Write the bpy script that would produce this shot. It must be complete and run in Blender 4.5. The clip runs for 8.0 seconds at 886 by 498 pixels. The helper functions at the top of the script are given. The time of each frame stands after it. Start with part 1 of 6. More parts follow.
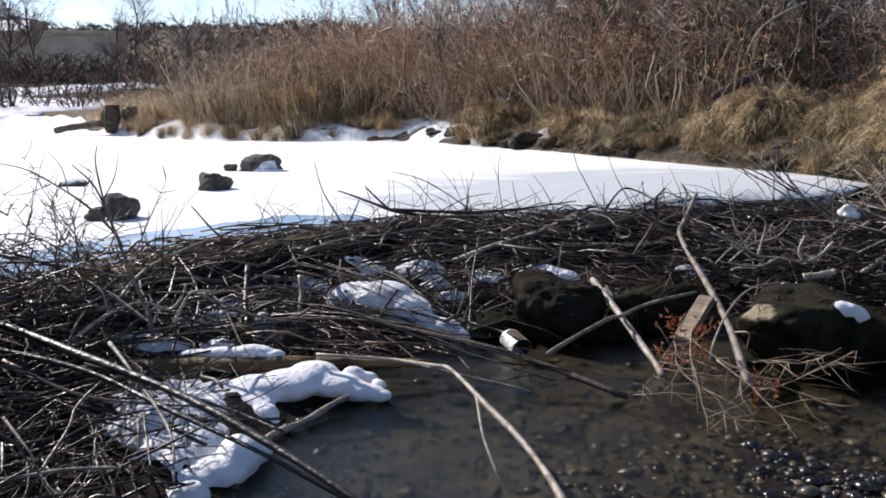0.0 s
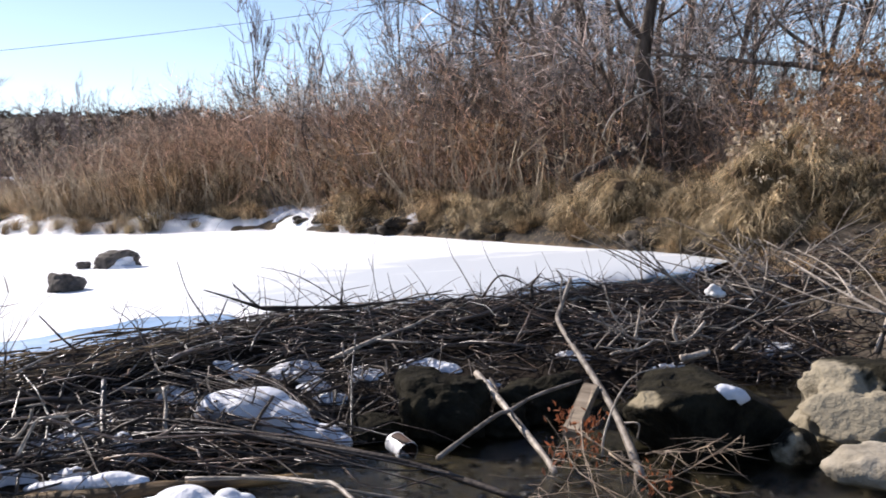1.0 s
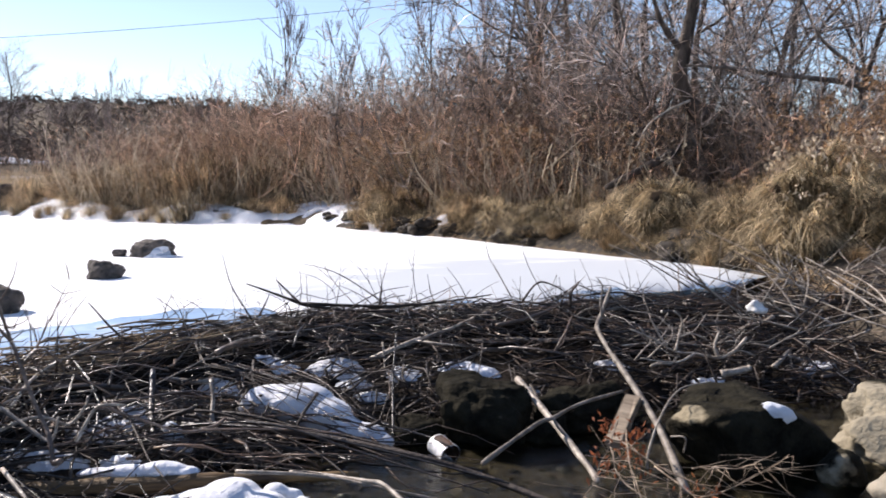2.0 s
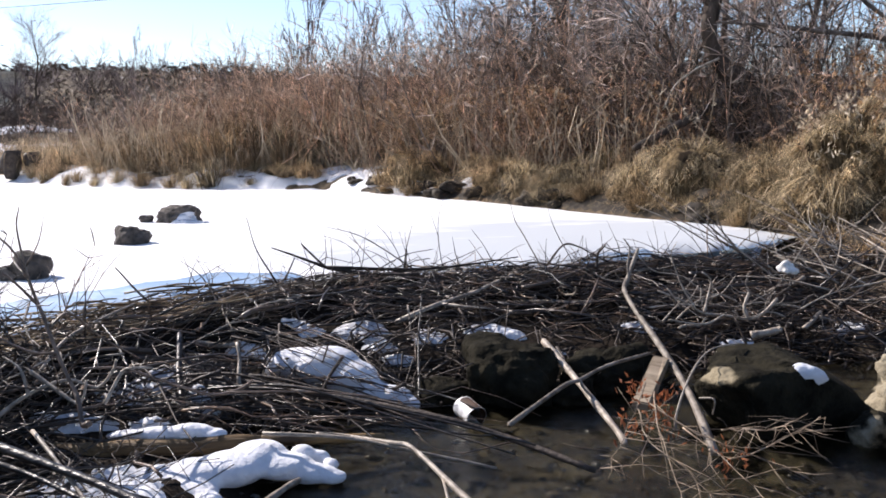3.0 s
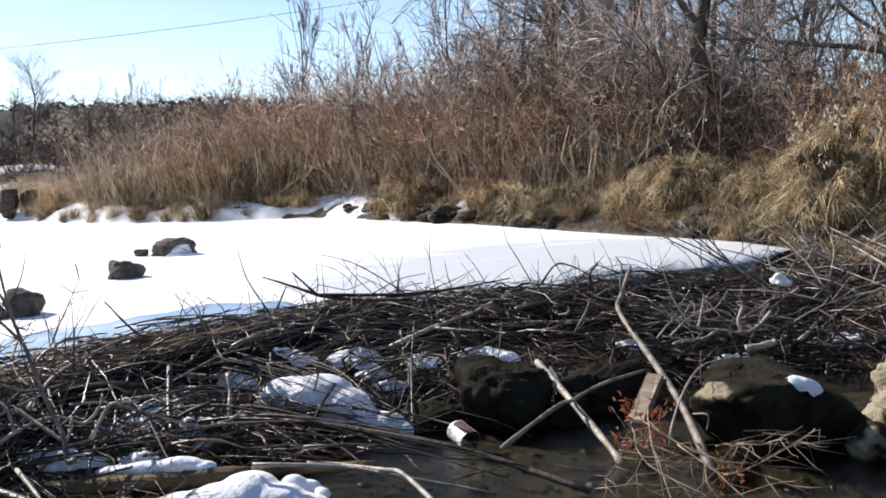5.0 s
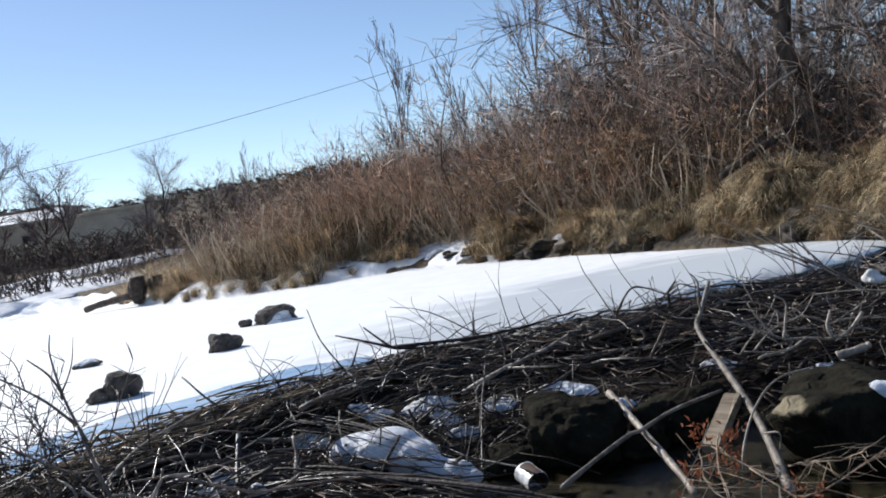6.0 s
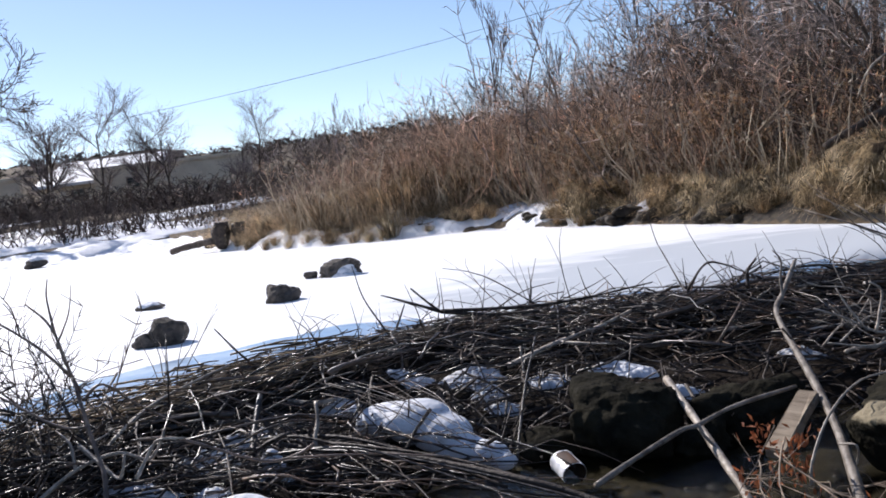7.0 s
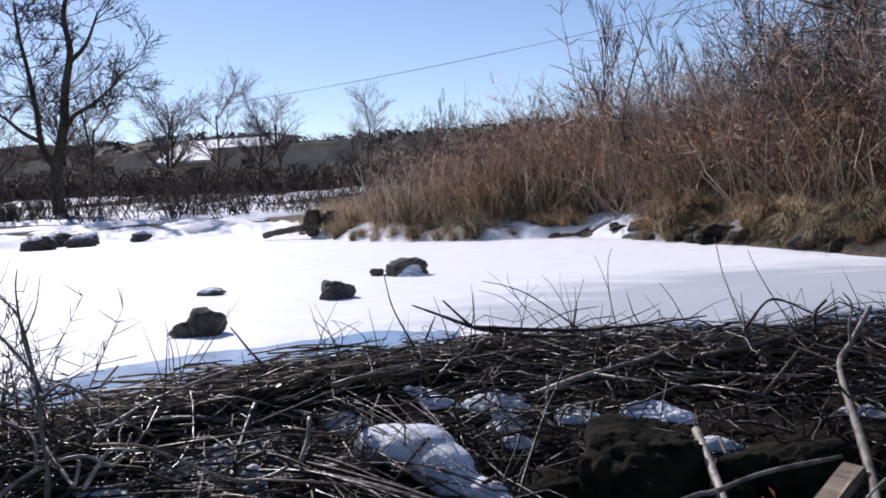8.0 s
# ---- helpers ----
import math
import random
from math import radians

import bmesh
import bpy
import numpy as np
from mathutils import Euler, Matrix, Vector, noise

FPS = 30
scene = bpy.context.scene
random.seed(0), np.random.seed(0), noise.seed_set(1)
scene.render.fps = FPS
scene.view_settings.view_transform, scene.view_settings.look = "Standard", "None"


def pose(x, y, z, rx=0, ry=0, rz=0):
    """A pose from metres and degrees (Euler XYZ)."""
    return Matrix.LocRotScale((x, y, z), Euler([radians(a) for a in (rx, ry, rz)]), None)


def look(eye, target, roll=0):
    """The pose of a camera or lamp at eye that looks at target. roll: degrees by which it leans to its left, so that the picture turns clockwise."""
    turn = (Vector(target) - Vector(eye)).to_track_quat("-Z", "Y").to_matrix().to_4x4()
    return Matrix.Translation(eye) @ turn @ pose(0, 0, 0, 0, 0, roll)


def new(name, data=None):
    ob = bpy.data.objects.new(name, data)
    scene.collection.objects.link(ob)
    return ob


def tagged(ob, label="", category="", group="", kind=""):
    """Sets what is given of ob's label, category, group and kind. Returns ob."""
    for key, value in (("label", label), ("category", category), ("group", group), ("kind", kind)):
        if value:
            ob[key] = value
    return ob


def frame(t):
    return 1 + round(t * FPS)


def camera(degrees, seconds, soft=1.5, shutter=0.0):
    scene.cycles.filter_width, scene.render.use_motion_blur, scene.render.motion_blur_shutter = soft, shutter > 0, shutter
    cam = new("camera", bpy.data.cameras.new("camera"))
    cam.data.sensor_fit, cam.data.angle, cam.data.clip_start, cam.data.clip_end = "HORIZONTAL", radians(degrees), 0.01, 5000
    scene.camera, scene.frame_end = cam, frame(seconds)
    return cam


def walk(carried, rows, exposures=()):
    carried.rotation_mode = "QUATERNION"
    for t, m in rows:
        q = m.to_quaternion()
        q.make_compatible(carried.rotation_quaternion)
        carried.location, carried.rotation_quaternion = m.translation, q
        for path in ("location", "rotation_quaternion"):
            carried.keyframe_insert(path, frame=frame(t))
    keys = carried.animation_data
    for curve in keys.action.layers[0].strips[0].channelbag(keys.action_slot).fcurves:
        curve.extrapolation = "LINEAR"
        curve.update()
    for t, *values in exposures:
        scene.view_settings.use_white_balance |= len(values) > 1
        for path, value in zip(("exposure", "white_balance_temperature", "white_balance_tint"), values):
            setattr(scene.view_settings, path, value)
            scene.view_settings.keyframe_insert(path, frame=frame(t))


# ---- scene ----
cam = camera(55.0, 8.0, soft=1.75, shutter=0.15)
PATH = [
    (0, (0.019, -0.152, 0.863), (0.0, 1.814, 0.493), -1.1),
    (0.5, (0.075, -0.017, 0.874), (0.153, 1.96, 0.583), -1.7),
    (1, (-0.02, 0.013, 0.912), (0.276, 1.982, 0.723), -2.2),
    (1.5, (-0.082, 0.024, 0.919), (0.394, 1.961, 0.764), -0.4),
    (2, (-0.161, 0.016, 0.934), (0.09, 1.991, 0.747), 0.1),
    (2.2, (-0.178, 0.01, 0.943), (0.017, 1.989, 0.734), -0.3),
    (3.5, (-0.142, 0.074, 0.906), (0.06, 2.043, 0.624), -0.9),
    (4, (-0.153, 0.059, 0.912), (0.091, 2.026, 0.648), -1.5),
    (4.2, (-0.155, 0.065, 0.909), (0.075, 2.033, 0.642), -1.3),
    (5.3, (0.008, 0.048, 0.908), (0.14, 2.04, 0.785), -4.2),
    (5.5, (0.132, 0.037, 0.891), (0.146, 2.037, 0.878), -5.3),
    (6, (0.272, 0.09, 0.868), (0.184, 2.086, 0.783), -10.1),
    (6.5, (0.38, 0.329, 0.816), (0.103, 2.3, 0.621), -8.7),
    (7, (0.45, 0.478, 0.819), (0.139, 2.449, 0.672), -7.4),
    (7.5, (0.547, 0.632, 0.8), (0.07, 2.571, 0.697), -7.6),
    (8, (0.762, 0.851, 0.837), (0.211, 2.769, 0.707), -3.6),
]
walk(cam, [(t, look(eye, target, roll)) for t, eye, target, roll in PATH],
     exposures=[(0.0, 0.52, 6550, 15), (1.5, 0.8, 6600, 17), (4.0, 0.8, 6600, 16), (5.5, 0.68, 6500, 11), (6.0, 0.25, 6200, 10), (7.0, 0.4, 6250, 16), (8.0, 0.04, 6050, 20)])

# ---- light ----
SUN_AZ, SUN_EL = 48.0, 37.0   # degrees left of +y, and above the horizon
world = bpy.data.worlds.new("world")
scene.world = world
world.use_nodes = True
wn = world.node_tree.nodes
sky = wn.new("ShaderNodeTexSky")
sky.sky_type = 'NISHITA'
sky.sun_disc = False
sky.sun_elevation = radians(SUN_EL)
sky.sun_rotation = radians(-SUN_AZ)
sky.altitude = 1800
sky.air_density = 1.0
sky.dust_density = 0.6
wn["Background"].inputs["Strength"].default_value = 0.105
world.node_tree.links.new(sky.outputs["Color"], wn["Background"].inputs["Color"])
sun = new("sun", bpy.data.lights.new("sun", 'SUN'))
sun.data.energy = 4.6
sun.data.angle = radians(0.55)
sun.data.color = (1.0, 0.95, 0.87)
sun.matrix_world = look((-20 * math.sin(radians(SUN_AZ)), 20 * math.cos(radians(SUN_AZ)), 20 * math.tan(radians(SUN_EL))), (0, 0, 0))


# ---- materials ----
def material(name, dark, light, scale=6.0, rough=0.85, bump=0.3, bump_scale=40.0, vary=0.0, island=0.0,
             metal=0.0, third=None, third_scale=1.2, third_at=0.55, stretch=None, spec=0.3, thin=0.0, skew=1.0, clump=0.0):
    """Two-tone noise colour at one scale, an optional third tone in larger patches, fine relief, and a change of
    brightness from object to object (vary) or from piece to piece of a joined mesh
    (island); clump changes it from object to object as well; skew above 1 makes most pieces dark and a few bright."""
    m = bpy.data.materials.new(name)
    m.use_nodes = True
    n, l = m.node_tree.nodes, m.node_tree.links
    b = n["Principled BSDF"]
    co = n.new("ShaderNodeTexCoord")
    src = co.outputs["Object"]
    if stretch:
        mp = n.new("ShaderNodeMapping")
        mp.inputs["Scale"].default_value = stretch
        l.new(src, mp.inputs["Vector"])
        src = mp.outputs["Vector"]
    t = n.new("ShaderNodeTexNoise")
    t.inputs["Scale"].default_value = scale
    t.inputs["Detail"].default_value = 6
    t.inputs["Roughness"].default_value = 0.65
    l.new(src, t.inputs["Vector"])
    r = n.new("ShaderNodeValToRGB")
    r.color_ramp.elements[0].position, r.color_ramp.elements[1].position = 0.36, 0.64
    r.color_ramp.elements[0].color, r.color_ramp.elements[1].color = (*dark, 1), (*light, 1)
    l.new(t.outputs["Fac"], r.inputs["Fac"])
    colour = r.outputs["Color"]
    if third:
        t3 = n.new("ShaderNodeTexNoise")
        t3.inputs["Scale"].default_value = third_scale
        t3.inputs["Detail"].default_value = 5
        l.new(src, t3.inputs["Vector"])
        r3 = n.new("ShaderNodeValToRGB")
        r3.color_ramp.elements[0].position, r3.color_ramp.elements[1].position = third_at, third_at + 0.1
        l.new(t3.outputs["Fac"], r3.inputs["Fac"])
        mx = n.new("ShaderNodeMix")
        mx.data_type = 'RGBA'
        l.new(r3.outputs["Color"], mx.inputs[0])
        l.new(colour, mx.inputs[6])
        mx.inputs[7].default_value = (*third, 1)
        colour = mx.outputs[2]
    if vary or island:
        inf = n.new("ShaderNodeObjectInfo") if vary else n.new("ShaderNodeNewGeometry")
        rnd = inf.outputs["Random"] if vary else inf.outputs["Random Per Island"]
        pw = n.new("ShaderNodeMath")
        pw.operation = 'POWER'
        pw.inputs[1].default_value = skew
        l.new(rnd, pw.inputs[0])
        mr = n.new("ShaderNodeMapRange")
        mr.inputs["To Min"].default_value = 1 - (vary or island)
        mr.inputs["To Max"].default_value = 1 + (vary or island) * skew
        l.new(pw.outputs["Value"], mr.inputs["Value"])
        hs = n.new("ShaderNodeHueSaturation")
        l.new(mr.outputs["Result"], hs.inputs["Value"])
        l.new(colour, hs.inputs["Color"])
        colour = hs.outputs["Color"]
    if clump:
        one = n.new("ShaderNodeObjectInfo")
        span = n.new("ShaderNodeMapRange")
        span.inputs["To Min"].default_value, span.inputs["To Max"].default_value = 1 - clump, 1 + clump
        l.new(one.outputs["Random"], span.inputs["Value"])
        hc = n.new("ShaderNodeHueSaturation")
        l.new(span.outputs["Result"], hc.inputs["Value"])
        l.new(colour, hc.inputs["Color"])
        colour = hc.outputs["Color"]
    l.new(colour, b.inputs["Base Color"])
    if thin:
        tl = n.new("ShaderNodeBsdfTranslucent")
        ms = n.new("ShaderNodeMixShader")
        ms.inputs[0].default_value = thin
        l.new(colour, tl.inputs["Color"])
        l.new(b.outputs["BSDF"], ms.inputs[1])
        l.new(tl.outputs["BSDF"], ms.inputs[2])
        l.new(ms.outputs["Shader"], n["Material Output"].inputs["Surface"])
    b.inputs["Roughness"].default_value = rough
    b.inputs["Metallic"].default_value = metal
    b.inputs["Specular IOR Level"].default_value = spec
    if bump:
        tb = n.new("ShaderNodeTexNoise")
        tb.inputs["Scale"].default_value = bump_scale
        tb.inputs["Detail"].default_value = 5
        l.new(src, tb.inputs["Vector"])
        bp = n.new("ShaderNodeBump")
        bp.inputs["Strength"].default_value = bump
        bp.inputs["Distance"].default_value = 0.02
        l.new(tb.outputs["Fac"], bp.inputs["Height"])
        l.new(bp.outputs["Normal"], b.inputs["Normal"])
    return m


SNOW = material("snow", (0.62, 0.64, 0.69), (0.78, 0.785, 0.81), 5, 0.6, 0.6, 24, spec=0.2)
ICE = material("bare_ice", (0.2, 0.31, 0.46), (0.36, 0.47, 0.6), 1.8, 0.18, 0.12, 8, third=(0.5, 0.58, 0.66), third_scale=1.3, third_at=0.52, spec=0.6)
# wet mud, its colour taken near black for the shade beneath the sticks
MUD = material("shaded_wet_mud", (0.006, 0.0045, 0.003), (0.02, 0.014, 0.01), 9, 0.9, 1.0, 16, third=(0.034, 0.025, 0.017), third_scale=3.2, third_at=0.66, spec=0.1)
BANKMUD = material("drying_mud", (0.02, 0.015, 0.01), (0.09, 0.07, 0.048), 11, 0.8, 1.0, 14, third=(0.13, 0.102, 0.07), third_scale=4.0, third_at=0.6)
SHOREMUD = material("wet_bank_mud", (0.01, 0.0075, 0.005), (0.05, 0.038, 0.026), 11, 0.8, 1.0, 14, third=(0.075, 0.06, 0.035), third_scale=4.0, third_at=0.6)
EARTH = material("earth_with_litter", (0.05, 0.036, 0.022), (0.15, 0.11, 0.065), 9, 0.95, 0.8, 22, third=(0.8, 0.82, 0.85), third_scale=0.33, third_at=0.66)
BED = material("stream_bed", (0.009, 0.0075, 0.0045), (0.05, 0.041, 0.022), 13, 0.8, 0.8, 30, third=(0.006, 0.005, 0.004), third_scale=3.0, third_at=0.54)
STICK = material("weathered_stick", (0.017, 0.0105, 0.007), (0.095, 0.064, 0.044), 14, 0.38, 0.4, 60, vary=0.8, stretch=(0.25, 1, 1), spec=0.65, skew=2.6)
STICKS = material("weathered_sticks_joined", (0.013, 0.008, 0.0055), (0.088, 0.058, 0.039), 14, 0.38, 0.3, 60, island=0.9, spec=0.6, skew=3.2)
STRAW = material("pale_peeled_sticks", (0.13, 0.085, 0.045), (0.36, 0.26, 0.15), 9, 0.5, 0.2, 60, island=0.6, spec=0.4, skew=1.6)
BLEACHED = material("bleached_branch", (0.14, 0.113, 0.088), (0.42, 0.36, 0.295), 16, 0.42, 0.35, 70, vary=0.35)
DARKWOOD = material("dark_branch", (0.02, 0.015, 0.012), (0.08, 0.06, 0.048), 14, 0.6, 0.4, 60, vary=0.3)
LOG = material("peeled_log", (0.085, 0.05, 0.021), (0.27, 0.175, 0.08), 5, 0.6, 0.5, 50, stretch=(0.3, 2, 2), third=(0.035, 0.022, 0.013), third_scale=3.5, third_at=0.54)
PLANK = material("cut_plank", (0.16, 0.12, 0.08), (0.36, 0.29, 0.21), 6, 0.75, 0.4, 40, stretch=(0.4, 3, 3))
# stone this black stands in for the dam's shade over the hollow
ROCK_DARK = material("shaded_stone", (0.007, 0.0065, 0.0045), (0.026, 0.023, 0.015), 9, 0.95, 1.0, 26, third=(0.12, 0.1, 0.065), third_scale=12, third_at=0.7, spec=0.08)
ROCK_PALE = material("pale_rock", (0.22, 0.19, 0.14), (0.4, 0.355, 0.28), 6, 0.9, 0.8, 20)
STONE = material("basalt_stone", (0.04, 0.035, 0.03), (0.13, 0.11, 0.095), 12, 0.9, 0.9, 40, vary=0.25)
PEBBLE = material("wet_pebbles", (0.006, 0.005, 0.0035), (0.04, 0.032, 0.021), 20, 0.22, 0.2, 60, island=0.9, spec=0.6, skew=3.0)
GRASS = material("dry_grass", (0.14, 0.102, 0.055), (0.6, 0.48, 0.305), 3, 0.6, 0, island=0.85, thin=0.35, skew=2.0, clump=0.3)
GRASS_BROWN = material("brown_grass", (0.13, 0.085, 0.045), (0.5, 0.355, 0.2), 3, 0.6, 0, island=0.85, thin=0.35, skew=1.9, clump=0.35)
REED = material("dry_reeds", (0.14, 0.09, 0.048), (0.58, 0.41, 0.245), 2, 0.6, 0, island=0.88, thin=0.3, skew=2.0, clump=0.4)
BRUSH = material("brush_twigs", (0.13, 0.09, 0.06), (0.4, 0.31, 0.225), 16, 0.5, 0, island=0.6)
WILLOW = material("willow_twigs", (0.185, 0.115, 0.074), (0.63, 0.435, 0.31), 1.5, 0.45, 0, island=0.85, thin=0.2, skew=2.0, clump=0.4)
GREYTWIG = material("grey_twigs", (0.15, 0.115, 0.096), (0.52, 0.43, 0.375), 2, 0.45, 0, island=0.8, thin=0.1, skew=1.8, clump=0.5)
FARTWIG = material("far_twigs", (0.14, 0.108, 0.105), (0.3, 0.24, 0.235), 2, 0.7, 0, island=0.4)
HEDGE = material("hedge_twigs", (0.035, 0.025, 0.022), (0.11, 0.08, 0.068), 2, 0.8, 0, island=0.5)
STALK = material("pale_stalks", (0.38, 0.29, 0.19), (0.72, 0.6, 0.44), 3, 0.5, 0, island=0.35)
BARK = material("dark_bark", (0.035, 0.027, 0.022), (0.14, 0.11, 0.088), 10, 0.9, 0.8, 30, stretch=(1, 1, 0.3))
BARK_GREY = material("grey_bark", (0.075, 0.06, 0.05), (0.22, 0.18, 0.15), 10, 0.9, 0.6, 30, stretch=(1, 1, 0.3))
THATCH = material("dry_thatch", (0.045, 0.03, 0.015), (0.26, 0.185, 0.1), 34, 0.9, 1.0, 60, third=(0.03, 0.02, 0.012), third_scale=6, third_at=0.55, stretch=(1, 1, 0.3), spec=0.1)
RUST = material("rust_leaves", (0.2, 0.06, 0.025), (0.42, 0.16, 0.07), 8, 0.7, 0, island=0.4, thin=0.4)
TANLEAF = material("dry_leaves", (0.22, 0.13, 0.07), (0.48, 0.31, 0.18), 8, 0.7, 0, island=0.7, thin=0.4, skew=1.5)
TIN = material("tin_can", (0.7, 0.7, 0.7), (0.9, 0.9, 0.9), 14, 0.35, 0.2, 60, metal=0.1, third=(0.25, 0.13, 0.08), third_scale=16, third_at=0.63)
TIN_IN = material("rusted_tin", (0.03, 0.018, 0.012), (0.09, 0.05, 0.03), 14, 0.7, 0.2, 60)
ADOBE = material("adobe_plaster", (0.55, 0.46, 0.35), (0.72, 0.62, 0.49), 0.5, 0.95, 0.1, 6)
ADOBE_DARK = material("brown_plaster", (0.26, 0.195, 0.155), (0.4, 0.31, 0.25), 0.5, 0.95, 0.1, 6)
GLASS_DARK = material("window_glass", (0.02, 0.025, 0.03), (0.05, 0.055, 0.06), 1, 0.1, 0)
RAG = material("white_rag", (0.6, 0.58, 0.55), (0.85, 0.84, 0.82), 20, 0.9, 0.4, 60)
WIRE = material("cable", (0.02, 0.02, 0.02), (0.05, 0.05, 0.05), 5, 0.6, 0)


def slush_snow():
    """Snow that turns to grey slush towards the outlet."""
    m = material("pond_snow", (0.82, 0.83, 0.85), (0.9, 0.9, 0.9), 3, 0.6, 0.25, 14, spec=0.2)
    n, l = m.node_tree.nodes, m.node_tree.links
    b = n["Principled BSDF"]
    colour = b.inputs["Base Color"].links[0].from_socket
    co = n.new("ShaderNodeTexCoord")
    mp = n.new("ShaderNodeMapping")
    mp.vector_type = 'TEXTURE'
    mp.inputs["Location"].default_value = (1.7, 6.9, 0)
    mp.inputs["Rotation"].default_value = (0, 0, radians(25))
    mp.inputs["Scale"].default_value = (4.0, 3.0, 5)
    g = n.new("ShaderNodeTexGradient")
    g.gradient_type = 'SPHERICAL'
    t = n.new("ShaderNodeTexNoise")
    t.inputs["Scale"].default_value = 2.1
    t.inputs["Detail"].default_value = 6
    st = n.new("ShaderNodeMapping")
    st.inputs["Scale"].default_value = (0.6, 1.6, 1)
    ad = n.new("ShaderNodeMath")
    ad.operation = 'MULTIPLY'
    r = n.new("ShaderNodeValToRGB")
    r.color_ramp.elements[0].position, r.color_ramp.elements[1].position = 0.1, 0.27
    mx = n.new("ShaderNodeMix")
    mx.data_type = 'RGBA'
    mx.inputs[7].default_value = (0.5, 0.53, 0.56, 1)
    l.new(co.outputs["Object"], mp.inputs["Vector"])
    l.new(mp.outputs["Vector"], g.inputs["Vector"])
    l.new(co.outputs["Object"], st.inputs["Vector"])
    l.new(st.outputs["Vector"], t.inputs["Vector"])
    l.new(g.outputs["Fac"], ad.inputs[0])
    l.new(t.outputs["Fac"], ad.inputs[1])
    l.new(ad.outputs["Value"], r.inputs["Fac"])
    l.new(r.outputs["Color"], mx.inputs[0])
    l.new(colour, mx.inputs[6])
    l.new(mx.outputs[2], b.inputs["Base Color"])
    return m


POND_SNOW = slush_snow()


def shaded_mossy_boulder(name, place, reach, bare):
    """Near-black for moss and shade, with one end in bare, its sunlit tan."""
    m = material(name, (0.007, 0.0065, 0.0045), (0.026, 0.023, 0.015), 9, 0.95, 1.0, 26, third=(0.12, 0.1, 0.065), third_scale=12, third_at=0.7, spec=0.08)
    n, l = m.node_tree.nodes, m.node_tree.links
    b = n["Principled BSDF"]
    colour = b.inputs["Base Color"].links[0].from_socket
    co = n.new("ShaderNodeTexCoord")
    mp = n.new("ShaderNodeMapping")
    mp.vector_type = 'TEXTURE'
    mp.inputs["Location"].default_value = place
    mp.inputs["Scale"].default_value = reach
    g = n.new("ShaderNodeTexGradient")
    g.gradient_type = 'SPHERICAL'
    t = n.new("ShaderNodeTexNoise")
    t.inputs["Scale"].default_value = 11
    t.inputs["Detail"].default_value = 5
    ml = n.new("ShaderNodeMath")
    ml.operation = 'MULTIPLY'
    r = n.new("ShaderNodeValToRGB")
    r.color_ramp.elements[0].position, r.color_ramp.elements[1].position = 0.12, 0.2
    mx = n.new("ShaderNodeMix")
    mx.data_type = 'RGBA'
    mx.inputs[7].default_value = (*bare, 1)
    l.new(co.outputs["Object"], mp.inputs["Vector"])
    l.new(mp.outputs["Vector"], g.inputs["Vector"])
    l.new(co.outputs["Object"], t.inputs["Vector"])
    l.new(g.outputs["Fac"], ml.inputs[0])
    l.new(t.outputs["Fac"], ml.inputs[1])
    l.new(ml.outputs["Value"], r.inputs["Fac"])
    l.new(r.outputs["Color"], mx.inputs[0])
    l.new(colour, mx.inputs[6])
    l.new(mx.outputs[2], b.inputs["Base Color"])
    return m


# the shaded sides are painted black along with the moss, the sunlit ends tan
SHADED_MOSSY = shaded_mossy_boulder("shaded_mossy_boulder", (-0.4, 0.0, 0.17), (0.11, 0.26, 0.075), (0.22, 0.187, 0.127))
HALF_SHADED_MOSSY = shaded_mossy_boulder("half_shaded_mossy_boulder", (-0.36, -0.1, 0.08), (0.4, 0.7, 0.55), (0.27, 0.235, 0.17))


def water_material():
    m = bpy.data.materials.new("stream_water")
    m.use_nodes = True
    n, l = m.node_tree.nodes, m.node_tree.links
    b = n["Principled BSDF"]
    b.inputs["Base Color"].default_value = (0.29, 0.285, 0.22, 1)
    b.inputs["Transmission Weight"].default_value = 1.0
    b.inputs["Roughness"].default_value = 0.03
    b.inputs["IOR"].default_value = 1.25
    co = n.new("ShaderNodeTexCoord")
    t = n.new("ShaderNodeTexNoise")
    t.inputs["Scale"].default_value = 13
    t.inputs["Detail"].default_value = 6
    t.inputs["Roughness"].default_value = 0.66
    bp = n.new("ShaderNodeBump")
    bp.inputs["Strength"].default_value = 0.3
    bp.inputs["Distance"].default_value = 0.03
    l.new(co.outputs["Object"], t.inputs["Vector"])
    l.new(t.outputs["Fac"], bp.inputs["Height"])
    l.new(bp.outputs["Normal"], b.inputs["Normal"])
    return m


WATER = water_material()


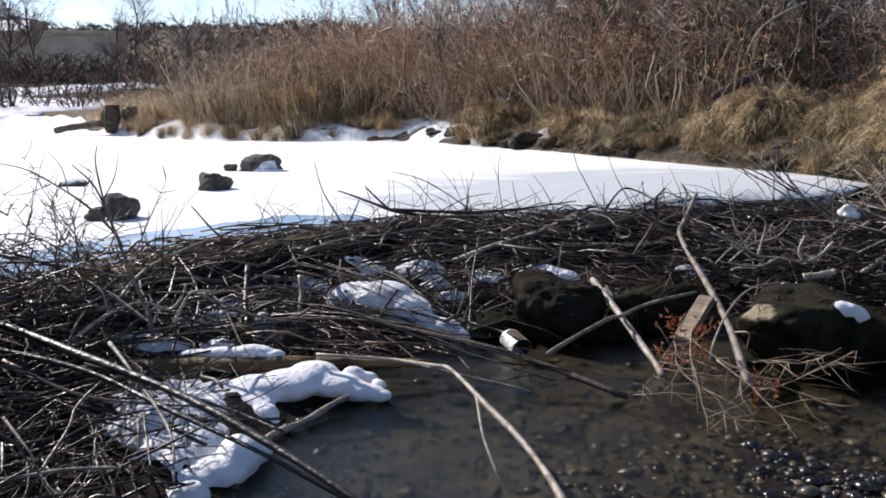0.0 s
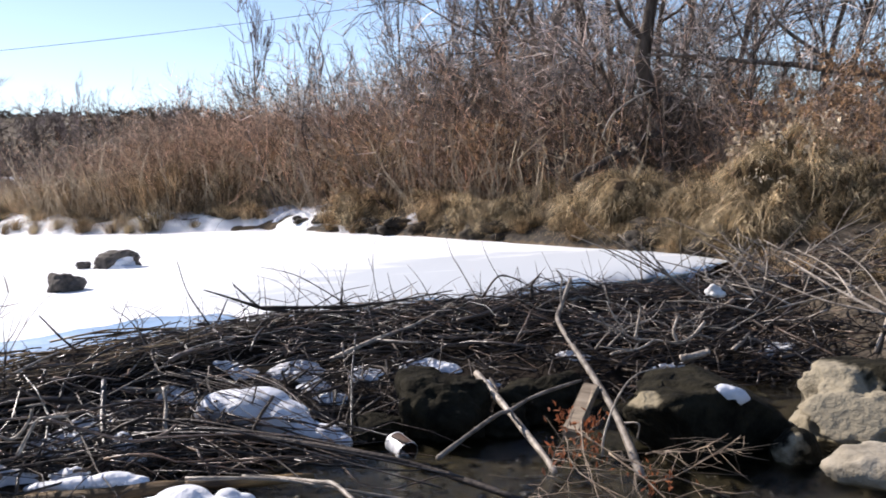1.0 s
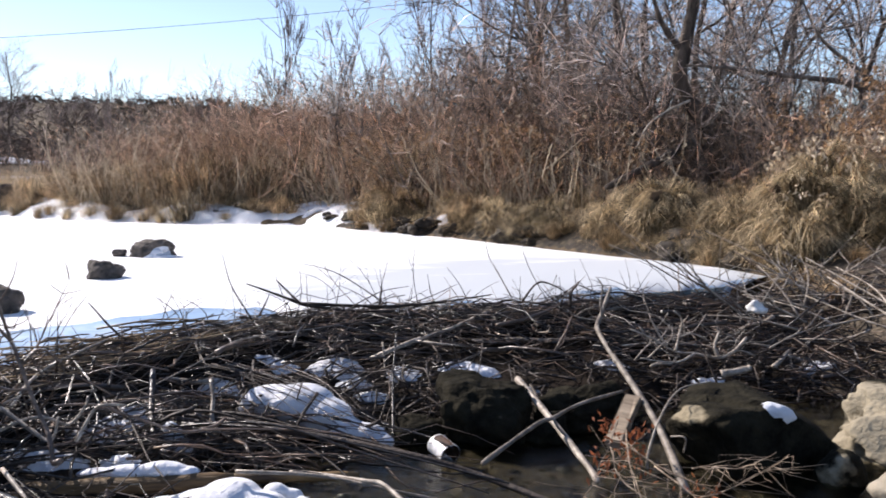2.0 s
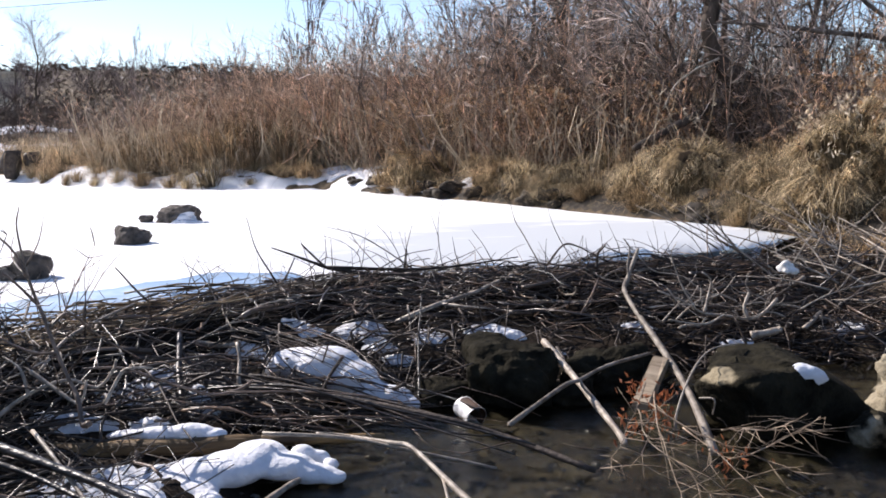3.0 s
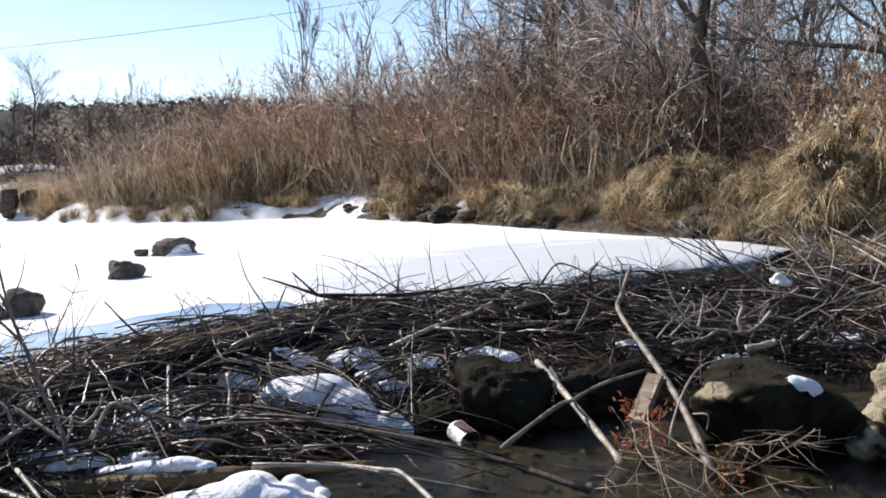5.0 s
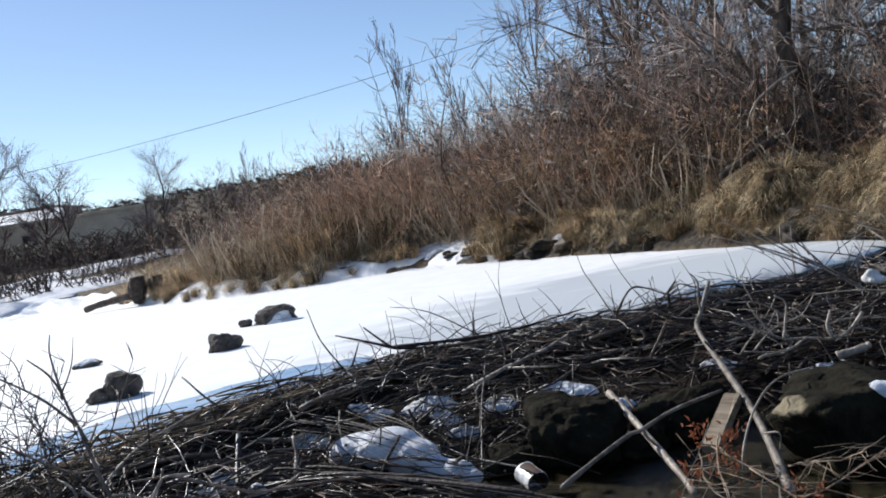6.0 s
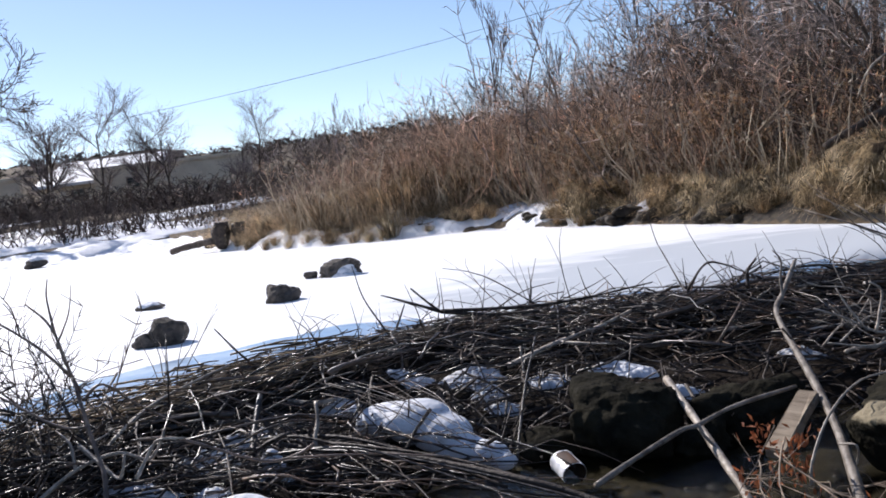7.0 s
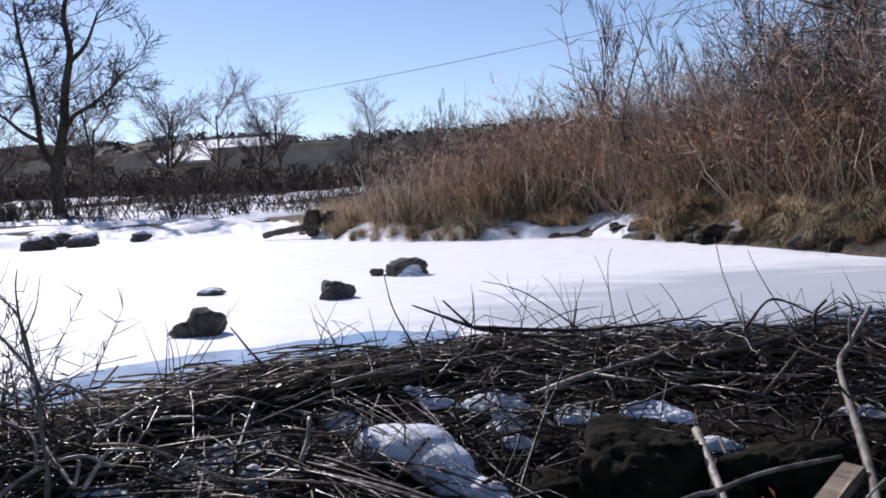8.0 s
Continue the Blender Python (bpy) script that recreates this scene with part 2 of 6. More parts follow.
# ---- builders ----
def mesh_of(name, verts, faces, mat, smooth=True):
    """faces: a list of tuples, or a list of whole-number arrays, one for each count of corners."""
    me = bpy.data.meshes.new(name)
    if len(faces) and isinstance(faces[0], np.ndarray):
        v = np.asarray(verts, np.float32)
        arrays = [f for f in faces if len(f)]
        loops = np.concatenate([f.ravel() for f in arrays]).astype(np.int32)
        totals = np.concatenate([np.full(len(f), f.shape[1], np.int32) for f in arrays])
        starts = np.concatenate([[0], np.cumsum(totals)[:-1]]).astype(np.int32)
        me.vertices.add(len(v))
        me.vertices.foreach_set("co", v.ravel())
        me.loops.add(len(loops))
        me.loops.foreach_set("vertex_index", loops)
        me.polygons.add(len(totals))
        me.polygons.foreach_set("loop_start", starts)
        me.polygons.foreach_set("loop_total", totals)
        me.update(calc_edges=True)
        me.validate()
    else:
        me.from_pydata(verts, [], faces)
    me.materials.append(mat)
    if smooth:
        me.polygons.foreach_set("use_smooth", np.ones(len(me.polygons), bool))
    me.update()
    return me


def thing(name, me, label, category, m=None, group="", kind=""):
    ob = new(name, me)
    if m is not None:
        ob.matrix_basis = m
    return tagged(ob, label, category, group, kind)


def piece(name, me, parent, label=""):
    ob = new(name, me)
    ob.parent = parent
    return tagged(ob, label)


def spine(points, steps):
    """A smooth run through the given points (Catmull-Rom), with that many steps for each stretch."""
    p = np.array(points, float)
    p = np.vstack([2 * p[0] - p[1], p, 2 * p[-1] - p[-2]])
    out = []
    for i in range(1, len(p) - 2):
        for k in range(steps):
            t = k / steps
            out.append(0.5 * (2 * p[i] + (p[i + 1] - p[i - 1]) * t + (2 * p[i - 1] - 5 * p[i] + 4 * p[i + 1] - p[i + 2]) * t * t
                              + (3 * p[i] - 3 * p[i + 1] + p[i + 2] - p[i - 1]) * t ** 3))
    out.append(p[-2])
    return np.array(out)


def tubes(runs, sides=4, caps=True):
    """Vertices and faces of tapered tubes. Each run: points (n, 3) and radii (n). Runs of one length are done together."""
    by_length = {}
    for pts, rad in runs:
        by_length.setdefault(len(pts), []).append((np.asarray(pts, float), np.broadcast_to(np.asarray(rad, float), (len(pts),))))
    ang = np.arange(sides) * (2 * np.pi / sides)
    ca, sa = np.cos(ang), np.sin(ang)
    verts, quads, ends, base = [], [], [], 0
    for n, some in by_length.items():
        pts, rad = np.array([q for q, _ in some]), np.array([r for _, r in some])
        m = len(pts)
        tan = np.empty_like(pts)
        tan[:, 1:-1] = pts[:, 2:] - pts[:, :-2]
        tan[:, 0], tan[:, -1] = pts[:, 1] - pts[:, 0], pts[:, -1] - pts[:, -2]
        tan /= np.linalg.norm(tan, axis=2, keepdims=True) + 1e-9
        ref = np.where((np.abs(tan[:, 0, 2]) < 0.8)[:, None], (0.31, 0.17, 0.93), (0.93, 0.2, 0.3))[:, None]
        u = np.cross(tan, np.broadcast_to(ref, tan.shape))
        u /= np.linalg.norm(u, axis=2, keepdims=True) + 1e-9
        v = np.cross(tan, u)
        ring = pts[:, :, None] + rad[:, :, None, None] * (ca[:, None] * u[:, :, None] + sa[:, None] * v[:, :, None])
        verts.append(ring.reshape(-1, 3))
        k = np.arange(sides)
        one = (np.arange(n - 1)[:, None] * sides + k[None]).ravel()
        two = (np.arange(n - 1)[:, None] * sides + (k[None] + 1) % sides).ravel()
        face = np.stack([one, two, two + sides, one + sides], 1)
        start = base + np.arange(m) * n * sides
        quads.append((start[:, None, None] + face[None]).reshape(-1, 4))
        if caps:
            ends.append(start[:, None] + k[::-1][None])
            ends.append(start[:, None] + (n - 1) * sides + k[None])
        base += m * n * sides
    if not verts:
        return np.zeros((0, 3)), []
    return np.concatenate(verts), [np.concatenate(quads)] + ([np.concatenate(ends)] if caps else [])


def tube_mesh(name, runs, mat, sides=4, caps=True):
    v, f = tubes(runs, sides, caps)
    return mesh_of(name, v, f, mat)


def blades(name, rows, mat):
    """Grass: each row is base, lean direction (unit xy), height, reach, width. A tapered strip of three pieces that bows over."""
    rows = np.array(rows, float)
    n = len(rows)
    base, d, hgt, reach, w = rows[:, :3], rows[:, 3:5], rows[:, 5], rows[:, 6], rows[:, 7]
    side = np.stack([-d[:, 1], d[:, 0]], 1)
    verts = np.empty((n, 7, 3))
    sag = 0.75 * np.clip(reach / (hgt + 1e-6), 0, 2.2)
    for k, (f, q) in enumerate(((0, 1.0), (0.45, 0.8), (0.8, 0.5))):
        x = reach * f ** 1.25
        z = hgt * (1 - (1 - f) ** 1.8 - sag * f ** 2.6)
        c = np.stack([base[:, 0] + d[:, 0] * x, base[:, 1] + d[:, 1] * x, base[:, 2] + z], 1)
        off = np.concatenate([side * (w * q / 2)[:, None], np.zeros((n, 1))], 1)
        verts[:, 2 * k], verts[:, 2 * k + 1] = c - off, c + off
    verts[:, 6] = np.stack([base[:, 0] + d[:, 0] * reach, base[:, 1] + d[:, 1] * reach, base[:, 2] + hgt * (1 - sag)], 1)
    a = 7 * np.arange(n)[:, None]
    quads = np.concatenate([a + np.array((0, 1, 3, 2)), a + np.array((2, 3, 5, 4))])
    return mesh_of(name, verts.reshape(-1, 3), [quads, a + np.array((4, 5, 6))], mat)


def smooth01(t):
    t = np.clip(t, 0, 1)
    return t * t * (3 - 2 * t)


def fbm(x, y, seed=0.0):
    """Cheap smooth noise from sines, about -1 to 1."""
    return (np.sin(1.7 * x + 0.9 * y + seed) + np.sin(-1.1 * x + 2.3 * y + 1.7 * seed + 1.3) * 0.7
            + np.sin(3.9 * x - 2.6 * y + 2.1 * seed) * 0.4 + np.sin(5.3 * x + 6.1 * y - seed) * 0.25) / 2.0


# ---- the lie of the land ----
CREST = [(-3.2, 0.6), (-2.55, 1.9), (-2.25, 2.7), (-2.0, 3.45), (-1.75, 4.05), (-1.45, 4.5), (-1.15, 4.8), (-0.72, 5.15), (-0.3, 5.4),
         (0.35, 5.5), (1.0, 5.5), (1.65, 5.62), (2.4, 5.7), (3.1, 5.75), (3.7, 6.1)]
SHORE = [(3.75, 6.8), (3.35, 8.0), (2.6, 9.25), (1.6, 11.1), (0.4, 12.8), (-1.0, 14.4), (-2.6, 14.9), (-4.3, 15.6), (-6.0, 17.0),
         (-7.6, 18.6), (-9.2, 22.0), (-11.0, 24.2), (-14.0, 25.2), (-18.5, 24.0), (-17.0, 19.0), (-14.5, 14.0), (-12.0, 6.0), (-7.0, 0.5)]
POND = np.array(CREST + SHORE)
WATER_Z, BED_Z = -0.37, -0.5


def pond_distance(x, y):
    """Distance to the pond's edge (minus inside), and whether the nearest stretch of edge is the dam."""
    x, y = np.atleast_1d(np.asarray(x, float)), np.atleast_1d(np.asarray(y, float))
    best, dam, inside = np.full(x.shape, 1e9), np.zeros(x.shape, bool), np.zeros(x.shape, bool)
    for i in range(len(POND)):
        (ax, ay), (bx, by) = POND[i], POND[(i + 1) % len(POND)]
        ex, ey = bx - ax, by - ay
        t = np.clip(((x - ax) * ex + (y - ay) * ey) / (ex * ex + ey * ey), 0, 1)
        d = np.hypot(x - ax - t * ex, y - ay - t * ey)
        near = d < best
        best[near] = d[near]
        dam[near] = i < len(CREST) - 1
        cross = (ay > y) != (by > y)
        inside ^= cross & (x < ax + (y - ay) * ex / (ey if abs(ey) > 1e-9 else 1e-9))
    return np.where(inside, -best, best), dam


def land(x, y):
    """The ground's height."""
    x, y = np.atleast_1d(np.asarray(x, float)), np.atleast_1d(np.asarray(y, float))
    d, dam = pond_distance(x, y)
    o = np.maximum(d, 0)
    bank = 0.02 + 0.3 * (1 - np.exp(-o / 0.5)) + 0.03 * np.minimum(o, 40) + 0.05 * fbm(x * 1.3, y * 1.3) * smooth01(o / 0.6)
    bank += 6.5 * smooth01((y - 58) / 55) * (1 + 0.35 * smooth01((-x - 35) / 40)) * smooth01((o - 10) / 10)
    bank += 0.75 * smooth01((y - 33) / 9) * smooth01((-x - 9) / 6)
    bank += 0.4 * fbm(x * 0.09, y * 0.09, 3) * smooth01((o - 6) / 20)
    front = np.interp(o, [0, 0.15, 0.34, 0.46, 0.8, 1.1, 1.6, 2.1, 3.0], [0.0, 0.0, -0.04, -0.17, -0.24, -0.27, -0.345, -0.46, BED_Z]) + 0.025 * fbm(x * 5, y * 5)
    steep = np.interp(o, [0, 0.14, 0.3, 0.7, 1.02, 1.1, 1.2, 1.8, 3.0], [0.0, 0.0, -0.15, -0.25, -0.29, -0.33, -0.4, -0.46, BED_Z]) + 0.025 * fbm(x * 5, y * 5)
    front = front + (steep - front) * smooth01((x + 0.85) / 0.5) * smooth01((3.4 - x) / 0.8)
    left = -0.4 + 0.1 * smooth01((-x - 0.55) / 0.5) + 0.4 * smooth01((-x - 1.3) / 2.0) + 0.02 * fbm(x * 6, y * 6, 2)
    right = -0.52 + 0.62 * smooth01((x - 2.3) / 1.6) + 0.12 * np.maximum(x - 3.4, 0) + 0.04 * fbm(x * 4, y * 4, 5) + 0.035 * fbm(x * 11, y * 12, 7)
    # a gravel bar that comes up close under the surface
    front = front + 0.115 * smooth01(1.6 - np.hypot((x - 1.35) / 0.95, (y - 2.05) / 0.75)) * (o > 1.3)
    back = BED_Z + 0.9 * smooth01((-y - 1.2) / 4)
    low = np.maximum(np.maximum(front, back), np.maximum(np.where(x < -0.5, left, -9), np.where(x > 2.2, right, -9)))
    low = np.minimum(low, 1.2 + 0 * low)
    mix = np.where(dam, 1.0, smooth01((5.2 + 0.25 * (x - 3.0) - y) / 1.2) * (y < 8))
    h = np.where(d < 0, 0.02 - 0.55 * smooth01(-d / 0.45), mix * low + (1 - mix) * bank)
    return h


def land_at(x, y):
    return float(land(x, y)[0])


# ---- ground, ice and water ----
def spread(lo, hi, a, b, fine, n):
    """Coordinates that lie close together between a and b and ever wider apart outside."""
    mid = np.arange(a, b, fine)
    t = np.linspace(0, 1, n)[1:]
    return np.concatenate([(a - (a - lo) * t ** 3)[::-1], mid, b + (hi - b) * t ** 3])


def make_ground():
    xs, ys = spread(-900, 900, -6, 7, 0.075, 46), spread(-300, 1600, 0.5, 13.5, 0.075, 60)
    gx, gy = np.meshgrid(xs, ys)
    z = land(gx.ravel(), gy.ravel()).reshape(gx.shape)
    v = np.stack([gx, gy, z], -1).reshape(-1, 3)
    w, hgt = len(xs), len(ys)
    idx = (np.arange(hgt - 1)[:, None] * w + np.arange(w - 1)[None]).ravel()
    f = np.stack([idx, idx + 1, idx + w + 1, idx + w], 1)
    me = mesh_of("ground", v, [f], EARTH)
    me.materials.append(MUD)
    me.materials.append(BED)
    me.materials.append(BANKMUD)
    me.materials.append(SHOREMUD)
    c = v[f].mean(1)
    d, dam = pond_distance(c[:, 0], c[:, 1])
    wav = 0.35 * fbm(c[:, 0] * 1.7, c[:, 1] * 1.9, 4) + 0.12 * fbm(c[:, 0] * 7, c[:, 1] * 6, 2)
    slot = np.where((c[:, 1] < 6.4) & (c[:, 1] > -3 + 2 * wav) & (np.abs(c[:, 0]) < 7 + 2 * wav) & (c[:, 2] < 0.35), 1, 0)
    slot = np.where((d > 0) & (d < 1.2) & (c[:, 1] < 13.5) & ~dam, 4, slot)
    slot = np.where((slot == 1) & (c[:, 0] > 2.75 + wav), 3, slot)
    slot = np.where((c[:, 2] < -0.385), 2, slot)
    me.polygons.foreach_set("material_index", slot.astype(np.int32))
    thing("ground", me, "brown earth bank with dry litter and old snow", "ground", kind="structure")


make_ground()

SEAMS = [((-3.3, 0.9), (-12, 6)), ((-2.65, 2.0), (-17, 15)), ((-2.28, 3.0), (-18.4, 23.8)), ((-2.02, 4.0), (-11.2, 24.2)), ((-1.68, 4.6), (-7.7, 18.7)),
         ((-1.36, 4.92), (-4.3, 15.8)), ((-0.9, 5.42), (-2.6, 15.0)), ((-0.4, 5.74), (-1.0, 14.5)), ((0.35, 5.86), (0.4, 12.9)),
         ((1.05, 5.98), (1.6, 11.2)), ((1.8, 6.35), (2.6, 9.3)), ((2.6, 6.68), (3.3, 8.05)), ((3.3, 6.88), (3.55, 7.0))]


def wide(x):
    """How much more bare ice there is towards the outlet."""
    return 2.4 * smooth01((-x - 0.4) / 1.1)


def sheet(name, near_back, far_over, z, lump, mat, nu=200, nv=90, rag=0.0, thick=0.05, over_bank=False, sink=0.0):
    """A sheet that lies between the dam and the far shore."""
    near, far = spine([(*a, 0) for a, b in SEAMS], nu // (len(SEAMS) - 1)), spine([(*b, 0) for a, b in SEAMS], nu // (len(SEAMS) - 1))
    rows = len(near)
    grid = np.empty((rows, nv, 3))
    for i, (a, b) in enumerate(zip(near, far)):
        room = np.linalg.norm(b - a)
        w = (b - a) / (room + 1e-9)
        back = min(near_back + rag * (wide(a[0]) + 0.45 * fbm(a[0] * 2.3, a[1] * 2.1, 1.0) + 0.3 * fbm(a[0] * 7.3, a[1] * 6.1, 4.0) + 0.3), room * 0.45)
        a2, b2 = a + w * max(back, -0.3), b + w * far_over
        t = (np.linspace(0, 1, nv) ** 1.6)[:, None]
        grid[i] = a2 + (b2 - a2) * t
    gx, gy = grid[..., 0], grid[..., 1]
    edge = np.minimum(1.0, np.arange(nv) / 2.0)[None]
    grid[..., 2] = z - (1 - edge) * 0.6 * thick + lump * edge * (fbm(gx * 0.9, gy * 0.7, 2) + 0.5 * fbm(gx * 3.1, gy * 2.3, 6))
    if sink:
        # the ice has sagged along the dam
        away = np.linalg.norm(grid[..., :2] - grid[:, :1, :2], axis=2)
        grid[..., 2] -= sink * np.exp(-away / 0.16)
    if over_bank:
        # the snow runs up the bank and thins out in rags
        d, _ = pond_distance(gx.ravel(), gy.ravel())
        d = d.reshape(gx.shape)
        ground = land(gx.ravel(), gy.ravel()).reshape(gx.shape)
        cover = 0.03 + 0.07 * fbm(gx * 1.9, gy * 1.7, 5) + 0.04 * fbm(gx * 5.1, gy * 4.3, 9) - 0.05 * np.maximum(d, 0) - 0.12 * smooth01((gx - 0.3) / 1.2)
        out = smooth01((d + 0.1) / 0.3)
        grid[..., 2] = grid[..., 2] * (1 - out) + (ground + cover) * out
    verts = grid.reshape(-1, 3).tolist()
    faces = []
    for i in range(rows - 1):
        for k in range(nv - 1):
            q = i * nv + k
            faces.append((q, q + nv, q + nv + 1, q + 1))
    # the broken lip along the dam side
    low = len(verts)
    for i in range(rows):
        x, y, zz = verts[i * nv]
        verts.append((x, y, zz - thick))
    for i in range(rows - 1):
        faces.append((i * nv, low + i, low + i + 1, (i + 1) * nv))
    return mesh_of(name, verts, faces, mat)


thing("ice", sheet("ice", -0.16, 0.35, 0.0, 0.004, ICE, rag=0.02, sink=0.08), "grey-blue bare pond ice edge beside the dam", "ice", kind="structure")
thing("snow_cover", sheet("snow_cover", -0.13, 1.6, 0.012, 0.006, POND_SNOW, rag=0.2, thick=0.004, nu=260, nv=120, over_bank=True, sink=0.07), "smooth white snow lying over the frozen pond", "snow", kind="structure")


def water_sheet(name, x0, x1, y0, y1, z, label):
    nx, ny = 40, 40
    v = [(x0 + (x1 - x0) * i / nx, y0 + (y1 - y0) * j / ny, z) for j in range(ny + 1) for i in range(nx + 1)]
    f = [(j * (nx + 1) + i, j * (nx + 1) + i + 1, (j + 1) * (nx + 1) + i + 1, (j + 1) * (nx + 1) + i) for j in range(ny) for i in range(nx)]
    ob = thing(name, mesh_of(name, v, f, WATER), label, "water", kind="structure")
    ob.visible_shadow = False


water_sheet("water_stream", -3.5, 3.6, -4.5, 4.6, WATER_Z, "shallow clear stream water over brown gravel")
pond_water = thing("water_pond", sheet("water_pond", -0.22, 0.6, -0.05, 0.0, WATER, 60, 20), "open dark pond water beside the ice", "water", kind="structure")
pond_water.visible_shadow = False


def pebbles():
    rng = random.Random(5)
    bm = bmesh.new()
    bmesh.ops.create_icosphere(bm, subdivisions=1, radius=1)
    base = np.array([v.co[:] for v in bm.verts])
    tri = np.array([[v.index for v in f.verts] for f in bm.faces])
    bm.free()
    vs, fs = [], []
    for i in range(4200):
        x, y = rng.uniform(-0.7, 2.6), rng.uniform(1.2, 3.7)
        z = land_at(x, y)
        if z > -0.3:
            continue
        if i > 2200:
            x, y = rng.gauss(1.3, 0.5), rng.gauss(2.1, 0.45)
            z = land_at(x, y)
        r = rng.uniform(0.006, 0.018) * (1.8 if rng.random() < 0.1 else 1)
        s = np.array((r * rng.uniform(0.8, 1.5), r * rng.uniform(0.8, 1.4), r * rng.uniform(0.4, 0.8)))
        fs.append(tri + len(base) * len(vs))
        vs.append(base * s * (1 + 0.15 * np.sin(7 * base[:, [1, 2, 0]] + i)) + (x, y, z + 0.3 * r))
    thing("pebbles", mesh_of("pebbles", np.concatenate(vs), [np.concatenate(fs)], PEBBLE),
          "small brown wet pebbles on the stream bed", "pebbles", kind="stuff")


pebbles()


# ---- rocks ----
def rock_mesh(name, size, seed, mat, flat=0.0, rough=0.22, detail=4, block=1.0, under=0.0, cuts=()):
    bm = bmesh.new()
    bmesh.ops.create_icosphere(bm, subdivisions=detail, radius=1)
    off = Vector((seed * 3.1, seed * 1.7, seed * 2.3))
    for v in bm.verts:
        c = v.co.copy()
        k = 1 + rough * noise.noise(c * 1.1 + off) * 1.6 + rough * 0.6 * noise.noise(c * 2.7 + off) + rough * 0.3 * noise.noise(c * 6 + off) + rough * 0.16 * noise.noise(c * 15 + off)
        # chipped faces
        k -= 0.25 * rough * abs(noise.noise(c * 1.9 - off))
        c *= k
        c = Vector(math.copysign(abs(q) ** block, q) for q in c)
        # broken flat faces
        for nx, ny, nz, far in cuts:
            w = Vector((nx, ny, nz)).normalized()
            c -= w * (0.93 * max(0.0, c @ w - far))
        # the foot drawn in under the upper edge
        pull = 1 - under * max(0.0, min(1.0, 0.55 - c.z))
        c.x, c.y = c.x * pull, c.y * pull
        c.z = max(c.z, -0.75) if not flat else max(min(c.z, flat), -0.75)
        v.co = Vector((c.x * size[0], c.y * size[1], c.z * size[2]))
    me = bpy.data.meshes.new(name)
    bm.to_mesh(me)
    bm.free()
    me.materials.append(mat)
    me.polygons.foreach_set("use_smooth", [True] * len(me.polygons))
    return me


def rock(name, x, y, z, size, seed, mat, label, turn=0, flat=0.0, rough=0.22, group="", tip=0, block=1.0, under=0.0, cuts=()):
    return thing(name, rock_mesh(name, size, seed, mat, flat, rough, 5 if max(size) > 0.2 else 4, block, under, cuts), label, "rock", pose(x, y, z, tip, 0, turn), group)


BOULDERS = [rock("boulder", 1.74, 3.55, -0.29, (0.385, 0.3, 0.235), 2, SHADED_MOSSY, "mossy boulder coloured black for shade, tan at its sunlit end, in the stream", 8, block=0.7, tip=-8, rough=0.3, under=0.3, cuts=((0.15, -1, 0.1, 0.72), (0.62, -0.25, 0.72, 0.66)))]
BOULDERS.append(rock("boulder", 2.54, 3.52, -0.31, (0.42, 0.36, 0.29), 5, HALF_SHADED_MOSSY, "tan sandstone boulder, one half black for moss and shade", 0, block=0.95, rough=0.34, cuts=((0.62, -0.76, 0.12, 0.5), (-0.62, -0.62, 0.45, 0.86), (-0.1, 0.1, 1, 0.86), (0.8, 0.1, 0.55, 0.8))))
rock("flat_rock", 2.16, 2.98, -0.335, (0.2, 0.15, 0.125), 8, ROCK_PALE, "pale flat-topped rock in the stream edge", -20, 0.6)
rock("boulder", 0.56, 4.08, -0.29, (0.23, 0.21, 0.2), 11, ROCK_DARK, "boulder coloured near-black for the shade under the dam's sticks", rough=0.3, block=0.85)
rock("boulder", 1.06, 4.2, -0.34, (0.24, 0.18, 0.17), 16, ROCK_DARK, "boulder coloured near-black for shade, in the hollow behind a plank", 30, rough=0.3)
rock("rock", 0.86, 4.0, -0.37, (0.13, 0.12, 0.1), 17, ROCK_DARK, "small rock coloured near-black for shade at the water's edge", 70, rough=0.3)
rock("rock", 0.22, 4.06, -0.36, (0.15, 0.12, 0.11), 18, ROCK_DARK, "small rock coloured near-black for shade behind a tin can", 10, rough=0.3)
rock("rock", 1.96, 3.27, -0.35, (0.12, 0.1, 0.11), 14, HALF_SHADED_MOSSY, "small brown rock between two boulders", 40)
rock("stone", -2.3, 5.75, 0.075, (0.12, 0.1, 0.11), 21, STONE, "dark reddish-brown stone on the snowy ice", 10, rough=0.24, block=0.8, group="stones on the ice")
rock("stone", -2.43, 5.7, 0.035, (0.075, 0.07, 0.06), 24, STONE, "small dark stone leaning on a larger one", 0, rough=0.26, group="stones on the ice")
FLAT_STONE = rock("stone", -3.58, 7.95, 0.03, (0.14, 0.1, 0.05), 27, STONE, "flat dark stone half under the snow", 10, group="stones on the ice")
rock("stone", -2.1, 7.5, 0.05, (0.14, 0.12, 0.1), 31, STONE, "dark grey stone on the snowy ice", 30, rough=0.34, block=0.85, group="stones on the ice")
rock("stone", -2.43, 9.35, 0.04, (0.07, 0.06, 0.05), 34, STONE, "small dark stone on the snowy ice", 0, group="stones on the ice")
LONG_STONE = rock("stone", -2.08, 9.3, 0.058, (0.23, 0.15, 0.125), 38, STONE, "long dark stone with snow on its side", -8, rough=0.32, block=0.85, group="stones on the ice")


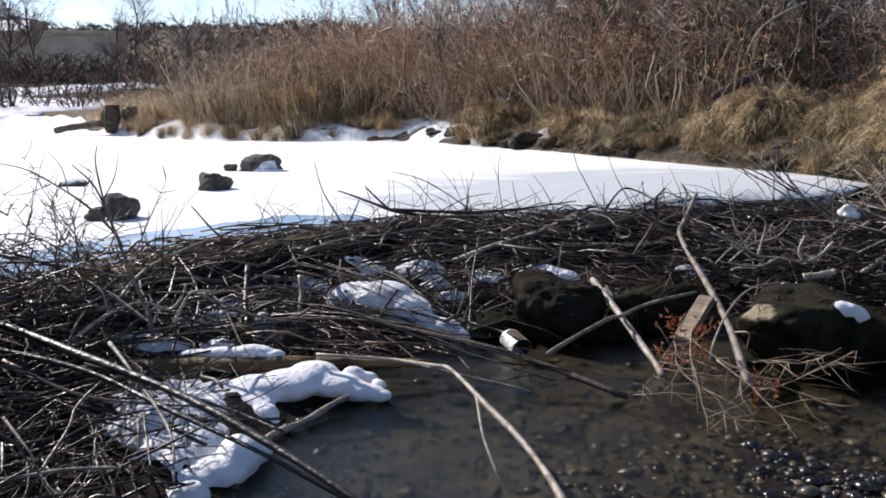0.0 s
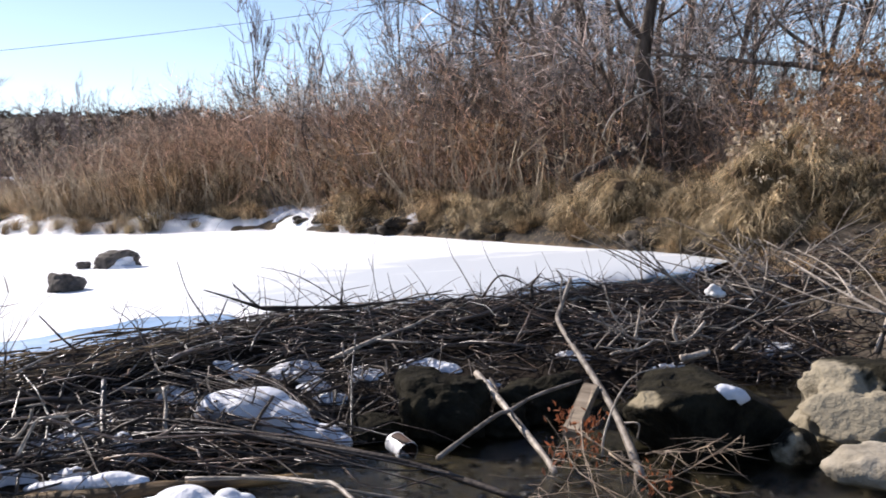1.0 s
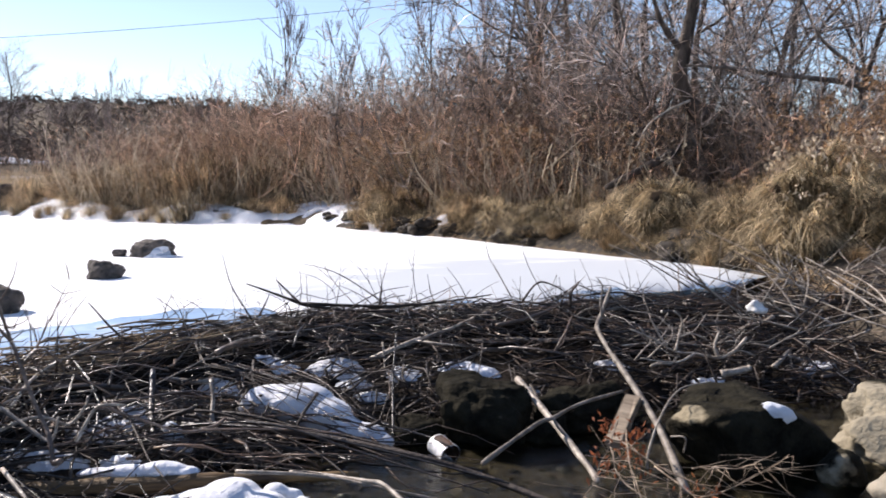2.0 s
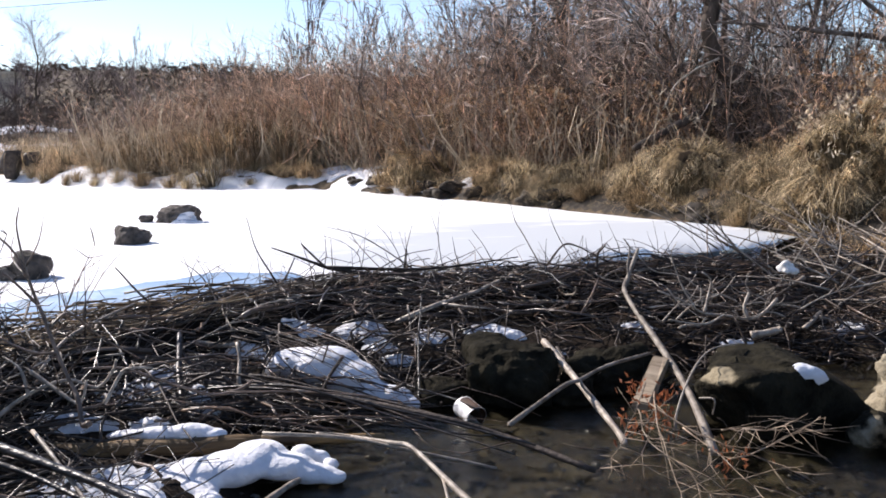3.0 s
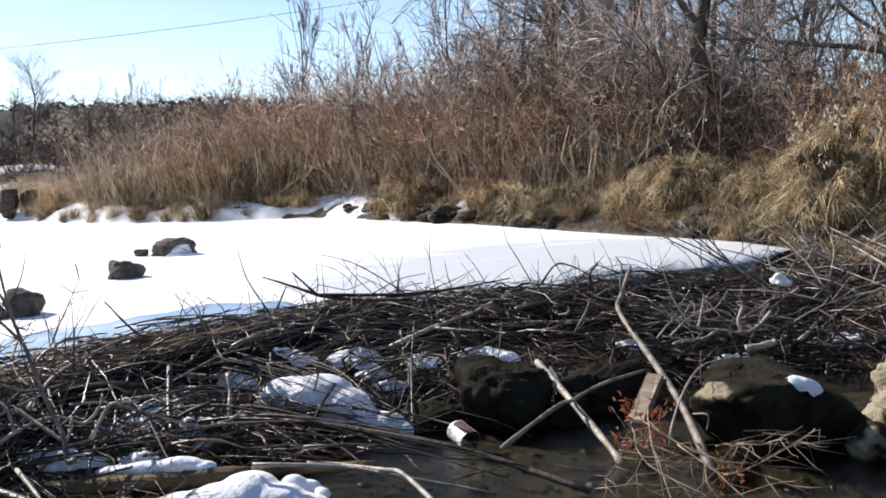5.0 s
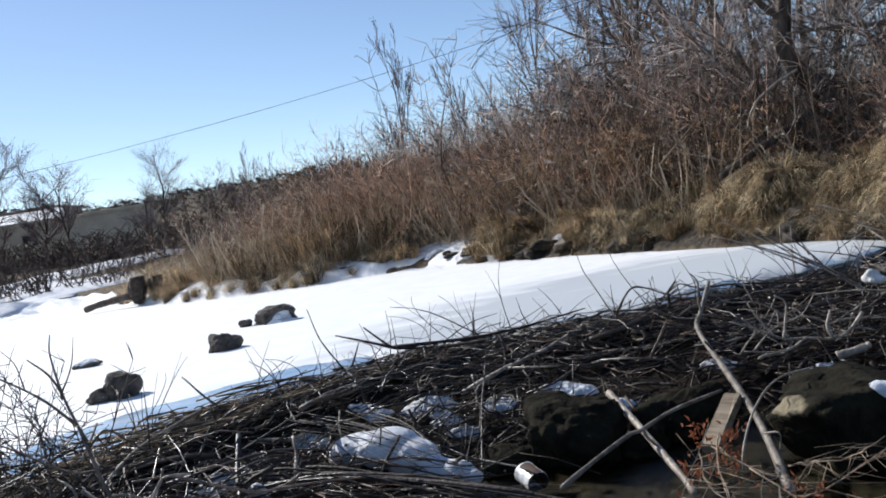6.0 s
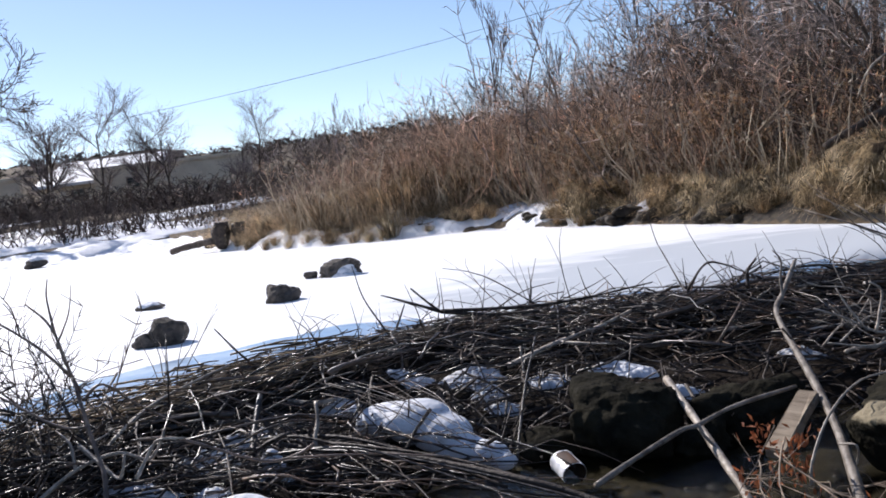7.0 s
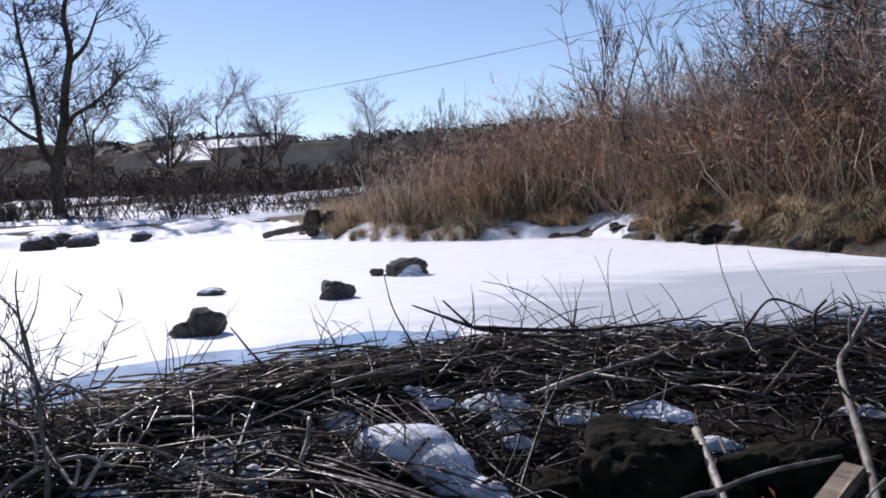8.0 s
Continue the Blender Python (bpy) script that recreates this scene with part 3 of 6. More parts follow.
# ---- snow left lying ----
def snow_patch(x, y, rx, ry, turn, thick, seed, label="old snow lying among the sticks", z=None, mat=None, group="snow patches", lean=(0, 0), lumps=1.0):
    n, rings = 60, 13
    c, s = math.cos(radians(turn)), math.sin(radians(turn))
    plan, verts, faces = [], [], []
    for j in range(rings + 1):
        q = j / rings
        for k in range(n):
            a = 2 * math.pi * k / n
            ca, sa = math.cos(a), math.sin(a)
            r = q * (1 + 0.55 * noise.noise(Vector((ca * 1.1, sa * 1.1, seed * 1.7))) + q * 0.35 * noise.noise(Vector((ca * 2.6, sa * 2.6, seed * 2.3))) + q * q * 0.3 * noise.noise(Vector((ca * 6, sa * 6, seed))))
            px, py = rx * r * math.cos(a), ry * r * math.sin(a)
            wx, wy = x + c * px - s * py, y + s * px + c * py
            k2 = min(1.0, 0.3 / max(rx, ry))
            dome = thick * (1 - q ** 3.2) * (0.85 + lumps * (0.55 * noise.noise(Vector((wx * 8 * k2, wy * 8 * k2, seed))) + 0.35 * noise.noise(Vector((wx * 21 * k2, wy * 21 * k2, seed))) + 0.15 * noise.noise(Vector((wx * 50 * k2, wy * 50 * k2, seed)))))
            plan.append((wx, wy, dome - (0.03 if j == rings else 0)))
    flat = np.array(plan)
    base = land(flat[:, 0], flat[:, 1]) if z is None else z + lean[0] * (flat[:, 0] - x) + lean[1] * (flat[:, 1] - y)
    verts = [(a, b, c + e) for (a, b, c), e in zip(plan, base.tolist())]
    for j in range(rings):
        for k in range(n):
            faces.append((j * n + k, j * n + (k + 1) % n, (j + 1) * n + (k + 1) % n, (j + 1) * n + k))
    for k in range(1, n - 1):
        faces.append((rings * n, rings * n + k + 1, rings * n + k))
    me = mesh_of("snow_patch", verts, faces, mat or SNOW)
    # the middle ring is a point
    return thing("snow_patch", me, label, "snow", group=group)


def snow_mass(label, lumps, fine=0.011):
    """A soft rounded body of snow grown together from lumps (x, y, z, three radii)."""
    bm = bmesh.new()
    for x, y, z, a, b, c in lumps:
        made = bmesh.ops.create_icosphere(bm, subdivisions=3, radius=1)["verts"]
        for v in made:
            k = 1 + 0.08 * noise.noise(v.co * 1.7 + Vector((x, y, z)) * 9)
            v.co = Vector((x + v.co.x * a * k, y + v.co.y * b * k, z + v.co.z * c * k))
    me = bpy.data.meshes.new("snow_patch")
    bm.to_mesh(me)
    bm.free()
    me.materials.append(SNOW)
    ob = thing("snow_patch", me, label, "snow", group="snow patches")
    grown = ob.modifiers.new("grown", 'REMESH')
    grown.mode, grown.voxel_size, grown.use_smooth_shade = 'VOXEL', fine, True
    soft = ob.modifiers.new("soft", 'SMOOTH')
    soft.factor, soft.iterations = 0.5, 12
    return ob


snow_mass("rounded hump of snow on the dam's face", [(-0.46, 4.16, -0.2, 0.17, 0.12, 0.085), (-0.33, 4.1, -0.2, 0.17, 0.13, 0.1), (-0.22, 4.04, -0.24, 0.14, 0.12, 0.085), (-0.55, 4.2, -0.24, 0.1, 0.1, 0.06),
                                                     (-0.13, 3.98, -0.3, 0.12, 0.09, 0.06), (-0.03, 3.94, -0.31, 0.1, 0.07, 0.055), (0.05, 3.9, -0.34, 0.06, 0.05, 0.04)])
snow_mass("ledge of snow overhanging the stream", [(-1.0, 3.06, -0.33, 0.11, 0.09, 0.045), (-0.9, 3.07, -0.325, 0.14, 0.11, 0.06), (-0.78, 3.09, -0.315, 0.14, 0.11, 0.065), (-0.66, 3.12, -0.305, 0.14, 0.11, 0.065), (-0.56, 3.2, -0.285, 0.11, 0.1, 0.055), (-0.46, 3.15, -0.315, 0.12, 0.08, 0.05),
                                                   (-0.36, 3.12, -0.335, 0.1, 0.055, 0.04), (-0.28, 3.1, -0.345, 0.06, 0.04, 0.028), (-0.78, 2.98, -0.34, 0.11, 0.08, 0.055), (-0.7, 2.91, -0.355, 0.06, 0.06, 0.055), (-0.66, 2.87, -0.375, 0.035, 0.04, 0.04), (-0.9, 2.96, -0.35, 0.1, 0.08, 0.04)])
snow_mass("small lump of snow by the ledge", [(-0.4, 3.24, -0.3, 0.05, 0.04, 0.035), (-0.34, 3.24, -0.32, 0.05, 0.03, 0.03), (-0.29, 3.2, -0.335, 0.035, 0.03, 0.024)], 0.008)
snow_mass("snow lying along a peeled log", [(-1.06, 3.3, -0.22, 0.09, 0.04, 0.02), (-0.95, 3.29, -0.215, 0.1, 0.045, 0.027), (-0.83, 3.29, -0.215, 0.1, 0.045, 0.035), (-0.74, 3.28, -0.225, 0.06, 0.04, 0.024)], 0.008)
snow_mass("small round heap of snow under sticks", [(-0.88, 3.72, -0.25, 0.06, 0.06, 0.1), (-0.84, 3.68, -0.29, 0.07, 0.06, 0.07), (-0.9, 3.66, -0.31, 0.05, 0.05, 0.06)], 0.009)
snow_mass("crusted snow heap at the water's edge", [(-0.7, 2.5, -0.33, 0.08, 0.1, 0.075), (-0.75, 2.42, -0.35, 0.1, 0.08, 0.06), (-0.84, 2.36, -0.36, 0.1, 0.08, 0.05), (-0.65, 2.58, -0.34, 0.05, 0.06, 0.05)])
snow_mass("crusted snow at the water's edge", [(-0.78, 2.24, -0.34, 0.06, 0.05, 0.055), (-0.87, 2.26, -0.36, 0.1, 0.07, 0.04), (-1.0, 2.22, -0.36, 0.1, 0.06, 0.04)])
snow_patch(-1.05, 2.85, 0.2, 0.22, 20, 0.035, 2.4, "flat shaded snow on the low stream bank")
snow_patch(-1.3, 3.45, 0.17, 0.08, 10, 0.05, 5.6, "snow caught behind a peeled log")
snow_patch(-1.0, 3.43, 0.1, 0.05, -10, 0.05, 5.9, "snow caught behind a peeled log")
snow_patch(-0.95, 2.62, 0.2, 0.25, 30, 0.045, 6.0, "flat snow on the low stream bank")
snow_patch(-1.05, 3.8, 0.15, 0.1, 20, 0.08, 10.0, "snow caught between sticks")
for k, (x, y, rx, ry) in enumerate(((-0.16, 4.82, 0.17, 0.11), (0.22, 4.82, 0.1, 0.1), (0.56, 4.84, 0.16, 0.1), (0.84, 4.5, 0.1, 0.06), (-0.5, 4.8, 0.1, 0.08), (-0.06, 4.62, 0.1, 0.06), (0.02, 4.42, 0.09, 0.05),
                                    (0.7, 4.74, 0.08, 0.05), (1.95, 4.6, 0.12, 0.07), (2.75, 4.8, 0.14, 0.08), (1.5, 4.9, 0.1, 0.06), (-0.75, 4.4, 0.1, 0.07), (-1.15, 3.75, 0.14, 0.1), (-1.0, 4.0, 0.12, 0.09))):
    snow_patch(x, y, rx, ry, 13 * math.sin(5 * k), 0.035, 11.0 + k, "blue-shaded snow under the dam's sticks", lumps=1.2)


def snow_cap(rock_ob, at, reach, thick, label, along=(1, 0, 0), stretch=1.0):
    """Snow that lies on a rock, shaped by the rock's own surface round the place given."""
    me = rock_ob.data
    m = rock_ob.matrix_basis
    place = [m @ v.co for v in me.vertices]
    turn = m.to_3x3()
    at = min(place, key=lambda q: (q - Vector(at)).length)
    kept, verts = {}, []
    for v, q in zip(me.vertices, place):
        off = q - Vector(at)
        w = Vector(along).normalized()
        off -= w * (off @ w) * (1 - 1 / stretch)
        e = off.length / (reach * (1 + 0.12 * noise.noise(q * 14)))
        if e < 1.15:
            kept[v.index] = len(verts)
            verts.append(tuple(q + (turn @ v.normal) * (thick * (1 - e * e) ) + Vector((0, 0, 0.002))))
    faces = [tuple(kept[i] for i in f.vertices) for f in me.polygons if all(i in kept for i in f.vertices)]
    return thing("snow_patch", mesh_of("snow_patch", verts, faces, SNOW), label, "snow", group="snow patches")


snow_cap(BOULDERS[0], (1.74, 3.35, -0.075), 0.045, 0.03, "oval cap of snow on a dark boulder", (1, -0.2, -0.4), 2.1)
snow_cap(BOULDERS[1], (2.7, 3.36, -0.13), 0.07, 0.03, "strip of snow on a tan boulder", (0.6, -0.2, -0.8), 1.8)
snow_cap(FLAT_STONE, (-3.58, 7.93, 0.08), 0.07, 0.02, "snow lying on a flat stone", (1, 0, 0), 1.5)
snow_cap(LONG_STONE, (-1.95, 9.15, 0.03), 0.075, 0.03, "snow drifted on a dark stone", (1, 0, 0.2), 1.7)
snow_patch(-2.0, 9.12, 0.2, 0.05, -8, 0.05, 51.0, "snow banked against a dark stone", z=0.005, group="snow banked on stones")
for k, (x, y, rx, ry) in enumerate(((-0.25, 14.9, 0.6, 0.4), (1.42, 12.25, 0.3, 0.22), (2.9, 9.9, 0.2, 0.12))):
    snow_patch(x, y, rx, ry, 40 + 25 * k, 0.045, 41.0 + k, "patch of old snow on the grassy bank", group="snow on the bank")


# ---- the beaver dam ----
def crooked(rng, length, r, bend=0.11, n=7, taper=0.55):
    """A stick along x, a little crooked, thinner at one end."""
    t = np.linspace(0, 1, n)
    a, b, c, d = (rng.uniform(-1, 1) for _ in range(4))
    y = bend * length * (a * np.sin(np.pi * t) + 0.4 * b * np.sin(2.7 * np.pi * t + c))
    z = bend * length * 0.7 * (d * np.sin(np.pi * t) + 0.4 * a * np.sin(3.3 * np.pi * t + b))
    return np.stack([(t - 0.5) * length, y, z], 1), r * (1 - (1 - taper) * t)


def stick_with_forks(rng, length, r, forks):
    runs = [crooked(rng, length, r)]
    pts, rad = runs[0]
    for _ in range(forks):
        i = rng.randrange(2, len(pts) - 1)
        d = np.array((rng.uniform(0.5, 1), rng.uniform(-0.7, 0.7), rng.uniform(-0.5, 0.7)))
        d /= np.linalg.norm(d)
        ll = length * rng.uniform(0.15, 0.35)
        q = np.array([pts[i], pts[i] + d * ll * 0.5 + (0, 0, 0.02 * ll), pts[i] + d * ll])
        runs.append((q, rad[i] * np.array((0.7, 0.5, 0.25))))
    return runs


def crest_point(s):
    """A place on the crest and the way along it; s from 0 to 1."""
    seg = np.diff(np.array(CREST), axis=0)
    ln = np.hypot(seg[:, 0], seg[:, 1])
    at = s * ln.sum()
    i = 0
    while at > ln[i] and i < len(ln) - 1:
        at -= ln[i]
        i += 1
    w = seg[i] / ln[i]
    return np.array(CREST[i]) + w * at, w


def dam_place(rng, s0, s1, d0, d1):
    """A random place on the dam's face: position, and the angle of the dam there."""
    p, w = crest_point(rng.uniform(s0, s1))
    f = np.array((w[1], -w[0]))
    hollow = -0.6 < p[0] < 2.4
    d = d0 + (d1 - d0) * rng.random() ** (2.2 if hollow else 1.3)
    q = p + f * d
    return q, math.atan2(w[1], w[0]), d


def bare_snow(q):
    """The strip of low bank by the peeled log where few sticks lie on the snow."""
    return -1.4 < q[0] < -0.3 and 2.1 < q[1] < 3.55 or -0.65 < q[0] < 0.1 and 3.85 < q[1] < 4.3


def hollow_face(q):
    """The face below the crest, where mud and snow show between few sticks."""
    return -0.7 < q[0] < 1.15 and 4.2 < q[1] < 4.98 or 1.0 < q[0] < 2.4 and 4.1 < q[1] < 4.6


def make_dam():
    rng = random.Random(11)
    dam = tagged(new("beaver_dam"), "long low beaver dam of weathered sticks and mud", "beaver dam")
    # mud that binds the crest
    verts, faces = [], []
    m, k = 150, 12
    for i in range(m):
        p, w = crest_point(i / (m - 1))
        f = np.array((w[1], -w[0]))
        for j in range(k):
            d = -0.22 + 1.1 * j / (k - 1)
            q = p + f * d
            lump = 0.03 * fbm(q[0] * 6, q[1] * 6, 8) + 0.02 * fbm(q[0] * 17, q[1] * 15, 3)
            verts.append((q[0], q[1], (land_at(q[0], q[1]) if d > 0 else 0.0) - 0.03 + lump - (0.12 if j in (0, k - 1) else 0) - (0.06 if j == 1 else 0)))
    for i in range(m - 1):
        for j in range(k - 1):
            a = i * k + j
            faces.append((a, a + 1, a + k + 1, a + k))
    piece("mud_core", mesh_of("mud_core", verts, faces, MUD), dam, "wet mud packed with rotting litter, darkened for the shade under the sticks")
    dark = []
    # single sticks, nearest the camera's side
    kinds = []
    for i in range(26):
        ln = rng.uniform(0.25, 1.15)
        r = rng.choice((0.003, 0.004, 0.005, 0.006, 0.007, 0.01, 0.015))
        kinds.append((ln, tube_mesh("stick", stick_with_forks(rng, ln, r, rng.choice((0, 0, 1, 1, 2))), STICK if i % 5 else BLEACHED, 5)))
    other = random.Random(12)
    # the low heap's sticks are mostly darker wood, standing in for its shade
    low_kinds = [tube_mesh("stick", stick_with_forks(other, other.uniform(0.3, 1.1), other.choice((0.004, 0.005, 0.007, 0.01)), i % 3), DARKWOOD if i % 4 else STICK, 5) for i in range(10)]
    for i in range(300):
        q, ang, d = dam_place(rng, 0.22, 0.93, -0.1, 1.15)
        if i >= 215:
            # the heap on the low bank, where sticks point down to the stream
            q, ang, d = np.array((rng.uniform(-2.2, -0.95), rng.uniform(2.0, 3.6))), rng.gauss(-0.45, 0.5), 1.0
            if q[0] > -1.45 and (3.0 < q[1] < 3.45 or rng.random() < 0.55):
                q[0] -= rng.uniform(0.5, 0.9)
        elif bare_snow(q) or (hollow_face(q) and rng.random() < 0.75):
            q, ang, d = dam_place(rng, 0.3, 0.93, -0.1, 0.6)
        me = kinds[i % len(kinds)][1] if i < 215 else low_kinds[i % 10]
        ob = piece("stick", me, dam)
        z = land_at(*q) + rng.uniform(0.02, 0.1)
        if d < 0.3:
            z = rng.uniform(-0.07, 0.02) - (0.04 if q[0] < -1.6 else 0)
        elif -0.6 < q[0] < 2.6:
            z += 0.09 * max(0.0, 1 - abs(d - 0.65) / 0.5)
        turn = math.degrees(ang) + rng.gauss(0, 30) + (180 if rng.random() < 0.5 else 0)
        if rng.random() < 0.28:
            turn += rng.uniform(-80, 80)
        ob.matrix_basis = pose(q[0], q[1], z, rng.uniform(0, 360), rng.gauss(0, 4 if d < 0.25 else 10), turn)
    # the rest of the tangle
    runs = []
    for i in range(6600):
        q, ang, d = dam_place(rng, 0.06, 1.0, -0.14, 1.35)
        if (bare_snow(q) and rng.random() < (0.95 if 3.0 < q[1] < 3.45 else 0.6)) or (hollow_face(q) and rng.random() < 0.68):
            continue
        ln = rng.uniform(0.08, 0.7)
        pts, rad = crooked(rng, ln, rng.choice((0.0014, 0.0018, 0.0022, 0.003, 0.004, 0.007)), rng.choice((0.05, 0.08, 0.12, 0.26)), 5)
        turn = math.degrees(ang) + rng.gauss(0, 38)
        if rng.random() < 0.3:
            turn += rng.uniform(-80, 80)
        z = land_at(*q) + rng.uniform(0.0, 0.09)
        if d < 0.36:
            z = rng.uniform(-0.1, 0.03) - (0.04 if q[0] < -1.6 else 0)
        elif -0.6 < q[0] < 2.6:
            z += 0.09 * max(0.0, 1 - abs(d - 0.65) / 0.5)
        mt = np.array(pose(0, 0, 0, rng.uniform(0, 360), rng.gauss(0, 4 if d < 0.3 else 10), turn).to_3x3())
        runs.append((pts @ mt.T + (q[0], q[1], z), rad))
    for i in range(760):
        q = (rng.uniform(-2.4, -0.85), rng.uniform(1.9, 3.7))
        if bare_snow(q) and rng.random() < (0.95 if 3.0 < q[1] < 3.45 else 0.5):
            continue
        pts, rad = crooked(rng, rng.uniform(0.1, 0.7), rng.choice((0.0016, 0.0022, 0.003, 0.006)), rng.choice((0.06, 0.12, 0.26)), 5)
        mt = np.array(pose(0, 0, 0, rng.uniform(0, 360), rng.gauss(0, 14), rng.gauss(-25, 55)).to_3x3())
        # three in five take the dark wood, in place of shade on the bank
        (dark if i % 5 < 3 else runs).append((pts @ mt.T + (q[0], q[1], land_at(*q) + rng.uniform(0.0, 0.14) + (0.24 * rng.random() ** 2 if q[0] < -1.3 else 0)), rad))
    # fine twigs that stand up along the crest
    for i in range(110):
        q, ang, d = dam_place(rng, 0.1, 0.97, -0.15, 0.35)
        ln = rng.uniform(0.08, 0.36)
        a, tip = rng.uniform(0, 2 * math.pi), rng.uniform(0.15, 1.0)
        top = np.array((math.cos(a) * tip, math.sin(a) * tip, 1.0))
        top *= ln / np.linalg.norm(top)
        b = np.array((q[0], q[1], max(land_at(*q), 0.0)))
        mid = b + top * 0.5 + np.array((rng.uniform(-1, 1), rng.uniform(-1, 1), 0)) * 0.06 * ln
        runs.append((np.array([b, mid, b + top]), np.array((0.0035, 0.0026, 0.0012)) * rng.uniform(0.7, 1.3)))
    # the loose bundle that reaches out over the water
    for i in range(52):
        x, y = rng.uniform(-0.95, 0.2), rng.uniform(3.3, 3.95)
        pts, rad = crooked(rng, rng.uniform(0.35, 1.0), rng.choice((0.0022, 0.003, 0.004, 0.006)), rng.choice((0.05, 0.09, 0.16)), 6)
        mt = np.array(pose(0, 0, 0, rng.uniform(0, 360), 0, 0).to_3x3())
        mt = np.array(pose(0, 0, 0, 0, rng.gauss(6, 6), rng.gauss(-18, 17)).to_3x3()) @ mt
        runs.append((pts @ mt.T + (x, y, rng.uniform(-0.24, -0.17) - 0.09 * (x + 0.8)), rad))
    # pale peeled sticks side by side along the low end of the crest
    pale = []
    for i in range(190):
        p, w = crest_point(rng.uniform(0.16, 0.5))
        d = rng.uniform(-0.06, 0.34)
        q = p + np.array((w[1], -w[0])) * d
        pts, rad = crooked(rng, rng.uniform(0.25, 0.8), rng.choice((0.002, 0.003, 0.004, 0.006)), 0.05, 6)
        mt = np.array(pose(0, 0, 0, rng.uniform(0, 360), rng.gauss(0, 4), math.degrees(math.atan2(w[1], w[0])) + rng.gauss(-8, 14)).to_3x3())
        pale.append((pts @ mt.T + (q[0], q[1], 0.05 - 0.12 * max(0.0, d) + rng.uniform(-0.04, 0.03)), rad))
    ob = piece("pale_tangle", tube_mesh("pale_tangle", pale, STRAW, 4), dam, "pale tan peeled sticks lying side by side")
    ob["kind"] = "stuff"
    # sticks in the hollow under the crest, in dark wood to deepen its shade
    for i in range(330):
        p, w = crest_point(rng.uniform(0.3, 0.95))
        d = rng.uniform(0.85, 1.4)
        q = p + np.array((w[1], -w[0])) * d
        if q[1] < 3.6:
            continue
        pts, rad = crooked(rng, rng.uniform(0.12, 0.6), rng.choice((0.003, 0.004, 0.006, 0.01)), 0.12, 5)
        mt = np.array(pose(0, 0, 0, rng.uniform(0, 360), rng.gauss(0, 28), rng.uniform(0, 360)).to_3x3())
        dark.append((pts @ mt.T + (q[0], q[1], land_at(*q) + rng.uniform(0.0, 0.12)), rad))
    ob = piece("wet_tangle", tube_mesh("wet_tangle", dark, DARKWOOD, 4), dam, "sticks in darker wood for the shade of the hollow and low bank")
    ob["kind"] = "stuff"
    ob = piece("stick_tangle", tube_mesh("stick_tangle", runs, STICKS, 4), dam, "dense tangle of small brown sticks and twigs")
    ob["kind"] = "stuff"


make_dam()


def branch_thing(name, label, runs, mat, sides=7, category="branch", steps=5, group=""):
    """Runs: (points, radius at the start, radius at the end)."""
    out = []
    for i, (pts, r0, r1) in enumerate(runs):
        p = spine(pts, steps)
        t = np.linspace(0, 1, len(p))
        wob = 0.12 * np.sin(9 * t + i) * r0
        out.append((p + np.stack([wob, -wob, wob], 1), (r0 + (r1 - r0) * t) * (1 + 0.1 * np.sin(23 * t + i))))
    return thing(name, tube_mesh(name, out, mat, sides), label, category, group=group)


branch_thing("forked_pole", "long bleached forked pole leaning from the crest into the stream",
             [([(1.232, 3.19, -0.36), (1.29, 3.62, -0.25), (1.337, 4.1, -0.166), (1.376, 4.8, -0.024), (1.445, 5.0, 0.034), (1.51, 5.12, 0.1), (1.58, 5.23, 0.18)], 0.019, 0.011),
              ([(1.45, 5.0, 0.035), (1.455, 5.03, 0.12), (1.472, 5.06, 0.21), (1.44, 5.08, 0.27)], 0.009, 0.003)], BLEACHED)
branch_thing("pole", "grey stripped pole leaning into the stream", [([(0.765, 4.25, -0.145), (0.8, 4.05, -0.19), (0.85, 3.78, -0.25), (0.905, 3.45, -0.338), (0.92, 3.36, -0.38)], 0.017, 0.014)], BLEACHED)
branch_thing("branch", "pale crooked branch crossing a leaning pole",
             [([(0.417, 3.285, -0.24), (0.562, 3.45, -0.215), (0.75, 3.68, -0.2), (0.819, 3.73, -0.2), (0.976, 3.85, -0.175), (1.25, 4.02, -0.165)], 0.011, 0.008),
              ([(0.819, 3.73, -0.2), (0.84, 3.7, -0.24), (0.9, 3.62, -0.31)], 0.008, 0.004)], BLEACHED)
branch_thing("branch", "dark wet branch reaching out over the stream",
             [([(-1.04, 3.9, -0.17), (-0.625, 3.75, -0.19), (-0.241, 3.6, -0.2), (0.163, 3.4, -0.24), (0.398, 3.3, -0.292), (0.705, 3.05, -0.35)], 0.012, 0.013)], DARKWOOD)
for k, (o, r) in enumerate((((0, 0.06, 0.02), 0.008), ((0.1, -0.08, 0.01), 0.007), ((-0.1, 0.14, 0.0), 0.009), ((0.05, -0.16, 0.02), 0.006), ((-0.2, -0.05, 0.03), 0.006))):
    branch_thing("branch", "thin brown branch in a bundle over the stream",
                 [([(-0.95 + o[0], 3.86 + o[1], -0.19 + o[2]), (-0.5 + o[0], 3.66 + o[1], -0.19 + o[2] + 0.02 * k), (-0.1 + o[0], 3.5 + o[1], -0.22 + o[2]), (0.3 + o[0] * 2, 3.27 + o[1] * 1.4, -0.29 + o[2])], r, r * 0.6)],
                 STICK if k % 2 else DARKWOOD, 5, group="branches over the stream")
branch_thing("branch", "thin pale branch hanging over the water", [([(-0.542, 3.2, -0.2), (-0.214, 3.15, -0.215), (0.015, 3.05, -0.237), (0.321, 3.0, -0.3)], 0.008, 0.005)], BLEACHED, 6)
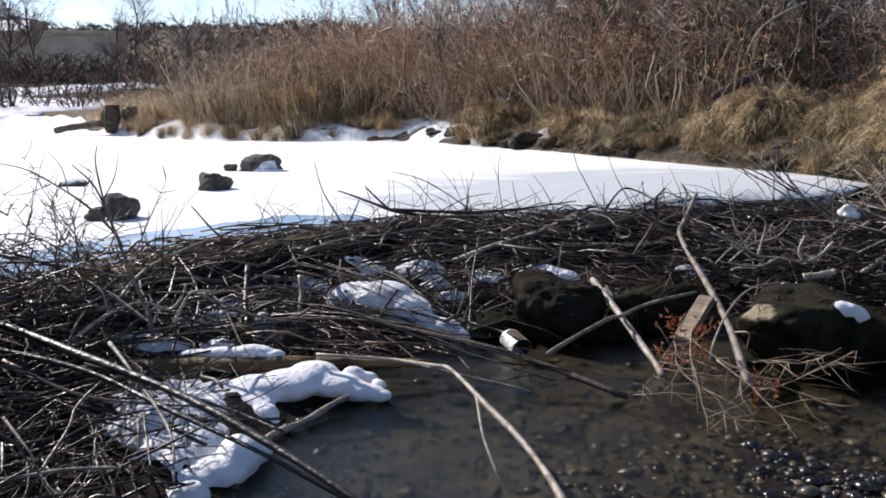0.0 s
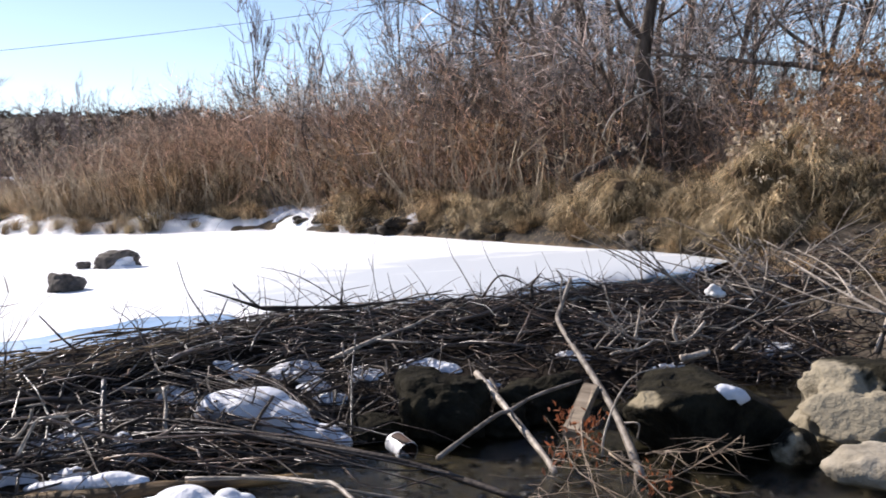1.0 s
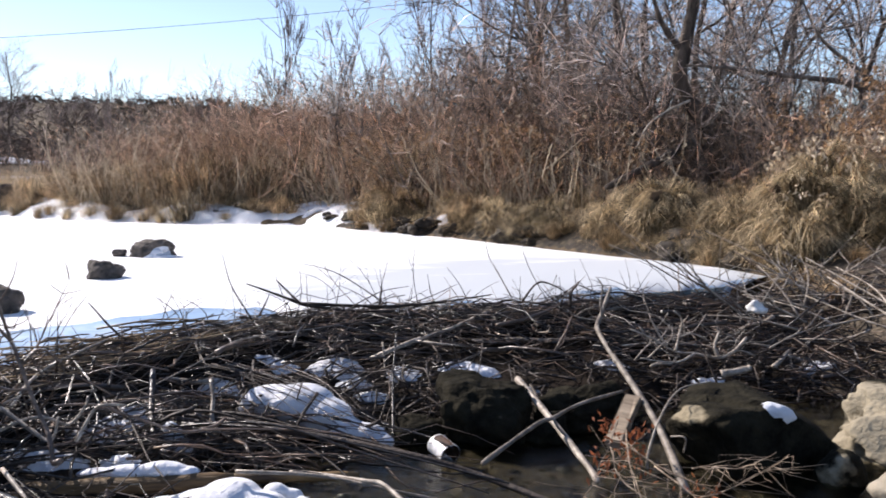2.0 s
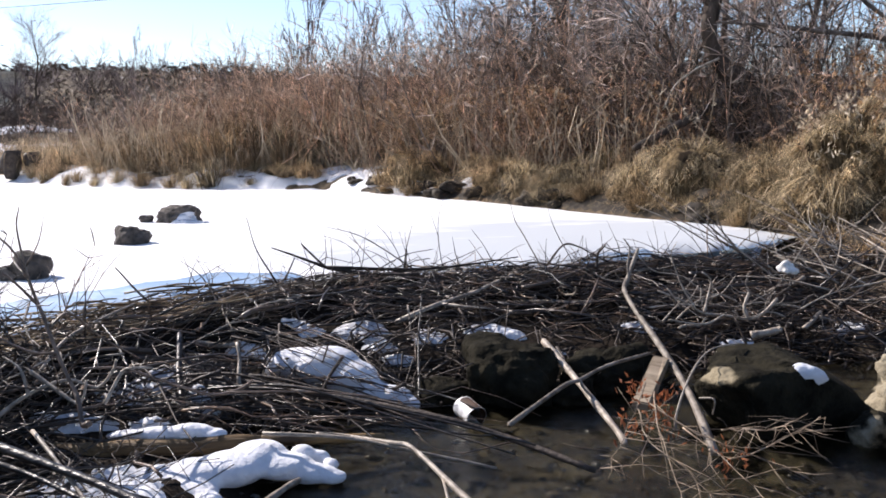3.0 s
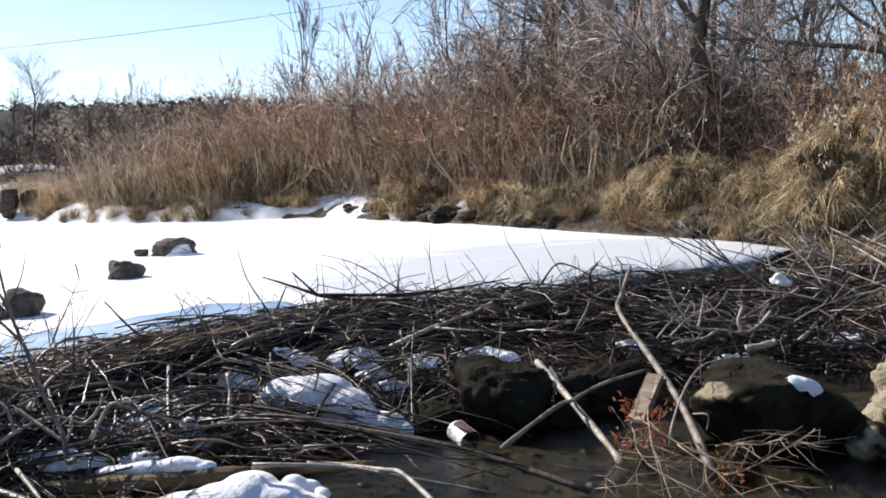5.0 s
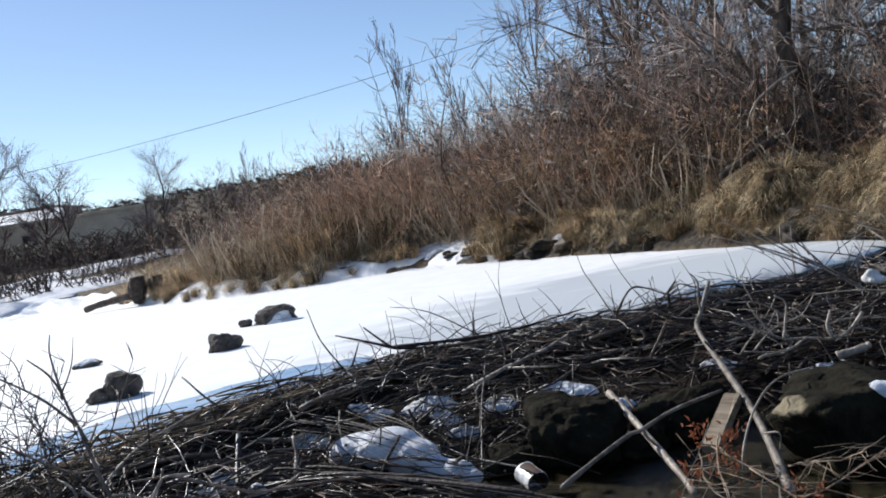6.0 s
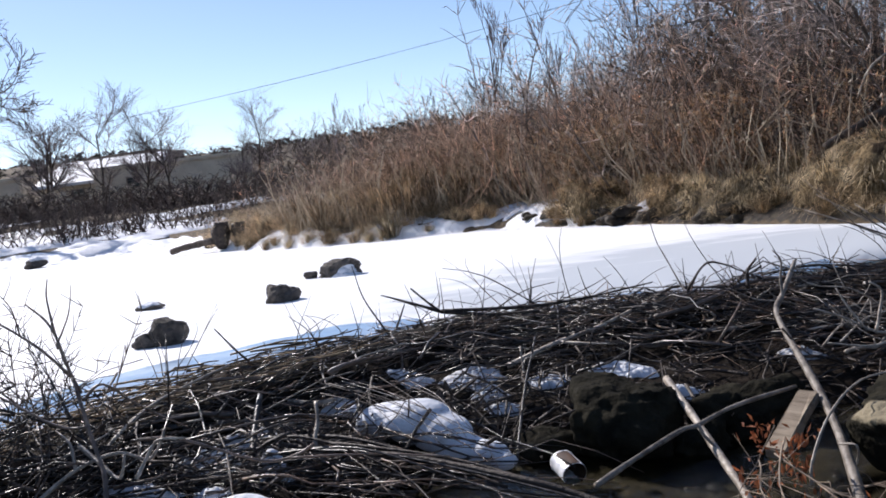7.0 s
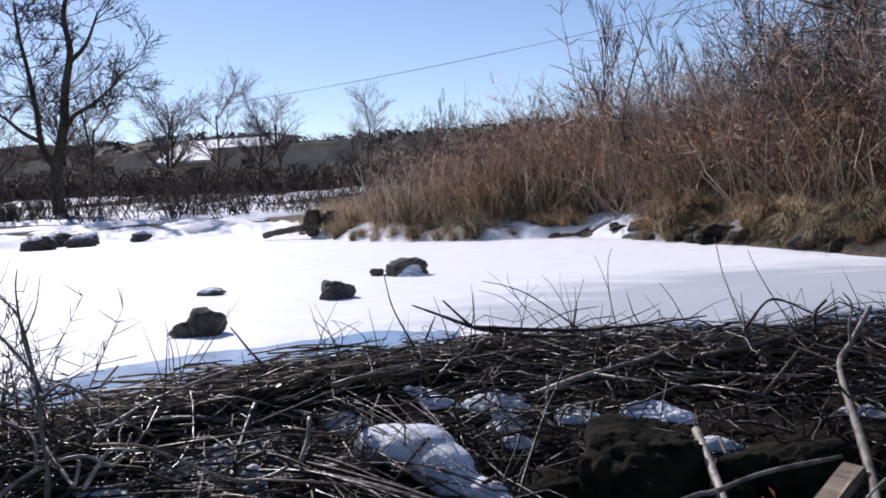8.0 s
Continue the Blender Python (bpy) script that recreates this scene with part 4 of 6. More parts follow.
branch_thing("pole", "bleached pole lying from the bank into the water",
             [([(-0.35, 3.34, -0.26), (-0.248, 3.3, -0.258), (-0.06, 3.08, -0.215), (0.015, 3.0, -0.21), (0.133, 2.7, -0.235), (0.246, 2.4, -0.26), (0.33, 2.05, -0.3), (0.36, 1.7, -0.4)], 0.0065, 0.0135),
              ([(0.1, 2.78, -0.23), (0.12, 2.55, -0.3), (0.17, 2.4, -0.4)], 0.006, 0.004)], BLEACHED)
branch_thing("pole", "long grey-brown pole slanting down the snowy bank",
             [([(-2.0, 3.05, 0.05), (-1.665, 2.9, 0.03), (-1.327, 2.7, -0.011), (-0.894, 2.45, -0.072), (-0.581, 2.25, -0.147), (-0.237, 2.0, -0.25), (-0.05, 1.87, -0.37)], 0.017, 0.011),
              ([(-0.9, 2.45, -0.075), (-0.7, 2.42, -0.13), (-0.5, 2.3, -0.16)], 0.007, 0.004)], STICK)
branch_thing("pole", "thin bare pole slanting down the snowy bank",
             [([(-1.9, 2.8, 0.02), (-1.565, 2.7, -0.007), (-1.212, 2.6, -0.06), (-0.884, 2.4, -0.12), (-0.521, 2.2, -0.2), (-0.3, 2.1, -0.28)], 0.011, 0.007)], STICK)
branch_thing("peeled_log", "yellowish peeled log half under snow", [([(-1.75, 3.2, -0.24), (-1.4, 3.22, -0.25), (-0.95, 3.24, -0.258), (-0.56, 3.27, -0.268)], 0.046, 0.036)], LOG, 10, "log")
branch_thing("log", "thin dark reddish log beside the snow ledge", [([(-0.6, 3.33, -0.28), (-0.35, 3.36, -0.29), (-0.08, 3.42, -0.32)], 0.024, 0.018)], LOG, 8, "log")
branch_thing("branch", "long dark branch lying along the dam's crest",
             [([(-0.699, 5.25, 0.238), (-0.546, 5.25, 0.181), (-0.371, 5.3, 0.1)], 0.004, 0.011), ([(-0.371, 5.3, 0.1), (0.141, 5.35, 0.07), (0.5, 5.4, 0.08), (0.847, 5.4, 0.125)], 0.012, 0.004),
              ([(-0.05, 5.33, 0.08), (0.12, 5.36, 0.16), (0.3, 5.38, 0.19)], 0.004, 0.002), ([(0.3, 5.37, 0.075), (0.48, 5.42, 0.13), (0.62, 5.44, 0.19)], 0.004, 0.0015),
              ([(-0.52, 5.25, 0.26), (-0.45, 5.27, 0.18), (-0.371, 5.3, 0.1)], 0.005, 0.008),
              ([(-0.37, 5.3, 0.1), (-0.15, 5.3, 0.06), (0.2, 5.25, 0.05)], 0.012, 0.009)], DARKWOOD)
for pts, r in (([(-0.649, 5.1, 0.03), (-0.775, 5.15, 0.241), (-0.834, 5.2, 0.432)], 0.006), ([(-1.17, 4.6, -0.06), (-1.333, 4.6, 0.108), (-1.442, 4.6, 0.239)], 0.009),
               ([(0.2, 5.5, 0.03), (-0.081, 5.6, 0.213), (-0.22, 5.6, 0.28), (-0.38, 5.6, 0.32)], 0.005), ([(1.031, 5.55, 0.03), (0.97, 5.9, 0.22), (0.95, 6.1, 0.3), (0.921, 6.2, 0.475)], 0.005),
               ([(1.033, 5.4, 0.06), (1.142, 5.4, 0.194), (1.25, 5.4, 0.18), (1.328, 5.4, 0.135), (1.478, 5.4, 0.058)], 0.008),
               ([(1.35, 5.35, 0.04), (1.36, 5.35, 0.14), (1.41, 5.35, 0.2)], 0.012), ([(0.75, 5.7, 0.0), (0.68, 5.75, 0.15), (0.6, 5.8, 0.26)], 0.004),
               ([(-1.0, 4.95, 0.0), (-1.08, 5.0, 0.12), (-1.2, 5.05, 0.2)], 0.005), ([(-0.62, 5.2, 0.05), (-0.58, 5.2, 0.13), (-0.56, 5.22, 0.18)], 0.007)):
    branch_thing("twig", "bare twig standing up from the dam's crest", [(pts, r, r * 0.4)], DARKWOOD, 5, "twig", group="twigs on the crest")

branch_thing("stem", "thin upright dead stem in front of the dam's hollow",
             [([(0.097, 3.95, -0.37), (0.108, 4.05, -0.295), (0.133, 4.4, -0.164), (0.16, 4.65, -0.08), (0.183, 4.85, -0.011)], 0.007, 0.005), ([(0.125, 4.3, -0.2), (0.16, 4.3, -0.15), (0.17, 4.32, -0.1)], 0.004, 0.002)], STICK, 6, "stick")
branch_thing("stem", "short broken pale stick on the dam's face", [([(0.101, 4.8, -0.051), (0.107, 4.7, -0.172), (0.083, 4.6, -0.209)], 0.006, 0.005)], BLEACHED, 6, "stick")
branch_thing("splayed_twigs", "silvery splayed twigs on the crest of the dam",
             [([(-0.91, 4.7, 0.03), (-0.94, 4.55, -0.01), (-0.985, 4.4, -0.06)], 0.006, 0.003), ([(-0.91, 4.7, 0.03), (-0.89, 4.55, 0.0), (-0.82, 4.4, -0.07)], 0.006, 0.003), ([(-0.92, 4.68, 0.03), (-1.0, 4.56, 0.01), (-1.1, 4.4, -0.05)], 0.005, 0.003),
              ([(-0.91, 4.7, 0.03), (-0.88, 4.62, 0.02), (-0.86, 4.45, -0.06)], 0.004, 0.002), ([(-0.93, 4.65, 0.02), (-0.97, 4.68, 0.1), (-0.98, 4.7, 0.17)], 0.004, 0.002), ([(-0.9, 4.7, 0.03), (-0.82, 4.75, 0.06), (-0.75, 4.78, 0.05)], 0.005, 0.002),
              ([(-0.95, 4.6, 0.01), (-1.05, 4.62, 0.05), (-1.12, 4.6, 0.02)], 0.004, 0.002)], BLEACHED, 6)
branch_thing("branch", "pale bowed twig arching over a boulder", [([(1.1, 3.28, -0.29), (1.114, 3.3, -0.216), (1.208, 3.4, -0.096), (1.372, 3.6, -0.047), (1.563, 3.7, -0.045)], 0.006, 0.003), ([(1.185, 3.25, -0.148), (1.226, 3.2, -0.139), (1.221, 3.2, -0.2)], 0.004, 0.003)], BLEACHED, 6)
branch_thing("branch", "short snow-dusted branch under the snow ledge", [([(-0.66, 2.72, -0.37), (-0.634, 2.75, -0.353), (-0.537, 2.85, -0.346), (-0.448, 2.98, -0.33), (-0.4, 3.05, -0.33)], 0.015, 0.012)], BLEACHED, 7)
for pts, r in (([(-1.4, 1.96, -0.15), (-1.219, 2.0, -0.16), (-1.07, 2.07, -0.165), (-0.927, 2.1, -0.176)], 0.007), ([(-1.15, 1.95, -0.24), (-1.146, 2.0, -0.195), (-1.116, 2.2, -0.099), (-1.131, 2.3, -0.067), (-1.1, 2.42, -0.03)], 0.006),
               ([(-1.32, 2.1, -0.06), (-1.261, 2.1, -0.072), (-1.203, 2.1, -0.123), (-1.144, 2.0, -0.178), (-1.15, 1.9, -0.24)], 0.006), ([(-1.45, 2.5, 0.02), (-1.2, 2.45, -0.08), (-0.95, 2.5, -0.14), (-0.7, 2.52, -0.16)], 0.006),
               ([(-1.2, 2.75, 0.0), (-1.0, 2.5, -0.08), (-0.85, 2.3, -0.16), (-0.8, 2.15, -0.25)], 0.007), ([(-1.367, 3.2, 0.072), (-1.27, 3.15, 0.02), (-1.179, 3.1, -0.022), (-1.15, 3.09, 0.0), (-1.139, 3.1, 0.058)], 0.008)):
    branch_thing("branch", "bare crooked branch lying on the snowy bank", [(pts, r, r * 0.6)], STICK if r < 0.0065 else BLEACHED, 6, group="branches on the snowy bank")
rng = random.Random(58)
for k in range(16):
    b = np.array((rng.uniform(1.45, 2.5), rng.uniform(4.4, 5.2), 0.0))
    b[2] = max(-0.16, land_at(b[0], b[1])) + rng.uniform(0.02, 0.09)
    a, l = rng.gauss(0.2, 0.6) + (math.pi if k % 2 else 0), rng.uniform(0.25, 0.6)
    d = np.array((math.cos(a), math.sin(a) * 0.5, rng.uniform(-0.1, 0.4))) * l
    up = np.array((rng.gauss(0, 0.3), 0.1, rng.uniform(0.2, 0.8))) * l * 0.3
    branch_thing("twig", "silvery crooked twig curling over the dam",
                 [([b, b + 0.35 * d + 0.5 * up, b + 0.7 * d + 0.3 * up, b + d + up], 0.0055, 0.002), ([b + 0.4 * d + 0.4 * up, b + 0.5 * d + 1.3 * up, b + 0.45 * d + 1.9 * up], 0.0035, 0.0015)], BLEACHED, 5, "twig", 4, "silvery twigs on the dam")

rng = random.Random(83)
for k in range(11):
    a = np.array((rng.uniform(-0.85, -0.4), rng.uniform(4.22, 4.5), rng.uniform(-0.1, -0.02)))
    e = np.array((rng.uniform(-0.3, 0.12), rng.uniform(3.62, 3.85), rng.uniform(-0.22, -0.16)))
    mid = 0.5 * (a + e) + (rng.gauss(0, 0.03), rng.gauss(0, 0.03), rng.uniform(0.0, 0.05))
    branch_thing("twig", "thin twig lying over the hump of snow", [([a, mid, e], rng.uniform(0.0018, 0.0035), 0.0014)], STICK if k % 3 == 0 else DARKWOOD, 4, "twig", 4, "twigs over the snow hump")

# long fine shoots that arch out over the ice
rng = random.Random(66)
for k in range(26):
    c, w = crest_point(rng.uniform(0.3, 0.93))
    b = np.array((c[0] - w[1] * 0.05, c[1] + w[0] * 0.05, -0.02))
    a = rng.uniform(0, 2 * math.pi)
    l = rng.uniform(0.2, 0.55)
    d = np.array((math.cos(a) * 0.7, math.sin(a) * 0.4 + 0.3, rng.uniform(0.3, 1.0)))
    d *= l / np.linalg.norm(d)
    k2 = np.array((rng.gauss(0, 1), rng.gauss(0, 1), 0.6)) * 0.12 * l
    runs = [([b, b + 0.4 * d + k2, b + 0.75 * d + 0.7 * k2, b + d - 0.2 * k2], 0.0035, 0.0012)]
    if k % 2:
        runs.append(([b + 0.45 * d + k2, b + 0.6 * d + 2 * k2, b + 0.7 * d + 3 * k2], 0.002, 0.001))
    branch_thing("twig", "fine bare shoot arching over the ice", runs, DARKWOOD if k % 3 else STICK, 4, "twig", 3, "twigs on the crest")

# silver branches towards the far end of the dam
branch_thing("bleached_branch", "silvery many-armed branch on the dam",
             [([(2.139, 4.5, -0.01), (2.06, 4.5, -0.09), (1.974, 4.5, -0.12), (1.85, 4.53, -0.1), (1.739, 4.55, -0.09), (1.625, 4.6, -0.026), (1.496, 4.62, 0.03)], 0.01, 0.005),
              ([(1.739, 4.55, -0.09), (1.775, 4.58, 0.0), (1.795, 4.6, 0.084), (1.745, 4.6, 0.133)], 0.008, 0.004),
              ([(1.974, 4.5, -0.12), (1.96, 4.52, -0.05), (2.0, 4.55, 0.02)], 0.011, 0.007),
              ([(1.69, 4.56, -0.06), (1.62, 4.58, 0.06), (1.6, 4.6, 0.12)], 0.006, 0.003),
              ([(1.85, 4.53, -0.1), (1.7, 4.45, -0.13), (1.5, 4.45, -0.1)], 0.007, 0.004)], BLEACHED, 6)
branch_thing("log", "short broken pale log end", [([(1.9, 4.3, -0.165), (1.93, 4.3, -0.16), (2.04, 4.31, -0.145), (2.06, 4.31, -0.14)], 0.022, 0.018)], BLEACHED, 9, "log")
branch_thing("branch", "bleached branch fanning up towards the bank",
             [([(3.35, 3.8, -0.2), (3.261, 3.9, -0.16), (3.13, 4.3, -0.005), (2.991, 4.6, 0.124), (2.919, 5.0, 0.26)], 0.016, 0.005),
              ([(3.13, 4.3, -0.005), (2.9, 4.55, 0.06), (2.72, 4.9, 0.16)], 0.009, 0.003),
              ([(3.05, 4.45, 0.05), (3.12, 4.8, 0.2), (3.1, 5.2, 0.3)], 0.007, 0.003)], BLEACHED, 6)
branch_thing("branch", "bleached branch fanning up towards the bank",
             [([(3.4, 3.85, -0.15), (3.307, 4.0, -0.11), (3.198, 4.5, 0.06), (3.087, 5.0, 0.213), (3.0, 5.4, 0.34)], 0.013, 0.004),
              ([(3.22, 4.4, 0.03), (3.35, 4.8, 0.18), (3.38, 5.2, 0.3)], 0.007, 0.003)], BLEACHED, 6)
branch_thing("log", "pale barked log beside a boulder", [([(2.86, 3.95, -0.05), (2.94, 3.9, -0.075), (3.176, 3.8, -0.16), (3.35, 3.7, -0.23)], 0.019, 0.014)], BLEACHED, 9, "log")
rng = random.Random(31)
for k in range(64):
    x, y = rng.uniform(2.3, 4.1), rng.uniform(4.5, 6.3)
    z = max(land_at(x, y), 0.0) + 0.02
    a, l = rng.uniform(0.2, 2.9), rng.uniform(0.3, 0.9)
    d = np.array((math.cos(a), math.sin(a) * 0.5, rng.uniform(0.05, 0.5))) * l
    b = np.array((x, y, z))
    side = np.array((rng.uniform(-1, 1), rng.uniform(-1, 1), rng.uniform(0, 1))) * l * 0.25
    branch_thing("branch", "dry bleached brush piled at the end of the dam",
                 [([b, b + d * 0.5 + side * 0.2, b + d], 0.007, 0.003), ([b + d * 0.45, b + d * 0.7 + side, b + d * 0.9 + 1.6 * side], 0.004, 0.0015)], BLEACHED if k % 4 else STICK, 4, steps=3, group="brush at the end of the dam")


def make_plank():
    bm = bmesh.new()
    bmesh.ops.create_cube(bm, size=1)
    for v in bm.verts:
        v.co = Vector((v.co.x * 0.078, v.co.y * 0.42, v.co.z * 0.045))
    bmesh.ops.bevel(bm, geom=bm.edges[:], offset=0.006, segments=2, affect='EDGES')
    bmesh.ops.subdivide_edges(bm, edges=bm.edges[:], cuts=2)
    for v in bm.verts:
        v.co += 0.006 * noise.noise_vector(v.co * 14)
    me = bpy.data.meshes.new("plank")
    bm.to_mesh(me)
    bm.free()
    me.materials.append(PLANK)
    thing("plank", me, "short weathered cut plank slanting into the stream", "plank", pose(1.17, 3.77, -0.235, 15, 4, -31))


make_plank()


def make_can():
    can = tagged(new("tin_can"), "open rusted tin can lying on its side", "can")
    n, ln, r = 28, 0.12, 0.05
    verts, faces = [], []
    rings = [(0.0, r * 0.9), (0.0, r), (0.006, r * 1.03), (0.012, r), (ln * 0.3, r), (ln * 0.33, r * 0.985), (ln * 0.36, r), (ln * 0.6, r), (ln * 0.63, r * 0.985), (ln * 0.66, r), (ln - 0.008, r), (ln - 0.003, r * 1.03), (ln, r)]
    for y, q in rings:
        for k in range(n):
            a = 2 * math.pi * k / n
            verts.append((q * math.cos(a), -y, q * math.sin(a) * (0.95 + 0.05 * math.cos(2 * a))))
    for j in range(len(rings) - 1):
        for k in range(n):
            faces.append((j * n + k, j * n + (k + 1) % n, (j + 1) * n + (k + 1) % n, (j + 1) * n + k))
    faces.append(tuple(range(n - 1, -1, -1)))
    piece("wall", mesh_of("wall", verts, faces, TIN), can)
    inner = [(q * 0.95 * math.cos(2 * math.pi * k / n), -y, q * 0.95 * math.sin(2 * math.pi * k / n)) for y, q in ((ln - 0.001, r), (0.01, r)) for k in range(n)]
    f2 = [(k, (k + 1) % n, n + (k + 1) % n, n + k) for k in range(n)] + [tuple(range(n, 2 * n))]
    piece("inside", mesh_of("inside", inner, f2, TIN_IN), can, "dark rusted inside of the can")
    can.matrix_basis = pose(0.29, 3.78, -0.315, 10, 0, 25)


make_can()


# ---- dead leaves and brush in the stream ----
def leaf_cloud(name, rng, places, size, mat, n):
    verts, faces = [], []
    for _ in range(n):
        c = rng.choice(places)
        p = Vector(c) + Vector((rng.gauss(0, 1), rng.gauss(0, 1), rng.gauss(0, 1))) * rng.uniform(0.01, 0.05)
        e = Euler((rng.uniform(0, 6), rng.uniform(0, 6), rng.uniform(0, 6))).to_matrix()
        l, w = size * rng.uniform(0.7, 1.4), size * rng.uniform(0.25, 0.45)
        b = len(verts)
        for q in ((-l, 0, 0), (-0.2 * l, w, 0.15 * l), (l, 0, -0.1 * l), (-0.1 * l, -w, 0.15 * l)):
            verts.append(tuple(p + e @ Vector(q)))
        faces += [(b, b + 1, b + 2), (b, b + 2, b + 3)]
    return mesh_of(name, verts, faces, mat, False)


def make_brush():
    rng = random.Random(7)
    bush = tagged(new("dead_branch"), "dead twiggy branch with rust-red leaves lying in the stream", "branch")
    runs = []
    main = [([(1.07, 3.45, -0.18), (0.99, 3.2, -0.2), (0.964, 2.95, -0.31), (0.936, 2.72, -0.4)], 0.006),
            ([(0.95, 3.3, -0.2), (0.917, 3.1, -0.25), (1.0, 2.9, -0.3), (1.1, 2.7, -0.4)], 0.005),
            ([(1.0, 3.3, -0.18), (1.118, 3.1, -0.24), (1.3, 3.0, -0.3), (1.463, 2.9, -0.35)], 0.006),
            ([(1.22, 3.05, -0.33), (1.296, 3.0, -0.29), (1.42, 3.0, -0.23), (1.496, 3.0, -0.199), (1.558, 3.0, -0.155)], 0.006),
            ([(1.2, 3.07, -0.22), (1.255, 3.05, -0.211), (1.409, 3.05, -0.214), (1.534, 3.05, -0.16)], 0.006),
            ([(1.05, 3.5, -0.15), (0.9, 3.25, -0.24), (0.8, 3.1, -0.3), (0.7, 3.05, -0.36)], 0.004),
            ([(1.1, 3.2, -0.25), (1.2, 2.95, -0.32), (1.25, 2.75, -0.38)], 0.005)]
    for pts, r in main:
        p = spine(pts, 4)
        p[1:-1] += np.array([[rng.gauss(0, 0.003) for _ in range(3)] for _ in range(len(p) - 2)])
        runs.append((p, np.linspace(r * 0.6, r * 0.22, len(p))))
        for i in range(2, len(p) - 1):
            for _ in range(rng.choice((1, 2, 3))):
                d = np.array((rng.gauss(0.2, 1), rng.gauss(-0.5, 0.8), rng.gauss(-0.05, 0.4)))
                d *= rng.uniform(0.08, 0.26) / np.linalg.norm(d)
                bnd = np.array((rng.gauss(0, 1), rng.gauss(0, 1), rng.gauss(0, 1))) * 0.018
                runs.append((np.array([p[i], p[i] + 0.5 * d + bnd, p[i] + d]), np.array((0.0013, 0.001, 0.0006))))
    piece("twig_work", tube_mesh("twig_work", runs, BRUSH, 4), bush)["kind"] = "stuff"
    leaves = [(0.995, 3.5, -0.17), (1.0, 3.47, -0.2), (1.06, 3.4, -0.22), (1.08, 3.35, -0.25), (1.065, 3.3, -0.27), (1.1, 3.42, -0.18), (0.93, 3.3, -0.27)]
    piece("foliage", leaf_cloud("foliage", rng, leaves, 0.018, RUST, 130), bush, "curled rust-red dead leaves")
    piece("foliage", leaf_cloud("foliage", rng, [(1.22, 3.1, -0.3), (1.28, 3.05, -0.32), (1.2, 3.0, -0.33)], 0.014, RUST, 40), bush, "curled rust-red dead leaves")


make_brush()


def twig_bush(name, label, base, spread_, height, n, seed, mat, r=0.004, lean=(0, 0)):
    rng = random.Random(seed)
    bush = tagged(new(name), label, "shrub")
    for _ in range(n):
        runs = []
        b = np.array((base[0] + rng.gauss(0, spread_ * 0.25), base[1] + rng.gauss(0, spread_ * 0.25), base[2]))
        d = np.array((rng.gauss(lean[0], 0.5), rng.gauss(lean[1], 0.5), 1.0))
        d *= height * rng.uniform(0.5, 1.0) / np.linalg.norm(d)
        k = np.array((rng.gauss(0, 1), rng.gauss(0, 1), rng.gauss(0, 0.4))) * 0.13 * height
        p = spine([b, b + 0.3 * d + k, b + 0.7 * d - 0.4 * k, b + d - k * 1.3], 3)
        runs.append((p, np.linspace(r, r * 0.35, len(p))))
        for i in range(3, len(p)):
            for _ in range(2):
                e = d / np.linalg.norm(d) * 0.6 + np.array((rng.gauss(0, 0.7), rng.gauss(0, 0.7), rng.gauss(0.1, 0.4)))
                e *= height * rng.uniform(0.08, 0.22) / np.linalg.norm(e)
                runs.append((np.array([p[i], p[i] + 0.55 * e + k * 0.1, p[i] + e]), np.array((0.5, 0.4, 0.22)) * r))
        piece("stem", tube_mesh("stem", runs, mat, 4), bush)
    return bush


twig_bush("bare_shrub", "bare thin-twigged shrub growing beside the ice", (-1.62, 3.35, 0.0), 0.55, 0.62, 24, 3, STICK, 0.0042, (-0.15, 0.1))
branch_thing("bare_shrub", "bare dark forking shrub with a hooked pale foot",
             [([(-1.06, 2.86, -0.02), (-1.09, 2.88, -0.03), (-1.11, 2.92, 0.03), (-1.132, 2.95, 0.071), (-1.183, 3.0, 0.149), (-1.284, 3.1, 0.336), (-1.367, 3.15, 0.508), (-1.449, 3.15, 0.6)], 0.011, 0.003),
              ([(-1.284, 3.1, 0.336), (-1.405, 3.1, 0.463), (-1.6, 3.12, 0.58), (-1.75, 3.12, 0.62)], 0.006, 0.002),
              ([(-1.262, 3.1, 0.277), (-1.31, 3.1, 0.435), (-1.344, 3.12, 0.6), (-1.33, 3.12, 0.68)], 0.006, 0.002),
              ([(-1.24, 3.07, 0.26), (-1.19, 3.12, 0.3), (-1.12, 3.2, 0.2), (-1.0, 3.3, 0.08)], 0.006, 0.003),
              ([(-1.34, 3.13, 0.45), (-1.28, 3.13, 0.55), (-1.25, 3.13, 0.66)], 0.004, 0.001), ([(-1.45, 3.1, 0.5), (-1.47, 3.1, 0.6), (-1.52, 3.1, 0.66)], 0.003, 0.001),
              ([(-1.52, 3.11, 0.53), (-1.6, 3.05, 0.5), (-1.72, 3.05, 0.5)], 0.003, 0.001), ([(-1.2, 3.02, 0.18), (-1.3, 3.0, 0.2), (-1.5, 3.0, 0.32), (-1.62, 3.0, 0.36)], 0.006, 0.002),
              ([(-1.32, 3.1, 0.44), (-1.4, 3.2, 0.5), (-1.42, 3.3, 0.58)], 0.004, 0.001)], STICK, 6, "shrub")
branch_thing("branch", "pale branch with a knobbed end in the tangle", [([(-1.2, 3.25, 0.06), (-1.074, 3.3, 0.046), (-0.976, 3.35, -0.007), (-0.772, 3.4, -0.1), (-0.661, 3.45, -0.1), (-0.611, 3.5, -0.08)], 0.0045, 0.007), ([(-0.7, 3.43, -0.105), (-0.4, 3.48, -0.13), (-0.1, 3.5, -0.17)], 0.005, 0.003)], STICK)
